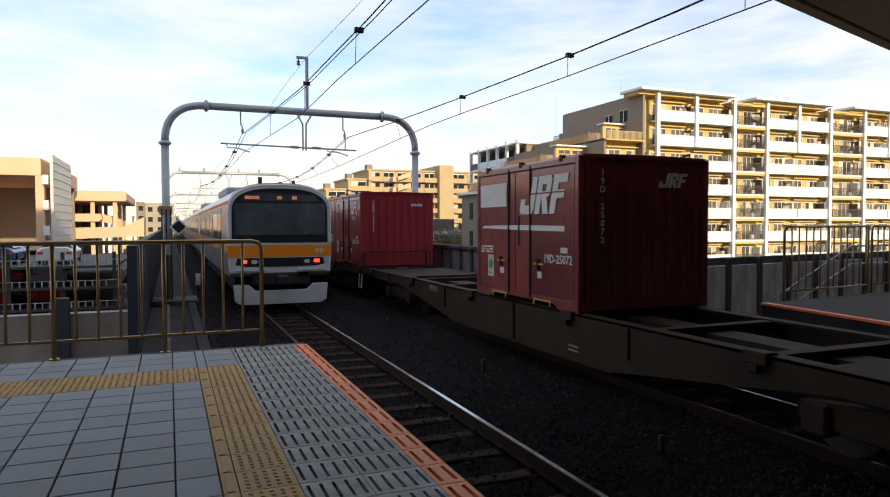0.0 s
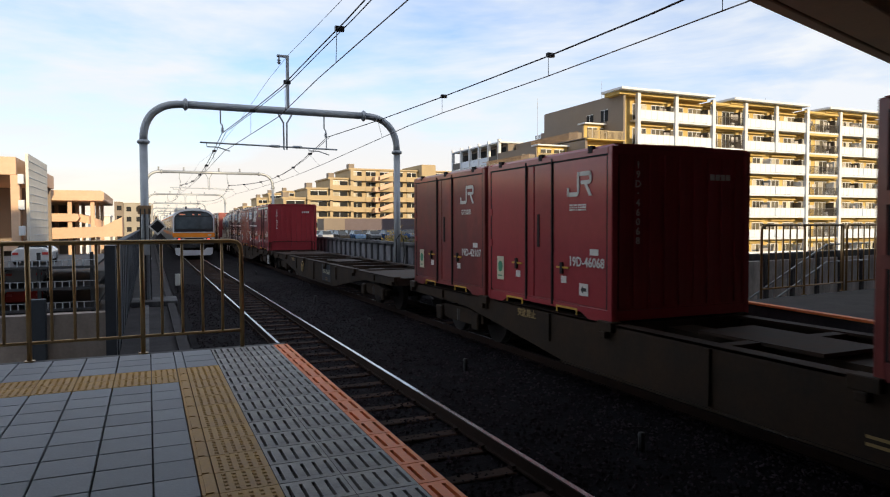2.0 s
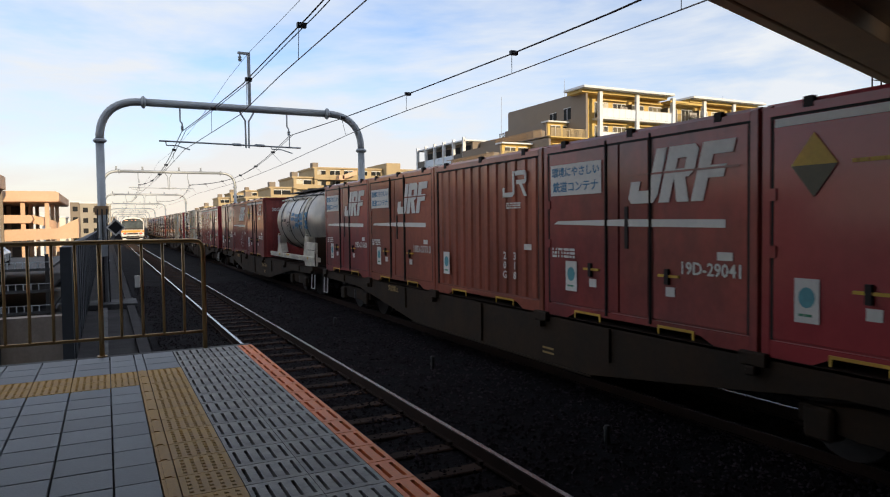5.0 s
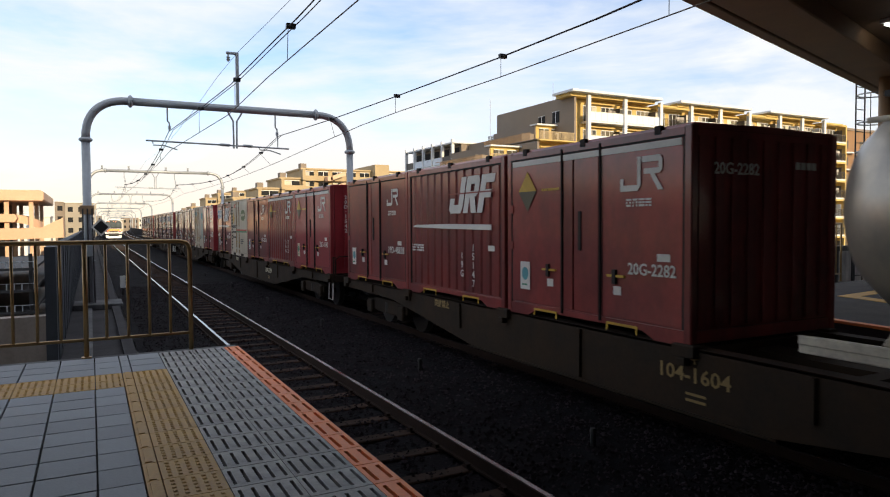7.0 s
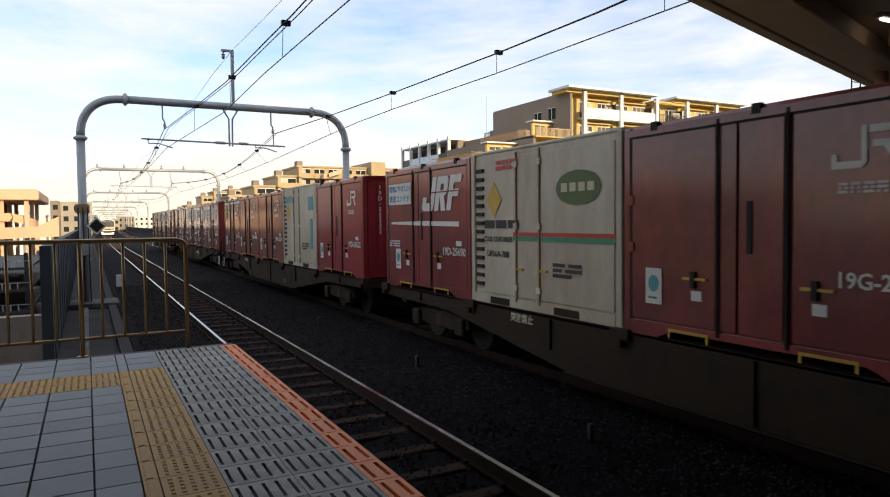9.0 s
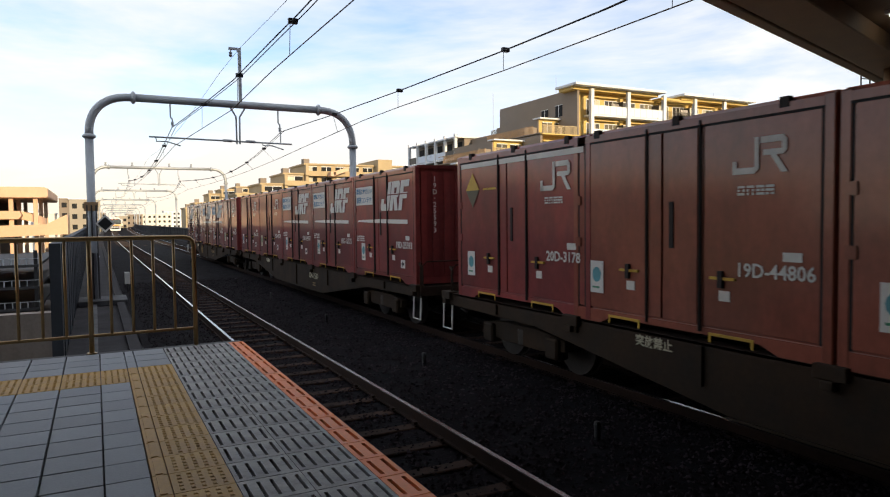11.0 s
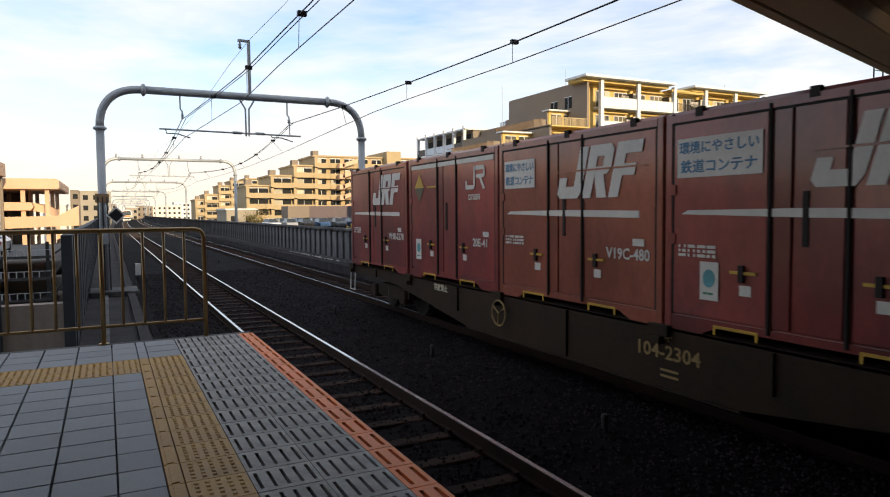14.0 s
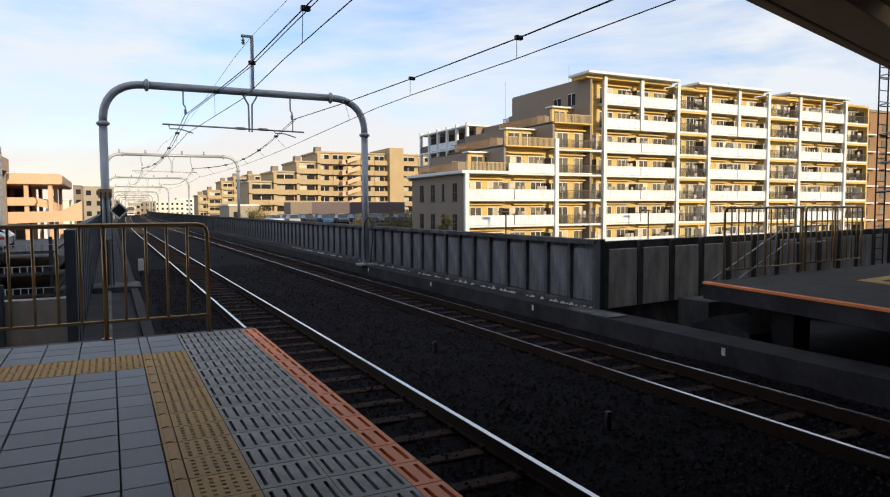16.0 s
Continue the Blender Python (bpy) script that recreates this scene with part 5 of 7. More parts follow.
            for s in (-1, 1):
                b2 = Shape().disc((cy + dy, 0.43), 0.43, min(s * 0.53, s * 0.65), max(s * 0.53, s * 0.65), 24).disc((cy + dy, 0.43), 0.455, min(s * 0.52, s * 0.53), max(s * 0.52, s * 0.53), 24)
                part("wheel", b2, M["wheel"], b)
                part("axle_box", Shape().box(min(s * 0.92, s * 1.16), max(s * 0.92, s * 1.16), cy + dy - 0.15, cy + dy + 0.15, 0.28, 0.6), M["wagon"], b, bevel=0.03)
        part("spring", Shape().tube([(-1.0, cy, 0.36), (-1.0, cy, 0.6)], 0.11, 10), M["wheel"], b)
    for s in (-1, 1):
        part("coupler", Shape().box(-0.09, 0.09, min(s * 9.5, s * 10.0), max(s * 9.5, s * 10.0), 0.78, 0.96).box(-0.16, 0.16, min(s * 9.86, s * 10.05), max(s * 9.86, s * 10.05), 0.72, 1.0), M["wheel"], t, bevel=0.02)
    for q in (-1, 1):
        part("brake_hose", Shape().tube([(q * 0.35, q * 9.5, 0.8), (q * 0.38, q * 9.75, 0.5), (q * 0.38, q * 9.95, 0.45)], 0.025, 6), M["gap"], t)
    return t


ENDS = [34.12 + 20.06 * k - (0.34 if k == 7 else 0.0) for k in range(-1, 8)]          # far end of each wagon's load
WAGON_NUMBERS = {1: "104-1660", 3: "104-1604", 4: "104-2789", 6: "104-1561", 7: "104-2304"}
END_KINDS = {-1: (0, 0, 0), 0: (1, 0, 0), 1: (0, 0, 1), 2: (1, 1, 0), 3: (1, 0, 0), 4: (1, 0, 0), 5: (0, 1, 0), 6: (1, 0, 0), 7: (0, 1, 1)}
wagons, first = [], {}
for k, e in enumerate(ENDS, -1):
    kind = END_KINDS[k]
    wg = copy_thing(first[kind], Matrix()) if kind in first else wagon_parts(*kind)
    first.setdefault(kind, wg)
    wagons.append(wg)
    MOVING.append((wg, e - 9.32, FAR_X, RAIL_Z))
for k, wg in zip(range(-1, 8), wagons):
    at = lambda y, z: Matrix.Translation((-1.226, y, z)) @ SIDE
    if k in WAGON_NUMBERS:
        if k == 1:
            part("number_panel", Shape().box(-0.62, 0.62, -0.30, 0.30, 0, 0.003), M["plate"], wg, "navy panel behind the wagon number", at=at(-1.95, 0.66))
        lettering("コキ", 0.15, M["mark"], "class_mark", wg, at(-1.90, 0.88) @ Matrix.Translation((0, 0, 0.004)))
        lettering(WAGON_NUMBERS[k], 0.235, M["cream"] if k in (1, 4, 6) else M["mark"], "wagon_number", wg, at(-1.95, 0.69) @ Matrix.Translation((0, 0, 0.004)), squeeze=1.15, label="wagon number in faded paint")
    lettering("突放禁止", 0.15, M["cream"] if k > 3 else M["mark"], "shunting_mark", wg, at(4.05, 0.87) @ Matrix.Translation((0, 0, 0.004)), label="white shunting warning on the sill")
    for i in range(2):
        part("data_bar", Shape().box(-0.14, 0.14, -0.07 * i - 0.03, -0.07 * i, 0, 0.002), M["mark"], wg, "small faded bar of data", at=at(-2.0, 0.50) @ Matrix.Translation((0, 0, 0.004)))


def tank_container(u):
    """A twenty-foot tank container: steel drum on a pale frame."""
    t = thing("tank_container", "brushed steel tank container with blue characters on a pale frame", "tank container")
    h = 3.02
    prof = [(-h + 0.02, 0.25), (-h + 0.05, 0.55), (-h + 0.16, 0.82), (-h + 0.38, 1.0), (-h + 0.6, 1.07), (0, 1.08), (h - 0.6, 1.07), (h - 0.38, 1.0), (h - 0.16, 0.82), (h - 0.05, 0.55), (h - 0.02, 0.25)]
    part("drum", Shape().tube([(0, y, 1.50) for y, r in prof], [r for y, r in prof], 40), M["tank"], t, "brushed stainless steel drum", smooth=True)
    for y in (-1.9, -0.9, 0.4, 1.7):
        part("weld_band", Shape().tube([(1.088 * math.cos(a), y, 1.50 + 1.088 * math.sin(a)) for a in (2 * math.pi * i / 40 for i in range(41))], 0.012, 5), M["dark_steel"], t)
    for s in (-1, 1):
        part("side_beam", Shape().box(min(s * 1.0, s * 1.22), max(s * 1.0, s * 1.22), -h - 0.2, h, 0.16, 0.30).box(min(s * 1.19, s * 1.235), max(s * 1.19, s * 1.235), -h - 0.2, h, 0.24, 0.33), M["tank_frame"], t, bevel=0.01)
        part("end_skirt", Shape().prism([(-h - 0.2, 0.0), (-h - 0.2, 0.78), (-h + 0.78, 0.78), (-h + 0.84, 0.96), (-h + 1.0, 0.96), (-h + 1.22, 0.30), (-h + 1.0, 0.0)], s * 1.10, s * 1.19, "x"), M["tank_frame"], t, bevel=0.01)
        for y in (-1.95, 1.95):
            part("saddle", Shape().prism([(y - 0.38, 0.32), (y + 0.38, 0.32), (y + 0.16, 0.66), (y + 0.2, 0.96), (y - 0.2, 0.96), (y - 0.16, 0.66)], s * 0.86, s * 1.12, "x"), M["tank_frame"], t, bevel=0.012)
        part("walkway_rail", Shape().tube([(s * 0.66, -h + 0.5, 2.36), (s * 0.66, h - 0.5, 2.42)], 0.03, 6), M["dark_steel"], t)
    for s in (-1, 1):
        for z in (0.26, 0.53):
            part("skirt_seam", Shape().box(min(s * 1.185, s * 1.196), max(s * 1.185, s * 1.196), -h - 0.18, -h + 0.74, z, z + 0.014), M["wagon"], t)
    part("end_box", Shape().box(-1.09, 1.09, -h, -h + 0.12, 0.05, 0.95), M["wagon"], t, bevel=0.012)
    part("top_walkway", Shape().box(-0.45, 0.45, -h + 0.9, h - 0.3, 2.57, 2.62).tube([(0, -1.2, 2.55), (0, -1.2, 2.72)], 0.25, 14).tube([(0, 0.9, 2.55), (0, 0.9, 2.72)], 0.25, 14), M["dark_steel"], t)
    part("end_pipe", Shape().tube([(0.3, -h + 0.6, 2.6), (0.55, -h + 0.2, 2.3), (0.7, -h + 0.03, 1.6), (0.7, -h + 0.03, 0.5)], 0.035, 8), M["dark_steel"], t)
    ring_at = lambda a, y, r=1.125: (-r * math.cos(math.radians(a)), y, 1.50 + r * math.sin(math.radians(a)))
    part("side_pipe", Shape().tube([ring_at(46, h - 0.35), ring_at(46, -1.35), ring_at(44, -1.5), ring_at(36, -1.56)] + [ring_at(a, -1.58) for a in range(28, -36, -8)], 0.028, 8), M["tank_frame"], t, "pale pipe along the drum", smooth=True)
    for y in (2.2, 0.9, -0.4):
        part("pipe_bracket", Shape().tube([ring_at(46, y, 1.06), ring_at(46, y, 1.16)], 0.035, 6), M["dark_steel"], t)
    for y in (-1.95, 1.95):
        part("saddle_plate", Shape().box(-1.128, -1.121, y - 0.19, y + 0.19, 0.66, 0.95), M["silver"], t, "bright plate on the saddle")
        part("saddle_grip", Shape().tube([(-1.10, y - 0.19, 0.96), (-1.10, y - 0.19, 1.03), (-1.10, y + 0.19, 1.03), (-1.10, y + 0.19, 0.96)], 0.012, 5), M["tank_frame"], t)
        part("warning_mark", Shape().prism([(-0.12, 0.03), (0.12, 0.03), (0.0, -0.06)], 0, 0.003, "z"), M["cyellow"], t, "small orange warning mark", at=Matrix.Translation((-1.237, y - 0.55, 0.27)) @ SIDE)
    bars("beam_bars", [(.12, -.02, .12, -.02, .12, -.02, .12, -.02, .12)], 0.7, 0.06, M["cyellow"], t, Matrix.Translation((-1.237, 0.4, 0.26)) @ SIDE, "orange bars of lettering on the beam")
    def wrap(shape, name, mat, label, lift=1.092):
        """Lays a flat shape (p along the drum, q up) on the curved side."""
        s = Shape()
        s.f = shape.f
        for p, q, d in shape.v:
            a = q / 1.08
            r = lift + d
            s.v.append((-r * math.cos(a), -p, 1.50 + r * math.sin(a)))
        part(name, s, mat, t, label)
    # four company characters become plain blocks of strokes
    STROKES = (((0.0, 0.20, 0.38, 0.06), (0.15, -0.03, 0.07, 0.42), (0.06, 0.33, 0.26, 0.06)),
               ((0.0, 0.30, 0.38, 0.05), (0.0, 0.17, 0.38, 0.06), (0.08, 0.08, 0.05, 0.26), (0.25, 0.08, 0.05, 0.26), (0.16, -0.03, 0.06, 0.14), (0.0, 0.03, 0.38, 0.05)),
               ((0.0, 0.30, 0.22, 0.05), (0.0, 0.20, 0.38, 0.05), (0.08, 0.18, 0.06, 0.2), (0.29, 0.2, 0.06, 0.2), (0.0, 0.08, 0.38, 0.05), (0.15, -0.03, 0.08, 0.13)),
               ((0.0, 0.20, 0.17, 0.05), (0.06, -0.03, 0.06, 0.42), (0.2, 0.27, 0.06, 0.12), (0.32, 0.27, 0.06, 0.12), (0.2, 0.12, 0.18, 0.05), (0.22, -0.03, 0.05, 0.17), (0.32, -0.03, 0.06, 0.17)))
    for k in range(4):
        blocks = Shape()
        x0 = -0.20 + k * 0.55
        for dx, dy, w, hh in STROKES[k]:
            blocks.box(x0 + dx * 1.25 - 0.012, x0 + (dx + w) * 1.25 + 0.012, dy * 1.25 - 0.24, (dy + hh) * 1.25 - 0.205, 0, 0.003)
        wrap(blocks, "company_block", M["cblue"], "blue block of strokes")
    ring = Shape()
    for i in range(24):
        a, b = 2 * math.pi * i / 24, 2 * math.pi * (i + 1) / 24
        ring.add([(-0.66 + r * 0.72 * math.cos(c), -0.02 + r * math.sin(c), 0.001) for c in (a, b) for r in (0.35, 0.38)], [(0, 1, 3, 2)])
    ring.box(-0.80, -0.66, -0.2, -0.16, 0, 0.002).box(-0.80, -0.76, -0.2, -0.02, 0, 0.002).box(-0.80, -0.66, -0.06, -0.02, 0, 0.002).box(-0.62, -0.58, -0.2, -0.02, 0, 0.002).box(-0.62, -0.50, -0.06, -0.02, 0, 0.002)
    wrap(ring, "company_ring", M["dark_steel"], "dark ring emblem")
    small = Shape()
    for k in range(9):
        if k != 4:
            small.box(-1.62 + k * 0.075, -1.62 + k * 0.075 + 0.055, -0.02, 0.07, 0, 0.002)
    wrap(small, "serial_bars", M["dark_steel"], "small dark bars of a serial number")
    MOVING.append((t, u + h, FAR_X, DECK_Z))


def white_container(u, number, style):
    """A pale refrigerated or private-owner container."""
    t = thing("reefer_container" if style == "reefer" else "freight_container", "cream-white refrigerated container with a red and green stripe" if style == "reefer" else "cream-white container with blue panels and yellow diamond mark",
              "container", "containers on the freight train")
    m = M["reefer"]
    part("body", Shape().box(-HW + 0.035, HW - 0.035, -HL + 0.05, HL - 0.05, 0.1, CH - 0.03), m, t)
    post = Shape().box(-0.06, 0.06, -0.06, 0.06, 0.0, CH).mesh("corner_post", m, 0.012)
    for sx in (-1, 1):
        for sy in (-1, 1):
            part("corner_post", post, m, t, at=pose(sx * (HW - 0.06), sy * (HL - 0.06), 0))
        part("bottom_rail", Shape().box(min(sx * HW, sx * (HW - 0.1)), max(sx * HW, sx * (HW - 0.1)), -HL + 0.12, HL - 0.12, 0.02, 0.17), m, t)
    part("roof", Shape().box(-HW + 0.03, HW - 0.03, -HL + 0.06, HL - 0.06, CH - 0.03, CH + 0.03), m, t, bevel=0.02)
    for a, b in ((0.45, 1.35), (1.4, 1.95), (2.0, CL - 0.14)):
        part("door_leaf", Shape().box(-HW + 0.006, -HW + 0.034, HL - b, HL - a, 0.2, CH - 0.12), m, t, bevel=0.006)
    for p in (1.375, 1.975):
        part("locking_rod", Shape().tube([(-HW - 0.002, HL - p, 0.12), (-HW - 0.002, HL - p, CH - 0.06)], 0.02, 6), M["handrail"], t)
        for z in (0.3, 1.25, 2.2):
            part("rod_bracket", Shape().box(-HW - 0.03, -HW + 0.006, HL - p - 0.05, HL - p + 0.05, z, z + 0.09), M["tank_frame"], t)
        part("door_handle", Shape().box(-HW - 0.03, -HW, HL - p - 0.2, HL - p + 0.02, 0.62, 0.65), M["cyellow"], t, "yellow handle bar")
    s = Shape()
    for i in range(14):
        s.box(-HW + 0.0, -HW + 0.035, HL - 0.38, HL - 0.16, 0.3 + i * 0.145, 0.36 + i * 0.145)
    part("vent_grille", s, M["gap"], t, "dark louvred vent strip")
    for p in (0.9, 2.6):
        part("fork_pocket", Shape().box(-HW - 0.006, -HW + 0.004, HL - p - 0.28, HL - p + 0.28, 0.03, 0.14), M["wagon"], t)
    d = 0.22
    part("diamond_mark", Shape().prism([(0, d * 1.3), (d, 0), (0, -d * 1.3), (-d, 0)], 0, 0.003, "z"), M["cyellow"], t, "dull yellow diamond mark", at=on_side(0.75, 1.72))
    if style == "reefer":
        part("badge", Shape().prism([(0.5 * math.cos(a) * (1 if abs(math.cos(a)) < 0.8 else 0.95), 0.24 * math.sin(a)) for a in (2 * math.pi * i / 16 for i in range(16))], 0, 0.003, "z"), M["badge"], t, "olive green oval badge with pale lettering", at=on_side(2.85, 1.82))
        bars("badge_bars", [(.12, -.05, .12, -.05, .12, -.05, .12)], 1.1, 0.12, M["cream"], t, on_side(2.5, 1.77, 0.008), "pale bars of lettering")
        part("stripe", Shape().box(-1.15, 1.15, 0.0, 0.06, 0, 0.003), M["cred"], t, "red stripe", at=on_side(2.45, 1.14))
        part("stripe", Shape().box(-1.15, 1.15, 0.07, 0.14, 0, 0.003), M["cgreen"], t, "dark green stripe", at=on_side(2.45, 1.0))
        lettering("COOL CONTAINER", 0.12, M["sign_black"], "marking", t, on_side(0.85, 1.08), squeeze=0.8, label="black words on the side")
        lettering(number, 0.14, M["sign_black"], "container_number", t, on_side(0.85, 0.84), label="black container number")
        bars("owner_bars", [(.3, -.05, .3, -.05, .3)], 1.0, 0.13, M["sign_black"], t, on_side(0.45, 1.26), "black bars of lettering")
        bars("notice_bars", [(.2, -.05, .4, -.05, .2), (.3, -.05, .3)], 0.7, 0.06, M["cred"], t, on_side(0.8, 2.28), "red bars of small print")
    else:
        part("blue_panel", Shape().box(-0.25, 0.25, -0.2, 0.2, 0, 0.003), M["cteal"], t, "light blue panel", at=on_side(3.2, 1.95))
        part("blue_panel", Shape().box(-0.12, 0.12, -0.6, 0.3, 0, 0.003), M["cteal"], t, "light blue panel", at=on_side(3.25, 1.2))
        bars("owner_bars", [(.3, -.1, .3, -.1, .2)], 0.9, 0.22, M["cteal"], t, on_side(0.4, 2.02), "blue blocks of lettering")
    bars("data_bars", [(.4, -.1, .4), (.3, -.1, .5), (.6,)], 0.7, 0.05, M["dark_steel"], t, on_side(2.3, 0.72), "dark bars of small print")
    MOVING.append((t, u + HL, FAR_X + HW - 1.225, DECK_Z))


P = 3.735


def slot(k, i):
    """Near end of slot i of wagon k."""
    return ENDS[k + 1] - 18.66 + i * P


container(2.62, "JRF", "19D-25072", box="blank", sticker="green")
container(slot(0, 0), "JR", "20D-7513", "red_new", diamond=True, band=True)
container(slot(0, 1), "JR", "19D-43571", sticker="green")
container(slot(0, 3) - 0.1, "JR", "19D-46068", "red_new", sticker="green", arrow=True)
container(slot(0, 4), "JR", "19D-42107", sticker="green")
container(slot(2, 0), "JR", "20D-6776", "red_new", diamond=True, band=True)
container(slot(2, 1), "JRF", "19D-29041", box=True)
container(slot(2, 2), "JR", "20G-318", "brown", ribs=True)
container(slot(2, 3), "JRF", "19D-27713", "brown", box=True)
container(slot(2, 4), "JRF", "19D-31160", box=True)
tank_container(slot(3, 0) + 0.1)
container(slot(3, 2) - 0.05, "JR", "20G-2282", diamond=True, band=True)
container(slot(3, 3), "JRF", "19G-15147", ribs=True, sticker="")
container(slot(3, 4), "JR", "19D-48838")
container(slot(4, 0), "JR", "20D-1542", "red_new", diamond=True, band=True, sticker="green")
container(slot(4, 1), "JR", "20G-262", ribs=True, diamond=True, band=True, sticker="")
container(slot(4, 2), "JR", "19G-20536")
white_container(slot(4, 3), "UF16A-788", "reefer")
container(slot(4, 4), "JRF", "19D-25690", box=True)
container(slot(5, 0), "JR", "19D-50532", "red_new")
white_container(slot(5, 1), "UR19A-1047", "private")
container(slot(5, 2), "JR", "19D-36224", "brown")
container(slot(5, 3), "JR", "19D-44806", "brown")
container(slot(5, 4) - 0.40, "JR", "20D-3178", diamond=True, band=True)
container(slot(6, 0), "JRF", "19D-25593", box=True, arrow=True)
container(slot(6, 1), "JRF", "19G-16175", box=True)
container(slot(6, 2), "JRF", "19D-34959", box=True, arrow=True)
container(slot(6, 3), "JR", "19D-47570", sticker="green", arrow=True)
container(slot(6, 4), "JR", "19D-51610", arrow=True)
container(slot(7, 0), "JR", "19D-45174", sticker="green")
container(slot(7, 1), "JRF", "19D-30863", box=True)
container(slot(7, 2), "JRF", "V19C-480", "brown", box=True, sticker="")
container(slot(7, 3), "JR", "20E-41", diamond=True, band=True)
container(slot(7, 4) + 0.1, "JRF", "V19B-2278", sticker="")


# ---------------------------------------------------------------- commuter train
def train_car(last, group):
    """A 20 m car: origin at its near end on the rail top."""
    t = thing("commuter_train_car", "stainless commuter train car with orange bands" + (" and a black-masked cab end" if last else ""), "train car", group)
    L, W = 19.5, 1.45
    def arch(w, z0, z1, foot, zf, k=2.7):
        """An upright outline of half-width w, arched from z0 up to z1, drawn in to foot at zf."""
        up = [(w * max(0.0, math.cos(a)) ** (2 / k), z0 + (z1 - z0) * math.sin(a) ** (2 / k)) for a in (math.pi / 2 * i / 10 for i in range(11))]
        right = [(foot, zf), (w, 1.6)] + up[:-1]
        return right + [(0, z1)] + [(-x, z) for x, z in right[::-1]]

    side = arch(W, 2.75, 3.6, W - 0.04, 0.95)
    part("body", Shape().prism(side, 0.12 if last else 0.0, L, "y"), M["silver"], t, smooth=False)
    part("underframe", Shape().box(-1.1, 1.1, 2.0, 17.5, 0.35, 0.95), M["dark_steel"], t, bevel=0.03)
    part("roof_unit", Shape().box(-0.9, 0.9, 7.5, 12.0, 3.56, 3.86), M["galv"], t, bevel=0.05)
    for s in (-1, 1):
        part("band", Shape().box(min(s * (W - 0.01), s * (W + 0.004)), max(s * (W - 0.01), s * (W + 0.004)), 0.14, L, 1.62, 1.86), M["car_orange"], t, "orange band")
        part("band", Shape().box(min(s * (W - 0.06), s * (W + 0.004)), max(s * (W - 0.06), s * (W + 0.004)), 0.14, L, 3.0, 3.08), M["car_orange"], t)
        for y in (3.0, 7.6, 12.2, 16.8):
            d = part("door", Shape().box(min(s * (W - 0.02), s * (W + 0.008)), max(s * (W - 0.02), s * (W + 0.008)), y - 0.66, y + 0.66, 1.05, 2.95), M["silver"], t)
            for e in (-1, 1):
                part("door_window", Shape().box(min(s * W, s * (W + 0.012)), max(s * W, s * (W + 0.012)), y + e * 0.33 - 0.22, y + e * 0.33 + 0.22, 1.95, 2.75), M["glass"], d)
        for y in (5.3, 9.9, 14.5):
            part("window", Shape().box(min(s * (W - 0.01), s * (W + 0.006)), max(s * (W - 0.01), s * (W + 0.006)), y - 1.2, y + 1.2, 1.95, 2.78), M["glass"], t)
    for cy in (2.9, 16.6):
        b = part("bogie", Shape().box(-1.05, 1.05, cy - 1.4, cy + 1.4, 0.35, 0.6), M["dark_steel"], t, bevel=0.03)
        for dy in (-1.05, 1.05):
            part("wheel", Shape().disc((cy + dy, 0.43), 0.43, -0.65, -0.53, 20), M["wheel"], b)
            part("wheel", Shape().disc((cy + dy, 0.43), 0.43, 0.53, 0.65, 20), M["wheel"], b)
    if last:
        face = arch(W, 2.75, 3.57, W - 0.03, 1.02)
        part("cab_front", Shape().prism(face, 0.0, 0.14, "y"), M["car_white"], t, "pale moulded cab front", bevel=0.03)
        mask = [(x, max(z, 1.90)) for x, z in arch(W - 0.11, 2.75, 3.44, W - 0.13, 1.88)[1:-1]]
        part("black_mask", Shape().prism(mask, -0.012, 0.0, "y"), M["sign_black"], t, "glossy black cab mask", bevel=0.004)
        part("windscreen", Shape().prism([(-1.26, 2.12), (-1.27, 3.02), (1.27, 3.02), (1.26, 2.12)], -0.018, -0.012, "y"), M["windscreen"], t, "wide windscreen, its reflection put into the grey colour")
        part("destination_sign", Shape().prism([(-1.1, 3.08), (-1.0, 3.26), (-0.4, 3.32), (1.0, 3.26), (1.1, 3.08)], -0.017, -0.012, "y"), M["windscreen"], t)
        bars("sign_bars", [(.3, -.02, .12, -.02, .2)], 0.6, 0.09, M["led"], t, pose(-0.98, -0.019, 3.13) @ Matrix(((1, 0, 0, 0), (0, 0, -1, 0), (0, 1, 0, 0), (0, 0, 0, 1))), "lit orange bars of a destination sign")
        bars("sign_bars", [(.2, -.4, .2)], 0.7, 0.09, M["led"], t, pose(-0.1, -0.019, 3.13) @ Matrix(((1, 0, 0, 0), (0, 0, -1, 0), (0, 1, 0, 0), (0, 0, 0, 1))), "")
        for x, r in ((-0.25, 0.5), (0.55, 0.5)):
            part("wiper", Shape().tube([(x, -0.03, 2.1), (x + 0.35, -0.04, 2.14), (x + 0.5, -0.03, 2.02)], 0.012, 5), M["sign_black"], t)
        part("front_band", Shape().box(-W - 0.003, W + 0.003, -0.008, 0.1, 1.50, 1.83), M["car_orange"], t, "orange front band")
        bars("carrier_bars", [(.4, -.1, .4)], 0.26, 0.12, M["cwhite"], t, pose(0.98, -0.011, 1.60) @ Matrix(((1, 0, 0, 0), (0, 0, -1, 0), (0, 1, 0, 0), (0, 0, 0, 1))), "small white emblem bars")
        part("lamp_panel", Shape().prism([(-1.25, 1.28), (-1.2, 1.47), (1.2, 1.47), (1.25, 1.28), (1.0, 1.22), (-1.0, 1.22)], -0.01, 0.0, "y"), M["sign_black"], t)
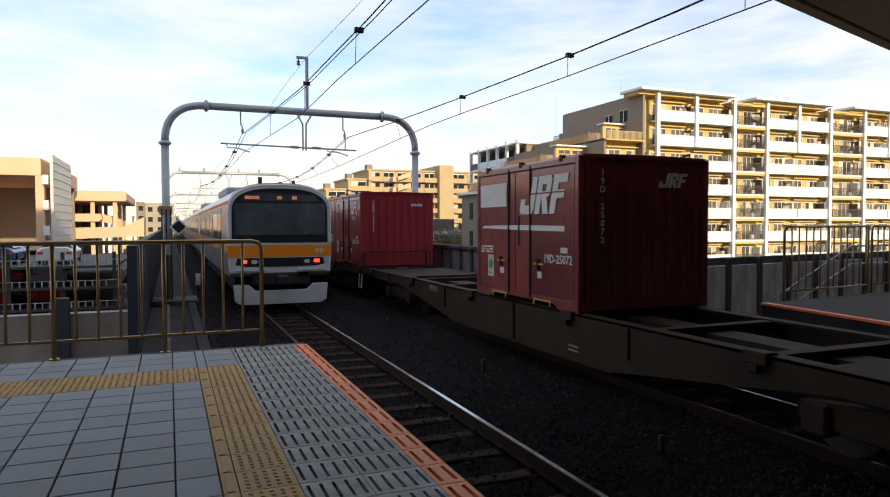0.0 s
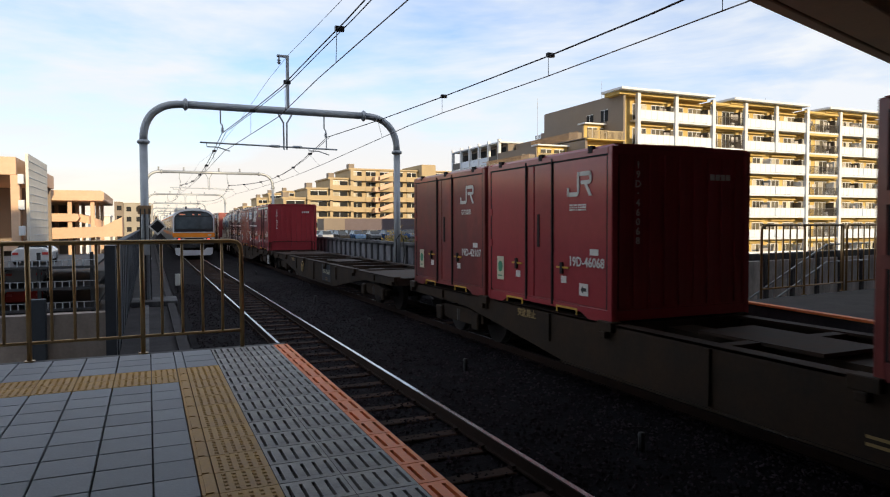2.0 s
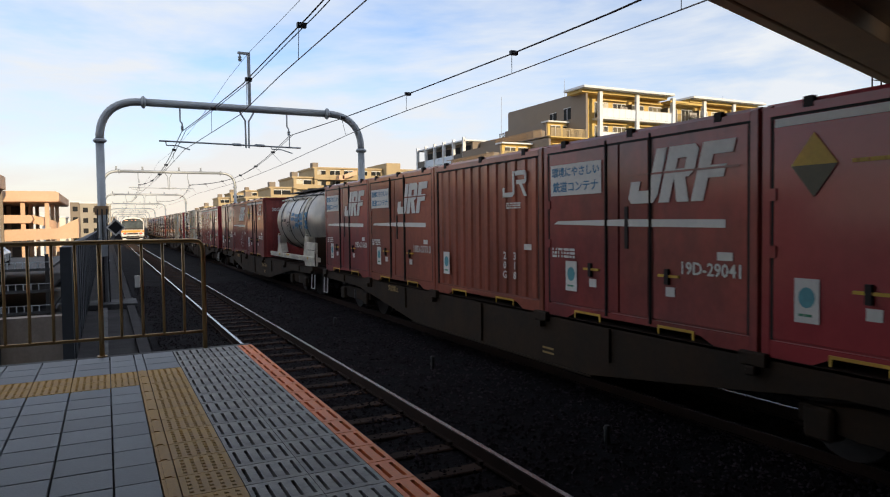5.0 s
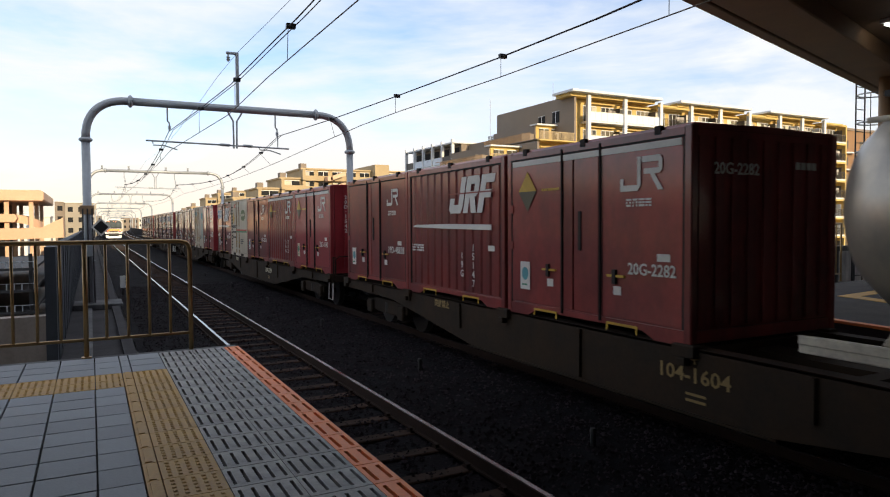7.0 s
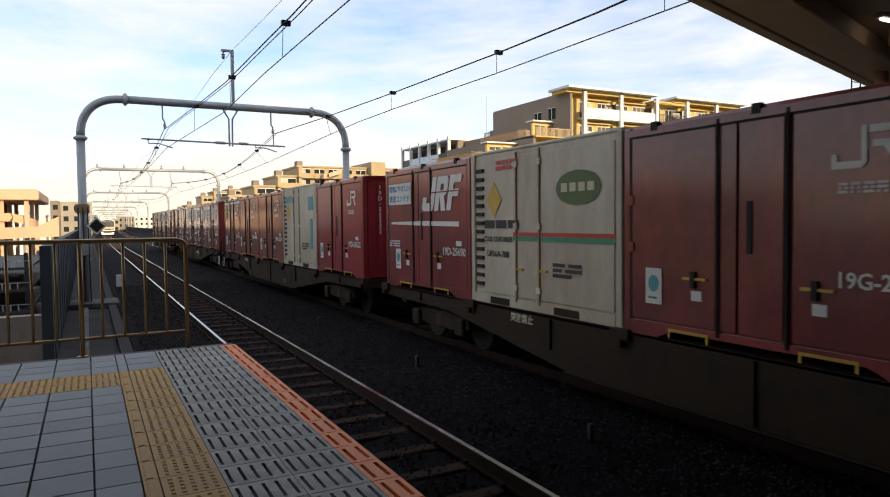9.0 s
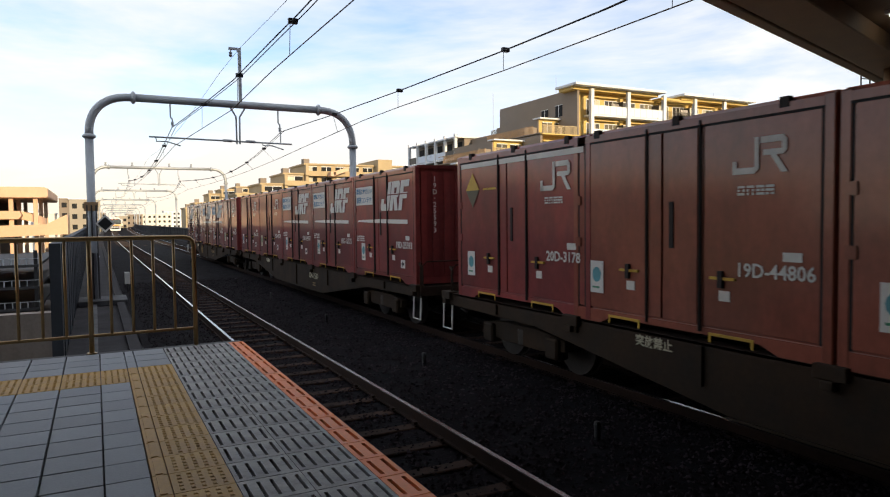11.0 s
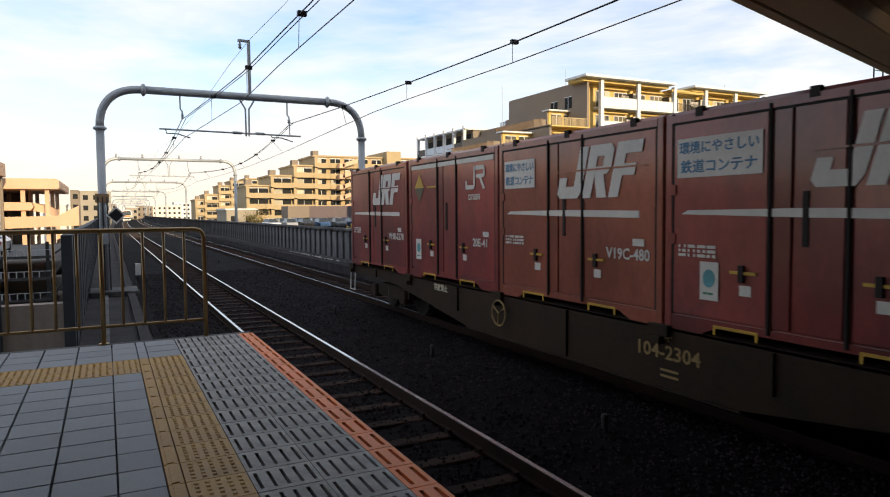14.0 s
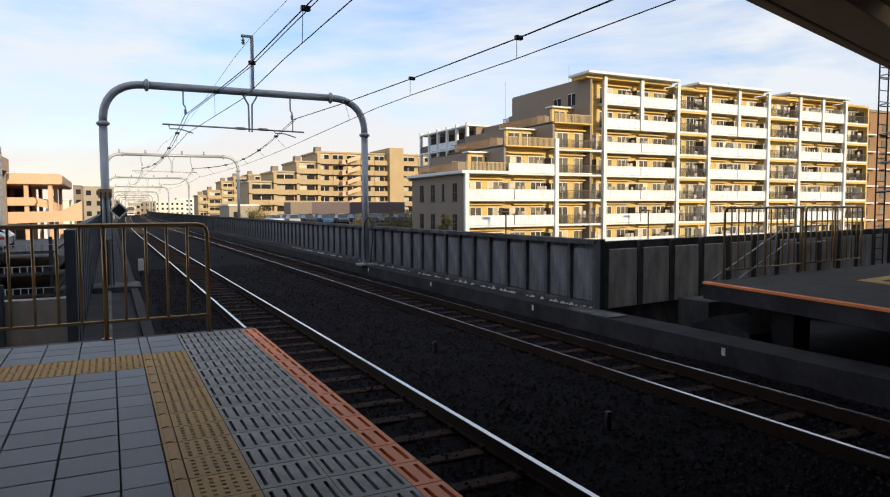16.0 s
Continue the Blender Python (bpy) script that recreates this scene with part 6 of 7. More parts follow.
        for s in (-1, 1):
            part("tail_lamp", Shape().prism([(s * 1.02 - 0.08, 1.32), (s * 1.02 + 0.08, 1.32), (s * 1.02 + 0.08, 1.42), (s * 1.02 - 0.08, 1.42)], -0.02, -0.01, "y"), M["lamp_red"], t, "lit red tail lamp")
            part("head_lamp", Shape().prism([(s * 0.74 + 0.09 * math.cos(a), 1.36 + 0.06 * math.sin(a)) for a in (2 * math.pi * i / 10 for i in range(10))], -0.02, -0.01, "y"), M["white_ins"], t)
        part("coupler", Shape().box(-0.14, 0.14, -0.5, 0.1, 0.72, 0.98).box(-0.8, 0.8, -0.02, 0.4, 0.7, 1.05), M["dark_steel"], t, bevel=0.03)
        part("step_plate", Shape().box(-1.25, -0.45, -0.15, 0.05, 1.08, 1.13).box(0.45, 1.25, -0.15, 0.05, 1.08, 1.13), M["galv"], t)
        part("skirt", Shape().prism([(-1.32, 0.72), (-1.28, 0.25), (-1.1, 0.16), (1.1, 0.16), (1.28, 0.25), (1.32, 0.72), (0.9, 0.72), (0.72, 0.55), (-0.72, 0.55), (-0.9, 0.72)], -0.1, 0.0, "y"), M["car_white"], t, "white snow-plough skirt", bevel=0.01)
        part("aerial", Shape().tube([(-0.5, 0.5, 3.5), (-0.5, 0.5, 3.78)], 0.06, 8), M["dark_steel"], t)
        part("horn", Shape().tube([(0.45, 0.5, 3.5), (0.45, 0.5, 3.7)], 0.05, 8), M["dark_steel"], t)
    return t


CARS = [train_car(True, "cars of the commuter train"), train_car(False, "cars of the commuter train")]
CARS += [copy_thing(CARS[1], Matrix()) for _ in range(5)]


def tail(t):
    """The commuter train's last car end, running away at a steady speed."""
    return 13.3 + 16.7 * t


def on_curve(y, x0):
    return pose(x0 + bend(y) + min(0.28, 0.006 * max(0.0, y - 20)), y, RAIL_Z, 0, 0, -math.degrees(2 * 9e-5 * max(0, y - 60)))


# ---------------------------------------------------------------- buildings
def bay(t, x0, x1, y, z, solid, rnd, depth=1.6, kind="white"):
    """One flat's balcony: slab, parapet or railing, partition, glazing, curtain, laundry; y: the balcony's front, z: its floor."""
    w = x1 - x0
    part("balcony_slab", Shape().box(x0, x1, y + 0.02, y + depth, z - 0.22, z), M["frame_white"], t)
    if solid:
        b = part("balcony_parapet", Shape().box(x0 + 0.05, x1 - 0.05, y, y + 0.06, z + 0.02, z + 1.08), M["balustrade"], t, "white panelled balcony parapet")
        n = max(2, round(w / 0.95))
        s = Shape()
        for i in range(1, n):
            s.box(x0 + w * i / n - 0.025, x0 + w * i / n + 0.025, y - 0.012, y + 0.0, z + 0.03, z + 1.07)
        part("panel_joint", s.box(x0 + 0.05, x1 - 0.05, y - 0.03, y + 0.08, z + 1.08, z + 1.13), M["pale_wall"], b)
    else:
        s = Shape().box(x0 + 0.05, x1 - 0.05, y, y + 0.05, z + 1.04, z + 1.10).box(x0 + 0.05, x1 - 0.05, y, y + 0.05, z + 0.06, z + 0.12)
        n = int(w / 0.16)
        for i in range(n + 1):
            a = x0 + 0.06 + (w - 0.14) * i / n
            s.box(a, a + 0.035, y + 0.005, y + 0.045, z + 0.12, z + 1.04)
        part("balcony_railing", s, M["rail_grey"], t, "dark barred balcony railing")
    n = 2 if w > 4 else 1
    for i in range(n):
        a, b = x0 + w * (i + 0.12) / n, x0 + w * (i + 0.12) / n + min(w / n * 0.72, 3.2)
        win = part("window", Shape().box(a, b, y + depth - 0.03, y + depth + 0.02, z + 0.08, z + 2.05), M["window"], t)
        s = Shape()
        for k in range(4):
            c = a + (b - a) * k / 3
            s.box(c - 0.035, c + 0.035, y + depth - 0.06, y + depth - 0.031, z + 0.08, z + 2.05)
        part("window_frame", s.box(a, b, y + depth - 0.06, y + depth - 0.031, z + 2.0, z + 2.09), M["frame_white"], win)
        if rnd.random() < 0.6:
            c = a + (b - a) * rnd.choice((0.02, 0.35, 0.68))
            part("curtain", Shape().box(c, c + (b - a) * 0.3, y + depth - 0.038, y + depth - 0.034, z + 0.12, z + 1.98), M["curtain"], win)
        if rnd.random() < 0.5:
            for k in range(rnd.randint(2, 4)):
                c = a + 0.1 + (b - a - 0.6) * rnd.random()
                part("laundry", Shape().box(c, c + rnd.uniform(0.25, 0.6), y + 0.5 + 0.03 * k, y + 0.52 + 0.03 * k, z + rnd.uniform(0.7, 1.0), z + 1.55), M["cloth"], t, "cloth hung out on the balcony")
    part("awning_box", Shape().box(x0 + w * 0.1, x1 - w * 0.12, y + depth - 0.55, y + depth - 0.05, z + 2.28, z + 2.42), M["facade"], t)
    part("partition", Shape().box(x1 - 0.55, x1 - 0.49, y + 0.35, y + depth - 0.02, z + 0.02, z + 1.9), M["rail_grey"] if rnd.random() < .5 else M["frame_white"], t)
    part("air_unit", Shape().box(x1 - 0.45 - 0.75, x1 - 0.6, y + depth - 0.42, y + depth - 0.08, z + 0.03, z + 0.62), M["frame_white"], t, bevel=0.02)


def apartments():
    rnd = random.Random(11)
    t = thing("apartment_building", "eight-storey buff apartment building with white balconies and stepped terraces", "building")
    FY, D = 59.0, 1.6
    t.matrix_basis = pose(0, 0, 0.5)
    floors = [13.54 - 2.93 * k for k in range(8)]            # balcony floors from the top storey down
    base = -10.0
    wy = FY + D
    part("wall", Shape().box(52.5, 106.4, wy, 77.0, base, 16.3), M["facade"], t, "buff tiled wall")
    part("gable_wall", Shape().box(52.2, 52.499, FY + 0.35, 77.0, base, 16.45), M["gable"], t, "taupe tiled gable wall, its shade put into the colour")
    part("end_wall", Shape().box(106.401, 106.7, FY + 0.2, 77.0, base, 16.2), M["facade"], t)
    part("roof", Shape().box(52.3, 106.4, wy + 1.2, 77.0, 16.3, 16.6), M["gable"], t)
    bays = [(54.2, 60.0, 1), (60.0, 66.1, 1), (66.1, 71.7, 0), (71.7, 77.4, 1), (77.4, 83.3, 1), (83.3, 90.0, 0), (90.0, 95.2, 1), (95.2, 100.5, 1), (100.5, 106.2, 0)]
    for i, z in enumerate(floors):
        for x0, x1, solid in bays:
            bay(t, x0, x1, FY, z, bool(solid), rnd)
            if not solid:
                part("wall_strip", Shape().box(x0, x1, FY + 0.03, FY + D, z + 2.42, z + 2.70), M["facade"], t)
    for x in (54.1, 66.1, 71.7, 83.3, 90.0, 100.5):
        part("pillar", Shape().box(x - 0.24, x + 0.24, FY - 0.25, FY + 0.25, base, 16.6), M["frame_white"], t, "white frame pillar", bevel=0.02)
    for x in (60.0, 77.4, 95.2):
        part("pillar", Shape().box(x - 0.25, x + 0.25, FY - 0.2, FY + 0.2, 10.4, 16.6), M["frame_white"], t, "white frame pillar", bevel=0.02)
    for x0, x1 in ((51.0, 65.6), (68.9, 82.8), (86.8, 100.4)):
        part("roof_slab", Shape().box(x0, x1, FY - 0.9, FY + 3.2, 16.72, 17.02), M["frame_white"], t, "white projecting roof slab", bevel=0.03)
        part("roof_fascia", Shape().box(x0 + 0.4, x1 - 0.4, FY + 0.1, FY + 3.0, 16.35, 16.72), M["facade"], t)
    for x0, x1 in ((65.6, 68.9), (82.8, 86.8), (100.4, 105.2)):
        part("roof_slab", Shape().box(x0, x1, FY - 0.1, FY + 3.0, 16.05, 16.32), M["facade"], t, bevel=0.03)
    # stepped terraces towards the tracks
    for x0, top in ((34.9, 4.78), (40.0, 7.75), (46.7, 10.70)):
        part("wall", Shape().box(x0 + 0.3, 52.19, wy, 73.6, base if x0 < 36 else top - 2.95, top - 0.01), M["facade"], t)
        part("gable_wall", Shape().box(x0, x0 + 0.299, FY + 0.35, 73.6, base if x0 < 36 else top - 2.95, top + 0.25), M["gable"], t, "taupe tiled side wall, its shade put into the colour")
        part("terrace_floor", Shape().box(x0, 52.19, FY - 0.1, 73.6, top, top + 0.14), M["frame_white"] if x0 < 36 else M["facade"], t)
        rail = Shape().box(x0 + 0.1, x0 + 0.16, FY + 2.0, 73.0, top + 1.15, top + 1.22)
        for i in range(60):
            rail.box(x0 + 0.1, x0 + 0.15, FY + 2.0 + i * 0.18, FY + 2.05 + i * 0.18, top + 0.14, top + 1.15)
        part("terrace_railing", rail, M["handrail"], t, "brown terrace railing")
        block = Shape()
        for a, b, h in ((0.6, 2.8, 1.3), (3.6, 5.4, 1.05)):
            block.box(x0 + a, x0 + b, 63.5, 66.5, top + 0.14, top + 0.14 + h)
        part("planter_wall", block, M["gable"], t)
        x1 = {4.78: 40.3, 7.75: 47.0, 10.70: 52.19}[top]
        part("terrace_room", Shape().box(x0 + 2.6, x1 + 0.5, FY + 4.2, 73.0, top + 0.15, top + 2.45), M["facade"], t, "buff terrace room")
        part("terrace_room_side", Shape().box(x0 + 2.45, x0 + 2.599, FY + 4.3, 73.0, top + 0.15, top + 2.5), M["gable"], t, "side of the terrace room, taupe darkened for shade")
        part("terrace_eave", Shape().box(x0 + 2.3, x1 + 0.5, FY + 3.6, FY + 5.2, top + 2.45, top + 2.62), M["frame_white"], t)
        for i in range(2):
            a = x0 + 3.0 + i * 1.9
            gw = part("terrace_window", Shape().box(a, a + 1.5, FY + 4.15, FY + 4.199, top + 0.2, top + 2.1), M["window"], t)
            part("window_frame", Shape().box(a + 0.72, a + 0.78, FY + 4.1, FY + 4.149, top + 0.2, top + 2.1).box(a, a + 1.5, FY + 4.1, FY + 4.149, top + 2.05, top + 2.14), M["frame_white"], gw)
        fence = Shape().box(x0 + 0.1, x1 - 0.1, FY + 0.02, FY + 0.08, top + 1.08, top + 1.14)
        for i in range(int((x1 - x0 - 0.3) / 0.17)):
            fence.box(x0 + 0.12 + 0.17 * i, x0 + 0.20 + 0.17 * i, FY + 0.02, FY + 0.06, top + 0.15, top + 1.08)
        tagged(part("terrace_fence", fence, M["tan"], t, "tan slatted terrace fence"), kind="stuff")
    for z, x0 in ((-7.01, 35.2), (-4.08, 35.2), (-1.15, 35.2), (1.78, 35.2), (4.78, 40.4), (7.75, 47.0)):
        xs_ = [x for x in (x0, 41.2, 47.0, 53.7) if x >= x0 - 0.01]
        if xs_[0] != x0:
            xs_ = [x0] + xs_
        if len(xs_) > 2 and xs_[1] - xs_[0] < 1.5:
            xs_.pop(1)
        for a, b in zip(xs_, xs_[1:]):
            bay(t, a, b, FY, z, not (a > 46 and z > -3), rnd)
    for x, top in ((35.0, 4.9), (47.0, 8.9)):
        part("pillar", Shape().box(x - 0.25, x + 0.25, FY - 0.2, FY + 0.25, base, top), M["frame_white"], t, "white frame pillar", bevel=0.02)
    part("eave", Shape().box(34.3, 40.2, FY - 0.3, 74.0, 4.60, 4.95), M["frame_white"], t, "white projecting eaves", bevel=0.04)
    # gable windows
    for y in (61.6, 64.6, 67.4, 70.6):
        for z in (-4.6, -1.9, 1.6):
            w = 0.55 if y == 64.6 else 1.0
            g = part("gable_window", Shape().box(34.86, 34.90, y - w / 2, y + w / 2, z, z + 2.0), M["dark_pane"], t)
            part("window_frame", Shape().box(34.84, 34.86, y - 0.03, y + 0.03, z, z + 2.0).box(34.84, 34.86, y - w / 2, y + w / 2, z + 0.95, z + 1.02).box(34.82, 34.88, y - w / 2 - 0.06, y + w / 2 + 0.06, z - 0.1, z), M["rail_grey"], g)
    for y, z in ((63.0, 13.6), (66.0, 13.4), (62.5, 10.8)):
        g = part("gable_window", Shape().box(52.15, 52.2, y - 0.7, y + 0.7, z, z + 1.4), M["dark_pane"], t)
        part("window_frame", Shape().box(52.12, 52.15, y - 0.75, y + 0.75, z + 1.4, z + 1.46).box(52.12, 52.15, y - 0.03, y + 0.03, z, z + 1.4), M["frame_white"], g)
    bal = Shape().box(50.4, 52.19, 68.0, 76.6, 12.1, 12.3).box(50.4, 50.46, 68, 76.6, 13.3, 13.36)
    for i in range(48):
        bal.box(50.4, 50.44, 68 + i * 0.18, 68.05 + i * 0.18, 12.3, 13.3)
    part("gable_balcony", bal, M["rail_grey"], t, "dark railed balcony on the gable")
    part("setback_block", Shape().box(47.5, 52.19, 66.5, 77.0, 7.7, 12.1), M["gable"], t)
    for x, y, h in ((57, 70, 5), (48, 72, 4.5), (88, 70, 5.0), (89.4, 70, 3.4)):
        part("aerial", Shape().tube([(x, y, 16.2 if x > 52 else 10.6), (x, y, 15.4 + h if x > 52 else 13.2 + h)], 0.028, 5), M["galv"], t)
    # white-framed wing behind
    w = thing("apartment_wing", "grey apartment wing with white frames and glass balconies", "building")
    part("wall", Shape().box(46.4, 57.0, 77.2, 93.0, base, 12.7), M["gable"], w)
    part("roof", Shape().box(45.0, 57.0, 77.0, 93.2, 12.75, 12.95), M["frame_white"], w)
    for k, z in enumerate((10.0, 7.1, 4.2, 1.3)):
        for i in range(5):
            y0 = 77.4 + i * 3.12
            part("balcony_slab", Shape().box(45.0, 46.4, y0, y0 + 3.12, z - 0.2, z), M["frame_white"], w)
            part("balcony_parapet", Shape().box(45.0, 45.05, y0 + 0.2, y0 + 2.95, z + 0.05, z + 1.05), M["balustrade"] if (i + k) % 4 else M["rail_grey"], w)
            part("window", Shape().box(46.36, 46.39, y0 + 0.35, y0 + 2.85, z + 0.1, z + 2.3), M["dark_pane"], w)
    for i in range(6):
        part("pillar", Shape().box(44.9, 45.3, 77.25 + i * 3.12, 77.6 + i * 3.12, base, 13.3), M["frame_white"], w, "white frame pillar")
    # neighbour at the far right
    n = thing("apartment_block", "tall orange-brown tiled apartment block in low sun", "building")
    part("wall", Shape().box(110, 132, 66, 86, base, 17.5), M["brick"], n)
    part("roof", Shape().box(109.8, 132.2, 65.8, 86.2, 17.5, 17.9), M["gable"], n)
    for k in range(8):
        for i in range(4):
            part("window", Shape().box(111.2 + i * 5.2, 113.0 + i * 5.2, 65.95, 66.02, 14.3 - 2.93 * k, 15.7 - 2.93 * k), M["window"], n)
            part("balcony_slab", Shape().box(110.8 + i * 5.2, 114.2 + i * 5.2, 65.0, 66.0, 13.4 - 2.93 * k, 13.6 - 2.93 * k), M["frame_white"], n)


apartments()


def stepped_block(name, label, steps, y, depth, storey, base, rnd, bw=3.6):
    """A long terraced block facing the camera: steps of (x0, x1, top)."""
    t = thing(name, label, "building")
    for x0, x1, top in steps:
        part("wall", Shape().box(x0, x1, y + 1.3, y + depth, base, top), M["tan"], t)
        part("roof", Shape().box(x0 - 0.3, x1 + 0.2, y + 0.9, y + depth, top, top + 0.35), M["tan"], t)
        part("roof_hut", Shape().box(x0 + 0.3, x0 + 1.6, y + 3, y + 5, top + 0.35, top + 1.5), M["gable"], t)
        z = top - storey
        while z > base + 4:
            n = max(1, round((x1 - x0) / bw))
            for i in range(n):
                a, b = x0 + (x1 - x0) * i / n, x0 + (x1 - x0) * (i + 1) / n
                part("balcony", Shape().box(a + 0.05, b - 0.05, y, y + 1.3, z - 0.15, z).box(a + 0.05, b - 0.05, y, y + 0.08, z, z + 0.95), M["tan"], t)
                part("window", Shape().box(a + 0.5, b - 0.5, y + 1.26, y + 1.32, z + 0.1, z + 2.0), M["dark_pane"], t)
                part("window_frame", Shape().box((a + b) / 2 - 0.06, (a + b) / 2 + 0.06, y + 1.2, y + 1.259, z + 0.1, z + 2.0).box(a + 0.5, b - 0.5, y + 1.2, y + 1.259, z + 1.95, z + 2.1), M["frame_white"], t)
                if rnd.random() < 0.5:
                    part("curtain", Shape().box(a + 0.6, (a + b) / 2 - 0.1, y + 1.24, y + 1.259, z + 0.15, z + 1.9), M["curtain"], t)
            part("pier", Shape().box(x0 - 0.15, x0 + 0.5, y - 0.05, y + 1.4, z - 0.2, z + storey), M["tan"], t)
            z -= storey
    return t


rb = random.Random(5)
t1 = stepped_block("terraced_apartments", "long stepped buff apartment block in low sun", [(26.6, 31.8, 7.0), (31.8, 36.8, 9.2), (36.8, 41.5, 11.5), (41.5, 58.0, 13.7), (61.5, 70.0, 13.7)], 140, 14, 2.35, -9.5, rb)
part("stair_tower", Shape().box(58.0, 61.5, 138.8, 152, -9.5, 15.2), M["tan"], t1, bevel=0.05)
for k in range(6):
    z = 11.2 - 2.35 * k
    part("stair_flight", Shape().add([(47.2, 138.0, z), (50.6, 138.0, z + 1.17), (50.6, 139.0, z + 1.17), (47.2, 139.0, z), (47.2, 138.0, z + 0.9), (50.6, 138.0, z + 2.07), (50.6, 139.0, z + 2.07), (47.2, 139.0, z + 0.9)],
                                     [(0, 1, 2, 3), (4, 5, 6, 7), (0, 1, 5, 4), (2, 3, 7, 6), (1, 2, 6, 5), (3, 0, 4, 7)]), M["salmon"], t1)
    part("stair_landing", Shape().box(46.4, 47.6, 138, 139.8, z - 0.1, z + 0.9), M["salmon"], t1)
stepped_block("terraced_apartments", "distant stepped apartment block with pale balconies", [(26.5, 29.5, 5.7), (29.5, 34, 7.4), (34, 38, 10.4), (38, 43, 12.0), (43, 56, 12.9)], 230, 14, 2.5, -9.5, rb, 4.5)
far_small = [(-8.6, -6.2, 7.9, 200, "gable"), (-6.2, 1.2, 7.6, 199, "town"), (-24, -13, 4.6, 190, "frame_white"), (-13, -8.8, 3.6, 180, "pale_wall"), (8, 13, 4.2, 330, "town"), (14, 22, 5.5, 380, "gable"), (24, 40, 6.2, 420, "pale_wall"), (-30, 2, 4.5, 420, "pale_wall"),
             (20, 25.5, 1.9, 125, "town"), (-70, -32, 7.5, 240, "gable"), (60, 110, 11, 300, "gable"), (120, 190, 13, 260, "pale_wall"), (-2, 6, 7.5, 460, "gable"), (40, 58, 8.5, 470, "frame_white")]
for x0, x1, top, y, m in far_small:
    t = thing("town_building", "plain distant town building with rows of windows", "building", "distant town buildings")
    part("wall", Shape().box(x0, x1, y, y + 12, -9.5, top), M[m], t)
    part("roof", Shape().box(x0 - 0.2, x1 + 0.2, y - 0.2, y + 12.2, top, top + 0.3), M["frame_white"], t)
    z = top - 2.4
    while z > -3:
        n = max(1, int((x1 - x0) / 2.4))
        for i in range(n):
            c = x0 + (x1 - x0) * (i + 0.5) / n
            part("window", Shape().box(c - 0.6, c + 0.6, y - 0.04, y + 0.02, z, z + 1.3), M["dark_pane"], t)
        z -= 2.8


# parking structure with ramps beside the line
def parking():
    t = thing("parking_structure", "salmon concrete multi-storey car park with curved ramps", "car park")
    y = 80.0
    t.matrix_basis = pose(0, 0, -0.28)
    part("upper_band", Shape().prism([(-40, 4.45), (-4.9, 4.45), (-4.75, 4.6), (-4.75, 5.45), (-5.1, 5.62), (-40, 5.62)], y, y + 22, "y"), M["salmon"], t, bevel=0.04)
    part("middle_band", Shape().prism([(-40, 2.1), (-7.6, 2.1), (-7.3, 2.5), (-7.5, 3.0), (-40, 3.1)], y + 0.2, y + 20, "y"), M["salmon"], t, bevel=0.04)
    arc = [(-7.5 + 2.3 * math.sin(a), y + 2 + 3 * (1 - math.cos(a))) for a in (math.pi / 2 * i / 8 for i in range(9))]
    ramp = Shape()
    for (xa, ya), (xb, yb), i in zip(arc, arc[1:], range(8)):
        za, zb = 2.1 - 0.12 * i, 2.1 - 0.12 * (i + 1)
        ramp.add([(xa, ya, za), (xb, yb, zb), (xb, yb, zb + 0.9), (xa, ya, za + 0.9), (xa, ya + 0.25, za), (xb, yb + 0.25, zb), (xb, yb + 0.25, zb + 0.9), (xa, ya + 0.25, za + 0.9)],
                 [(0, 1, 2, 3), (5, 4, 7, 6), (3, 2, 6, 7), (0, 4, 5, 1)])
    rm = bmesh.new()
    me_ = ramp.mesh("ramp_wall", M["salmon"])
    rm.from_mesh(me_)
    bmesh.ops.remove_doubles(rm, verts=rm.verts, dist=0.001)
    rm.to_mesh(me_)
    rm.free()
    part("ramp_wall", me_, M["salmon"], t)
    part("lower_ramp", Shape().add([(-40, y - 1, -0.9), (-2.9, y - 1, 0.4), (-2.9, y - 1, 2.6), (-5.0, y - 1, 1.5), (-40, y - 1, 0.9), (-40, y + 4, -0.9), (-2.9, y + 4, 0.4), (-2.9, y + 4, 2.6), (-5.0, y + 4, 1.5), (-40, y + 4, 0.9)],
                                   [(0, 1, 2, 3, 4), (9, 8, 7, 6, 5), (2, 3, 8, 7), (3, 4, 9, 8), (0, 5, 6, 1), (1, 6, 7, 2)]), M["salmon"], t)
    for x in (-6.0, -8.3, -11.5, -15, -19, -24):
        for yy in (y + 0.6, y + 9, y + 18):
            part("column", Shape().box(x - 0.22, x + 0.22, yy, yy + 0.45, -9.2, 4.5), M["salmon"], t, bevel=0.03)
    part("back_wall", Shape().box(-40, -9, y + 20.5, y + 21, -9.5, 4.5), M["gable"], t)
    for z in (-2.2, -4.6, -7.0):
        part("floor_slab", Shape().box(-40, -3.0, y - 20, y + 18, z - 0.3, z), M["concrete"], t)
    # taller part nearer the line
    n = thing("parking_building", "salmon parking building with pale screen wall and wall-hung units", "car park")
    # stretched unseen to x = -110 to reflect warmly in the container paint
    part("top_band", Shape().box(-110, -9.5, 55, 78, 5.3, 6.7), M["salmon"], n, bevel=0.04)
    part("pier", Shape().box(-9.9, -9.3, 55, 56, -9.5, 5.3), M["salmon"], n)
    part("back_wall", Shape().box(-110, -9.6, 76, 76.4, -9.5, 5.3), M["gable"], n)
    part("floor_slab", Shape().box(-110, -9.5, 55.5, 76, -0.6, -0.2), M["salmon"], n)
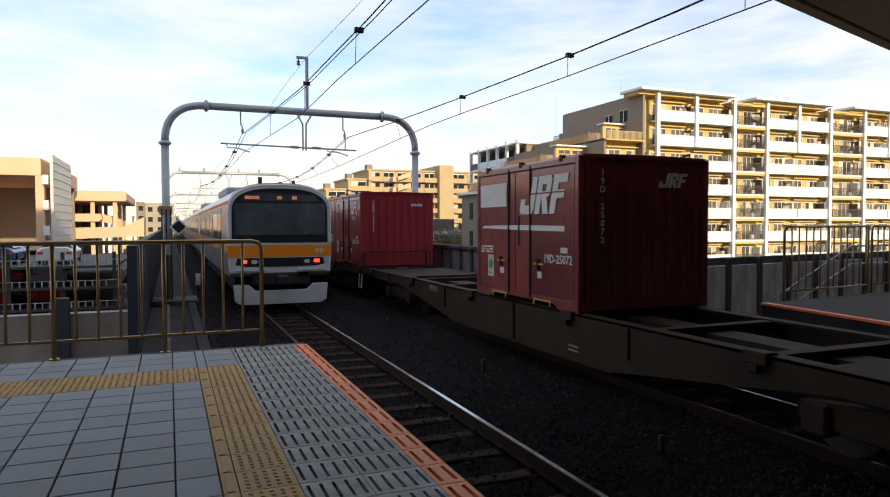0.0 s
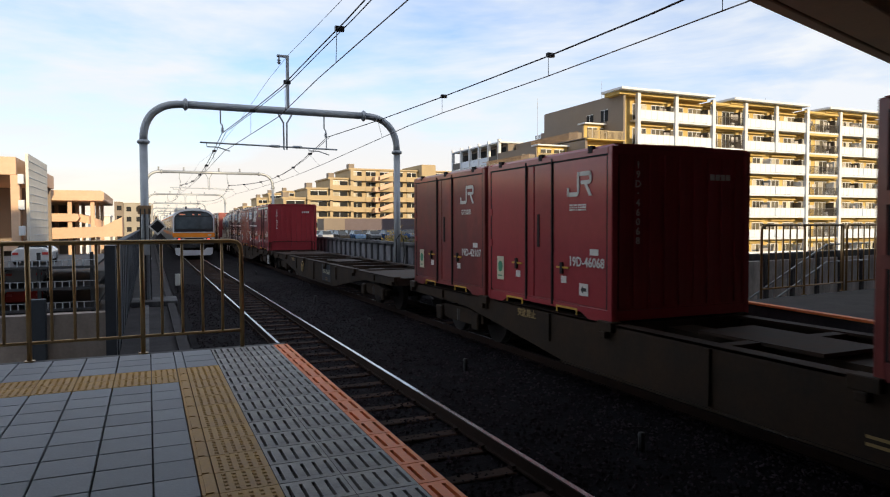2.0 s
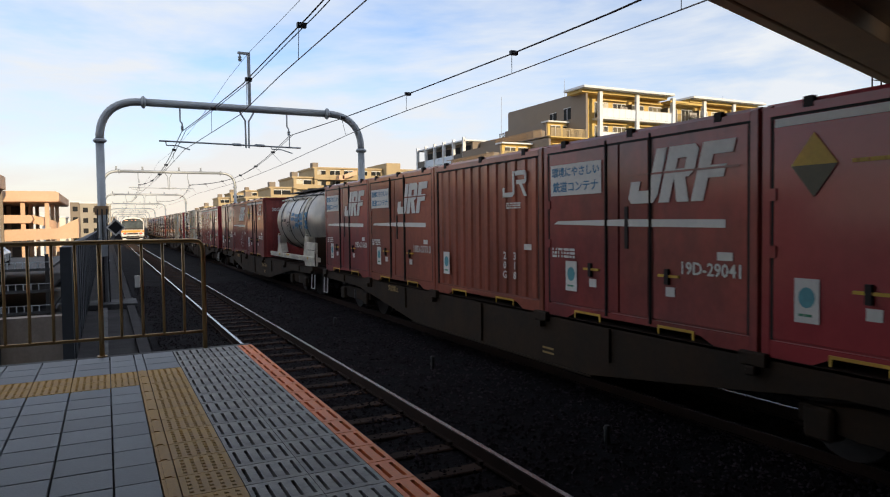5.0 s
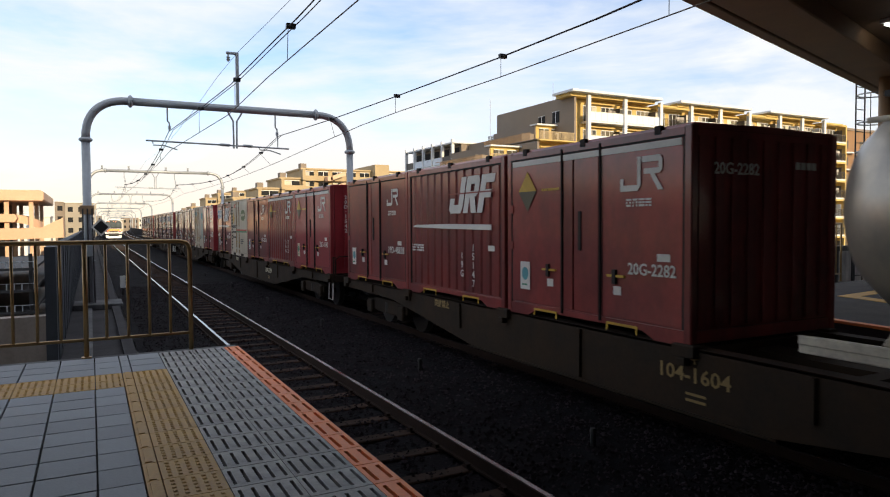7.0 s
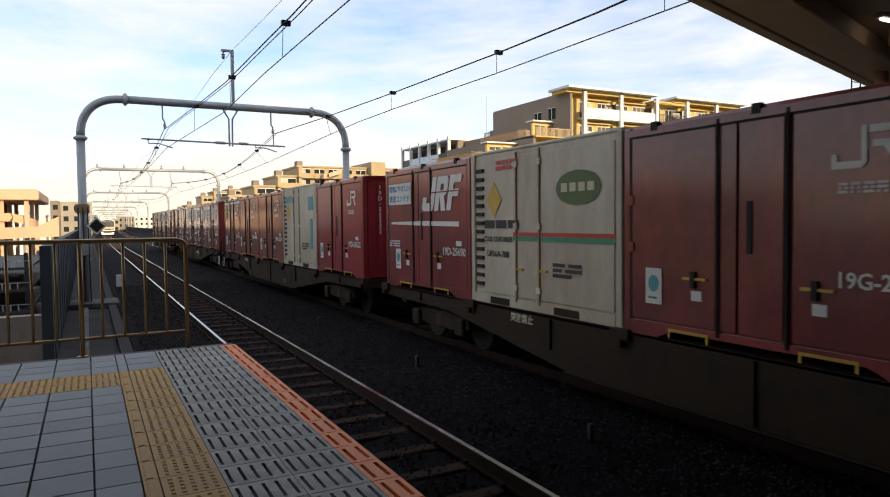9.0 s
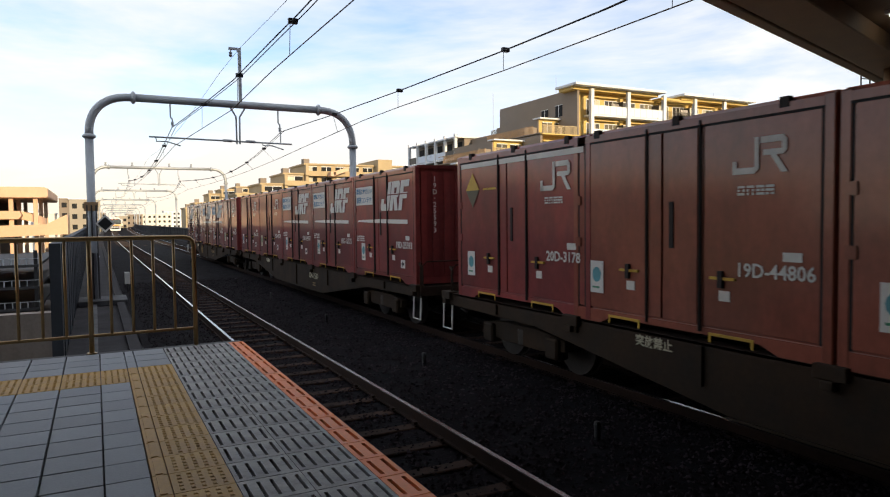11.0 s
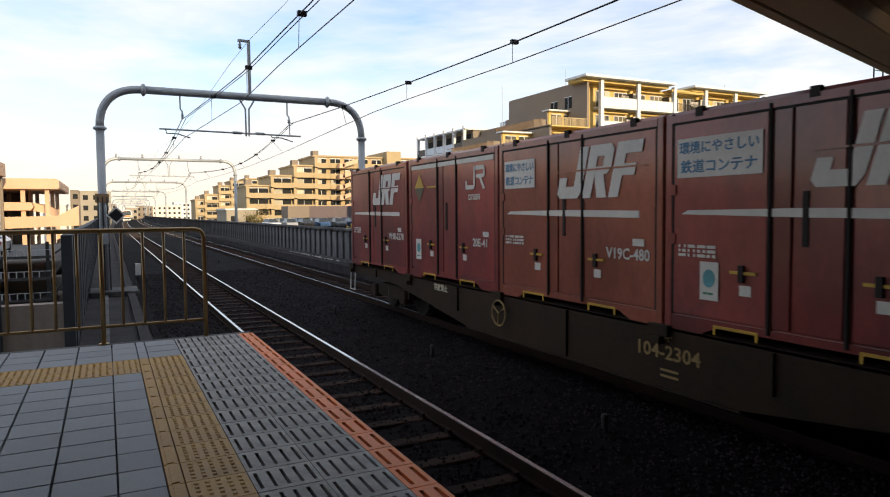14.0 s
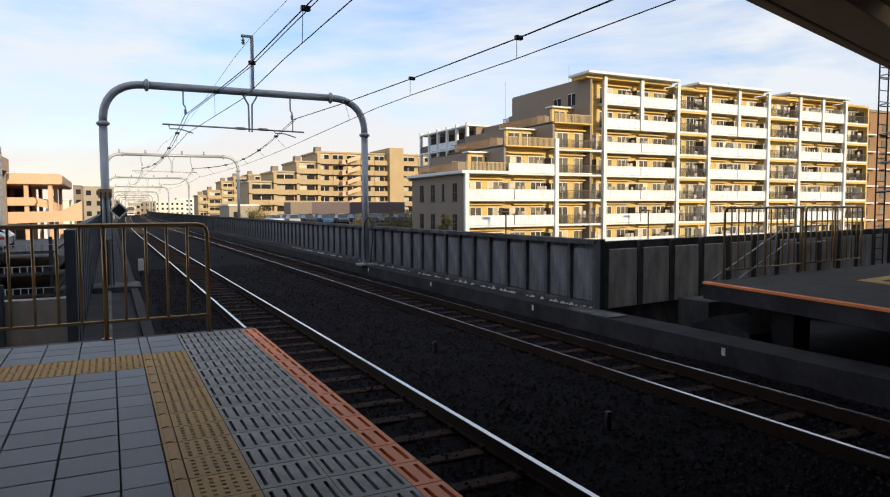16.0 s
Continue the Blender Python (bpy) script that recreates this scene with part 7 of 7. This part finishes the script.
    part("screen_wall", Shape().prism([(55.2, -9.5), (55.2, 7.0), (66, 7.0), (66, -9.5)], -8.9, -8.7, "x"), M["pale_wall"], n, "pale corrugated screen wall")
    s = Shape()
    for k in range(14):
        s.box(-8.7, -8.66, 55.2, 66, -2 + k * 0.65, -1.97 + k * 0.65)
    part("screen_joint", s, M["frame_white"], n)
    for z in (0.6, 2.6, 4.6):
        part("wall_unit", Shape().box(-9.35, -8.95, 54.5, 55.0, z, z + 0.75), M["frame_white"], n, bevel=0.03)


parking()


def low_parking():
    """Dark decks with stored things below the railing, on the near side of the line."""
    t = thing("storage_rack", "dark multi-level steel parking rack below the platform", "parking rack")
    rnd = random.Random(9)
    for k, z in enumerate((-0.55, -1.55, -2.55, -3.6)):
        part("deck", Shape().box(-16, -2.6, 30, 44, z - 0.12, z), M["dark_deck"], t)
        s = Shape()
        for i in range(44):
            s.box(-16 + i * 0.3, -15.95 + i * 0.3, 30, 30.05, z, z + 0.27)
        part("deck_rail", s.box(-16, -2.6, 30, 30.05, z + 0.27, z + 0.30), M["galv"], t, "pale picket rail")
    for i in range(7):
        part("post", Shape().box(-16 + i * 2.2, -15.85 + i * 2.2, 30.1, 30.25, -9.5, 0.1), M["dark_steel"], t)
    for k, z in enumerate((-0.55, -1.55, -2.55)):
        for i in range(5):
            x = -14.5 + i * 2.2 + rnd.uniform(-0.3, 0.3)
            c = thing("parked_car", "small parked car on a dark parking deck", "car", "parked cars", at=pose(x, 33.5, z))
            part("body", Shape().prism([(-0.8, 0.2), (-0.8, 0.65), (-0.55, 0.85), (0.55, 0.85), (0.8, 0.65), (0.8, 0.2)], -1.8, 1.8, "y"), rnd.choice(CAR_PAINT), c, bevel=0.05)
            part("cabin", Shape().prism([(-0.68, 0.82), (-0.5, 0.98), (0.5, 0.98), (0.68, 0.82)], -1.0, 1.2, "y"), M["glass"], c)
            for sx in (-1, 1):
                for sy in (-1.1, 1.1):
                    part("wheel", Shape().disc((sy, 0.28), 0.28, min(sx * 0.62, sx * 0.8), max(sx * 0.62, sx * 0.8), 12), M["gap"], c)
            part("tail_light", Shape().box(-0.75, -0.5, -1.83, -1.79, 0.5, 0.62).box(0.5, 0.75, -1.83, -1.79, 0.5, 0.62), M["cred"], c)


low_parking()
structure("drain_pillar", Shape().box(-2.78, -2.44, 11.75, 11.99, -9.5, -0.35), M["side_wall"], "dark blue-grey steel pillar beside the viaduct", "pillar", 0.015)
structure("retaining_wall", Shape().box(-9, -0.985, 12.0, 12.4, -9.5, -0.75), M["warm_concrete"], "weathered warm grey concrete wall beside the viaduct", "wall")
structure("retaining_wall_base", Shape().box(-9, -2.0, 11.2, 11.99, -9.5, -2.05), M["pale_wall"], "pale lower concrete wall beside the viaduct", "wall")

# car park deck behind the panel wall, with hoarding and cars
structure("car_deck", Shape().box(16, 56, 90, 114.5, -1.6, -1.1), M["asphalt"], "asphalt car park deck beyond the line", "car park")
structure("hoarding", Shape().box(32.9, 51.5, 115.0, 115.3, -1.1, 2.5), M["mauve"], "dark mauve hoarding behind the parked cars", "hoarding")
structure("ramp_house", Shape().box(28.9, 32.8, 114, 119, -1.1, 2.5), M["gable"], "low taupe ramp house", "building")


def car(x, y, turn, paint):
    c = thing("parked_car", "parked car with dark windows on the asphalt deck", "car", "parked cars", at=pose(x, y, -1.1, 0, 0, turn))
    part("body", Shape().prism([(-2.1, 0.3), (-2.15, 0.75), (-1.9, 0.95), (-0.9, 1.02), (1.3, 1.05), (2.0, 0.95), (2.15, 0.5), (2.1, 0.3)], -0.85, 0.85, "x"), paint, c, bevel=0.06)
    part("cabin", Shape().add([(-0.72, -1.0, 1.02), (0.72, -1.0, 1.02), (0.72, 1.7, 1.03), (-0.72, 1.7, 1.03), (-0.58, -0.35, 1.5), (0.58, -0.35, 1.5), (0.58, 1.2, 1.5), (-0.58, 1.2, 1.5)],
                              [(0, 1, 5, 4), (1, 2, 6, 5), (2, 3, 7, 6), (3, 0, 4, 7)]), M["glass"], c)
    part("roof", Shape().box(-0.6, 0.6, -0.38, 1.22, 1.5, 1.55), paint, c, bevel=0.02)
    for sx in (-1, 1):
        for sy in (-1.3, 1.3):
            part("wheel", Shape().disc((sy, 0.31), 0.31, min(sx * 0.66, sx * 0.87), max(sx * 0.66, sx * 0.87), 14), M["gap"], c)
    return c


rc = random.Random(21)
protos = [car(22, 96, 8, CAR_PAINT[0])] + [car(24.6 + 2.6 * i, 96 + rc.uniform(-0.4, 0.4), rc.choice((0, 180)) + rc.uniform(-3, 3), p) for i, p in enumerate(CAR_PAINT[1:5])]
for row, y in enumerate((96.2, 102.5, 109.0)):
    for i in range(12):
        x = 24.6 + 2.55 * i + row * 0.8
        if (row == 0 and i < 4) or rc.random() < 0.12:
            continue
        copy_thing(rc.choice(protos), pose(x, y + rc.uniform(-0.4, 0.4), -1.1, 0, 0, rc.choice((0, 180)) + rc.uniform(-3, 3)))


def tree(x, y, z, h, r, seed):
    rnd = random.Random(seed)
    t = thing("tree", "leafy tree with yellowing autumn leaves", "tree", "trees beyond the wall", at=pose(x, y, z))
    tr = Shape().tube([(0, 0, 0), (0.08, 0.05, h * 0.35), (0.0, 0.1, h * 0.6), (0.1, 0.1, h * 0.85)], [0.16, 0.12, 0.08, 0.03], 8)
    tips = []
    for i in range(9):
        a, e = rnd.uniform(0, 6.28), rnd.uniform(0.2, 0.9)
        z0 = h * rnd.uniform(0.35, 0.7)
        tip = (r * 0.8 * math.cos(a) * e, r * 0.8 * math.sin(a) * e, z0 + h * 0.25 * e)
        tr.tube([(0.04, 0.06, z0), (tip[0] * 0.5, tip[1] * 0.5, z0 + h * 0.1), tip], [0.06, 0.04, 0.015], 5)
        tips.append(tip)
    part("trunk", tr, M["bark"], t)
    lv = Shape()
    for tip in tips + [(0, 0, h * 0.9)]:
        for _ in range(150):
            d = Vector((rnd.gauss(0, 1), rnd.gauss(0, 1), rnd.gauss(0, 0.8))) * r * 0.26
            c = Vector(tip) + d
            u = Vector((rnd.uniform(-1, 1), rnd.uniform(-1, 1), rnd.uniform(-1, 1))).normalized() * rnd.uniform(0.08, 0.16)
            v = u.orthogonal() * 0.7
            lv.add([c - u, c + v, c + u, c - v], [(0, 1, 2, 3)])
    me = bpy.data.meshes.new("crown")
    me.from_pydata(lv.v, [], lv.f)
    me.materials.append(M["leaf"])
    part("crown", me, M["leaf"], t)


for i, (x, y, h, r) in enumerate([(31.5, 82, 6.6, 2.2), (34.8, 80, 6.9, 2.4), (37.5, 81, 6.5, 2.0), (31.8, 57.5, 6.5, 1.1), (25, 118, 7, 2.6), (40, 84, 7.2, 2.4)]):
    tree(x, y, -7.2 if y < 100 else -6.4, h + 1.5, r, 40 + i)
lamp_st = thing("street_lamp", "slim dark street lamp with a flat head", "street lamp", at=pose(38.2, 56.0, -9.5))
part("pole", Shape().tube([(0, 0, 0), (0, 0, 10.4)], 0.08, 8), M["dark_steel"], lamp_st)
part("head", Shape().box(-0.9, 0.2, -0.15, 0.15, 10.3, 10.5), M["dark_steel"], lamp_st, bevel=0.03)
copy_thing(lamp_st, pose(58.5, 56.0, -9.5))

# signal and small things by the near track
box_m = thing("track_marker_box", "small white marker box beside the near track", "marker box", at=pose(0.75, 20.5, -1.22))
part("post", Shape().tube([(0, 0, 0), (0, 0, 0.35)], 0.03, 6), M["dark_steel"], box_m)
part("box", Shape().box(-0.09, 0.09, -0.05, 0.05, 0.35, 0.78), M["white_ins"], box_m, bevel=0.01)
structure("gantry_footing", Shape().prism([(-0.75, 16.9), (0.62, 16.9), (0.62, 18.4), (-0.75, 18.4)], -1.219, -1.05, "z"), M["concrete"], "pale concrete footing of the gantry", "footing", 0.02)
structure("wall_near", ribbon(-0.98, -0.80, -9.0, 0.98, 7.8), M["side_wall"], "grey panelled side wall of the viaduct", "wall")
wn_ribs = thing("wall_near_ribs", "steel ribs and clips on the near viaduct wall", "wall ribs", kind="structure")
for i in range(40):
    part("wall_rib", Shape().box(-0.80, -0.785, 8.3 + i * 1.5, 8.38 + i * 1.5, -1.2, 0.96), M["side_wall"], wn_ribs)


def motions():
    times = [0.5 * i for i in range(33)]
    for ob, mid, x, z in MOVING:
        walk(ob, [(t, pose(x + bend(mid - run(t)), mid - run(t), z, 0, 0, -math.degrees(1.8e-4 * max(0, mid - run(t) - 60)))) for t in times])
    for i, car in enumerate(CARS):
        walk(car, [(t, on_curve(tail(t) + 20.0 * i, NEAR_X)) for t in times])


motions()
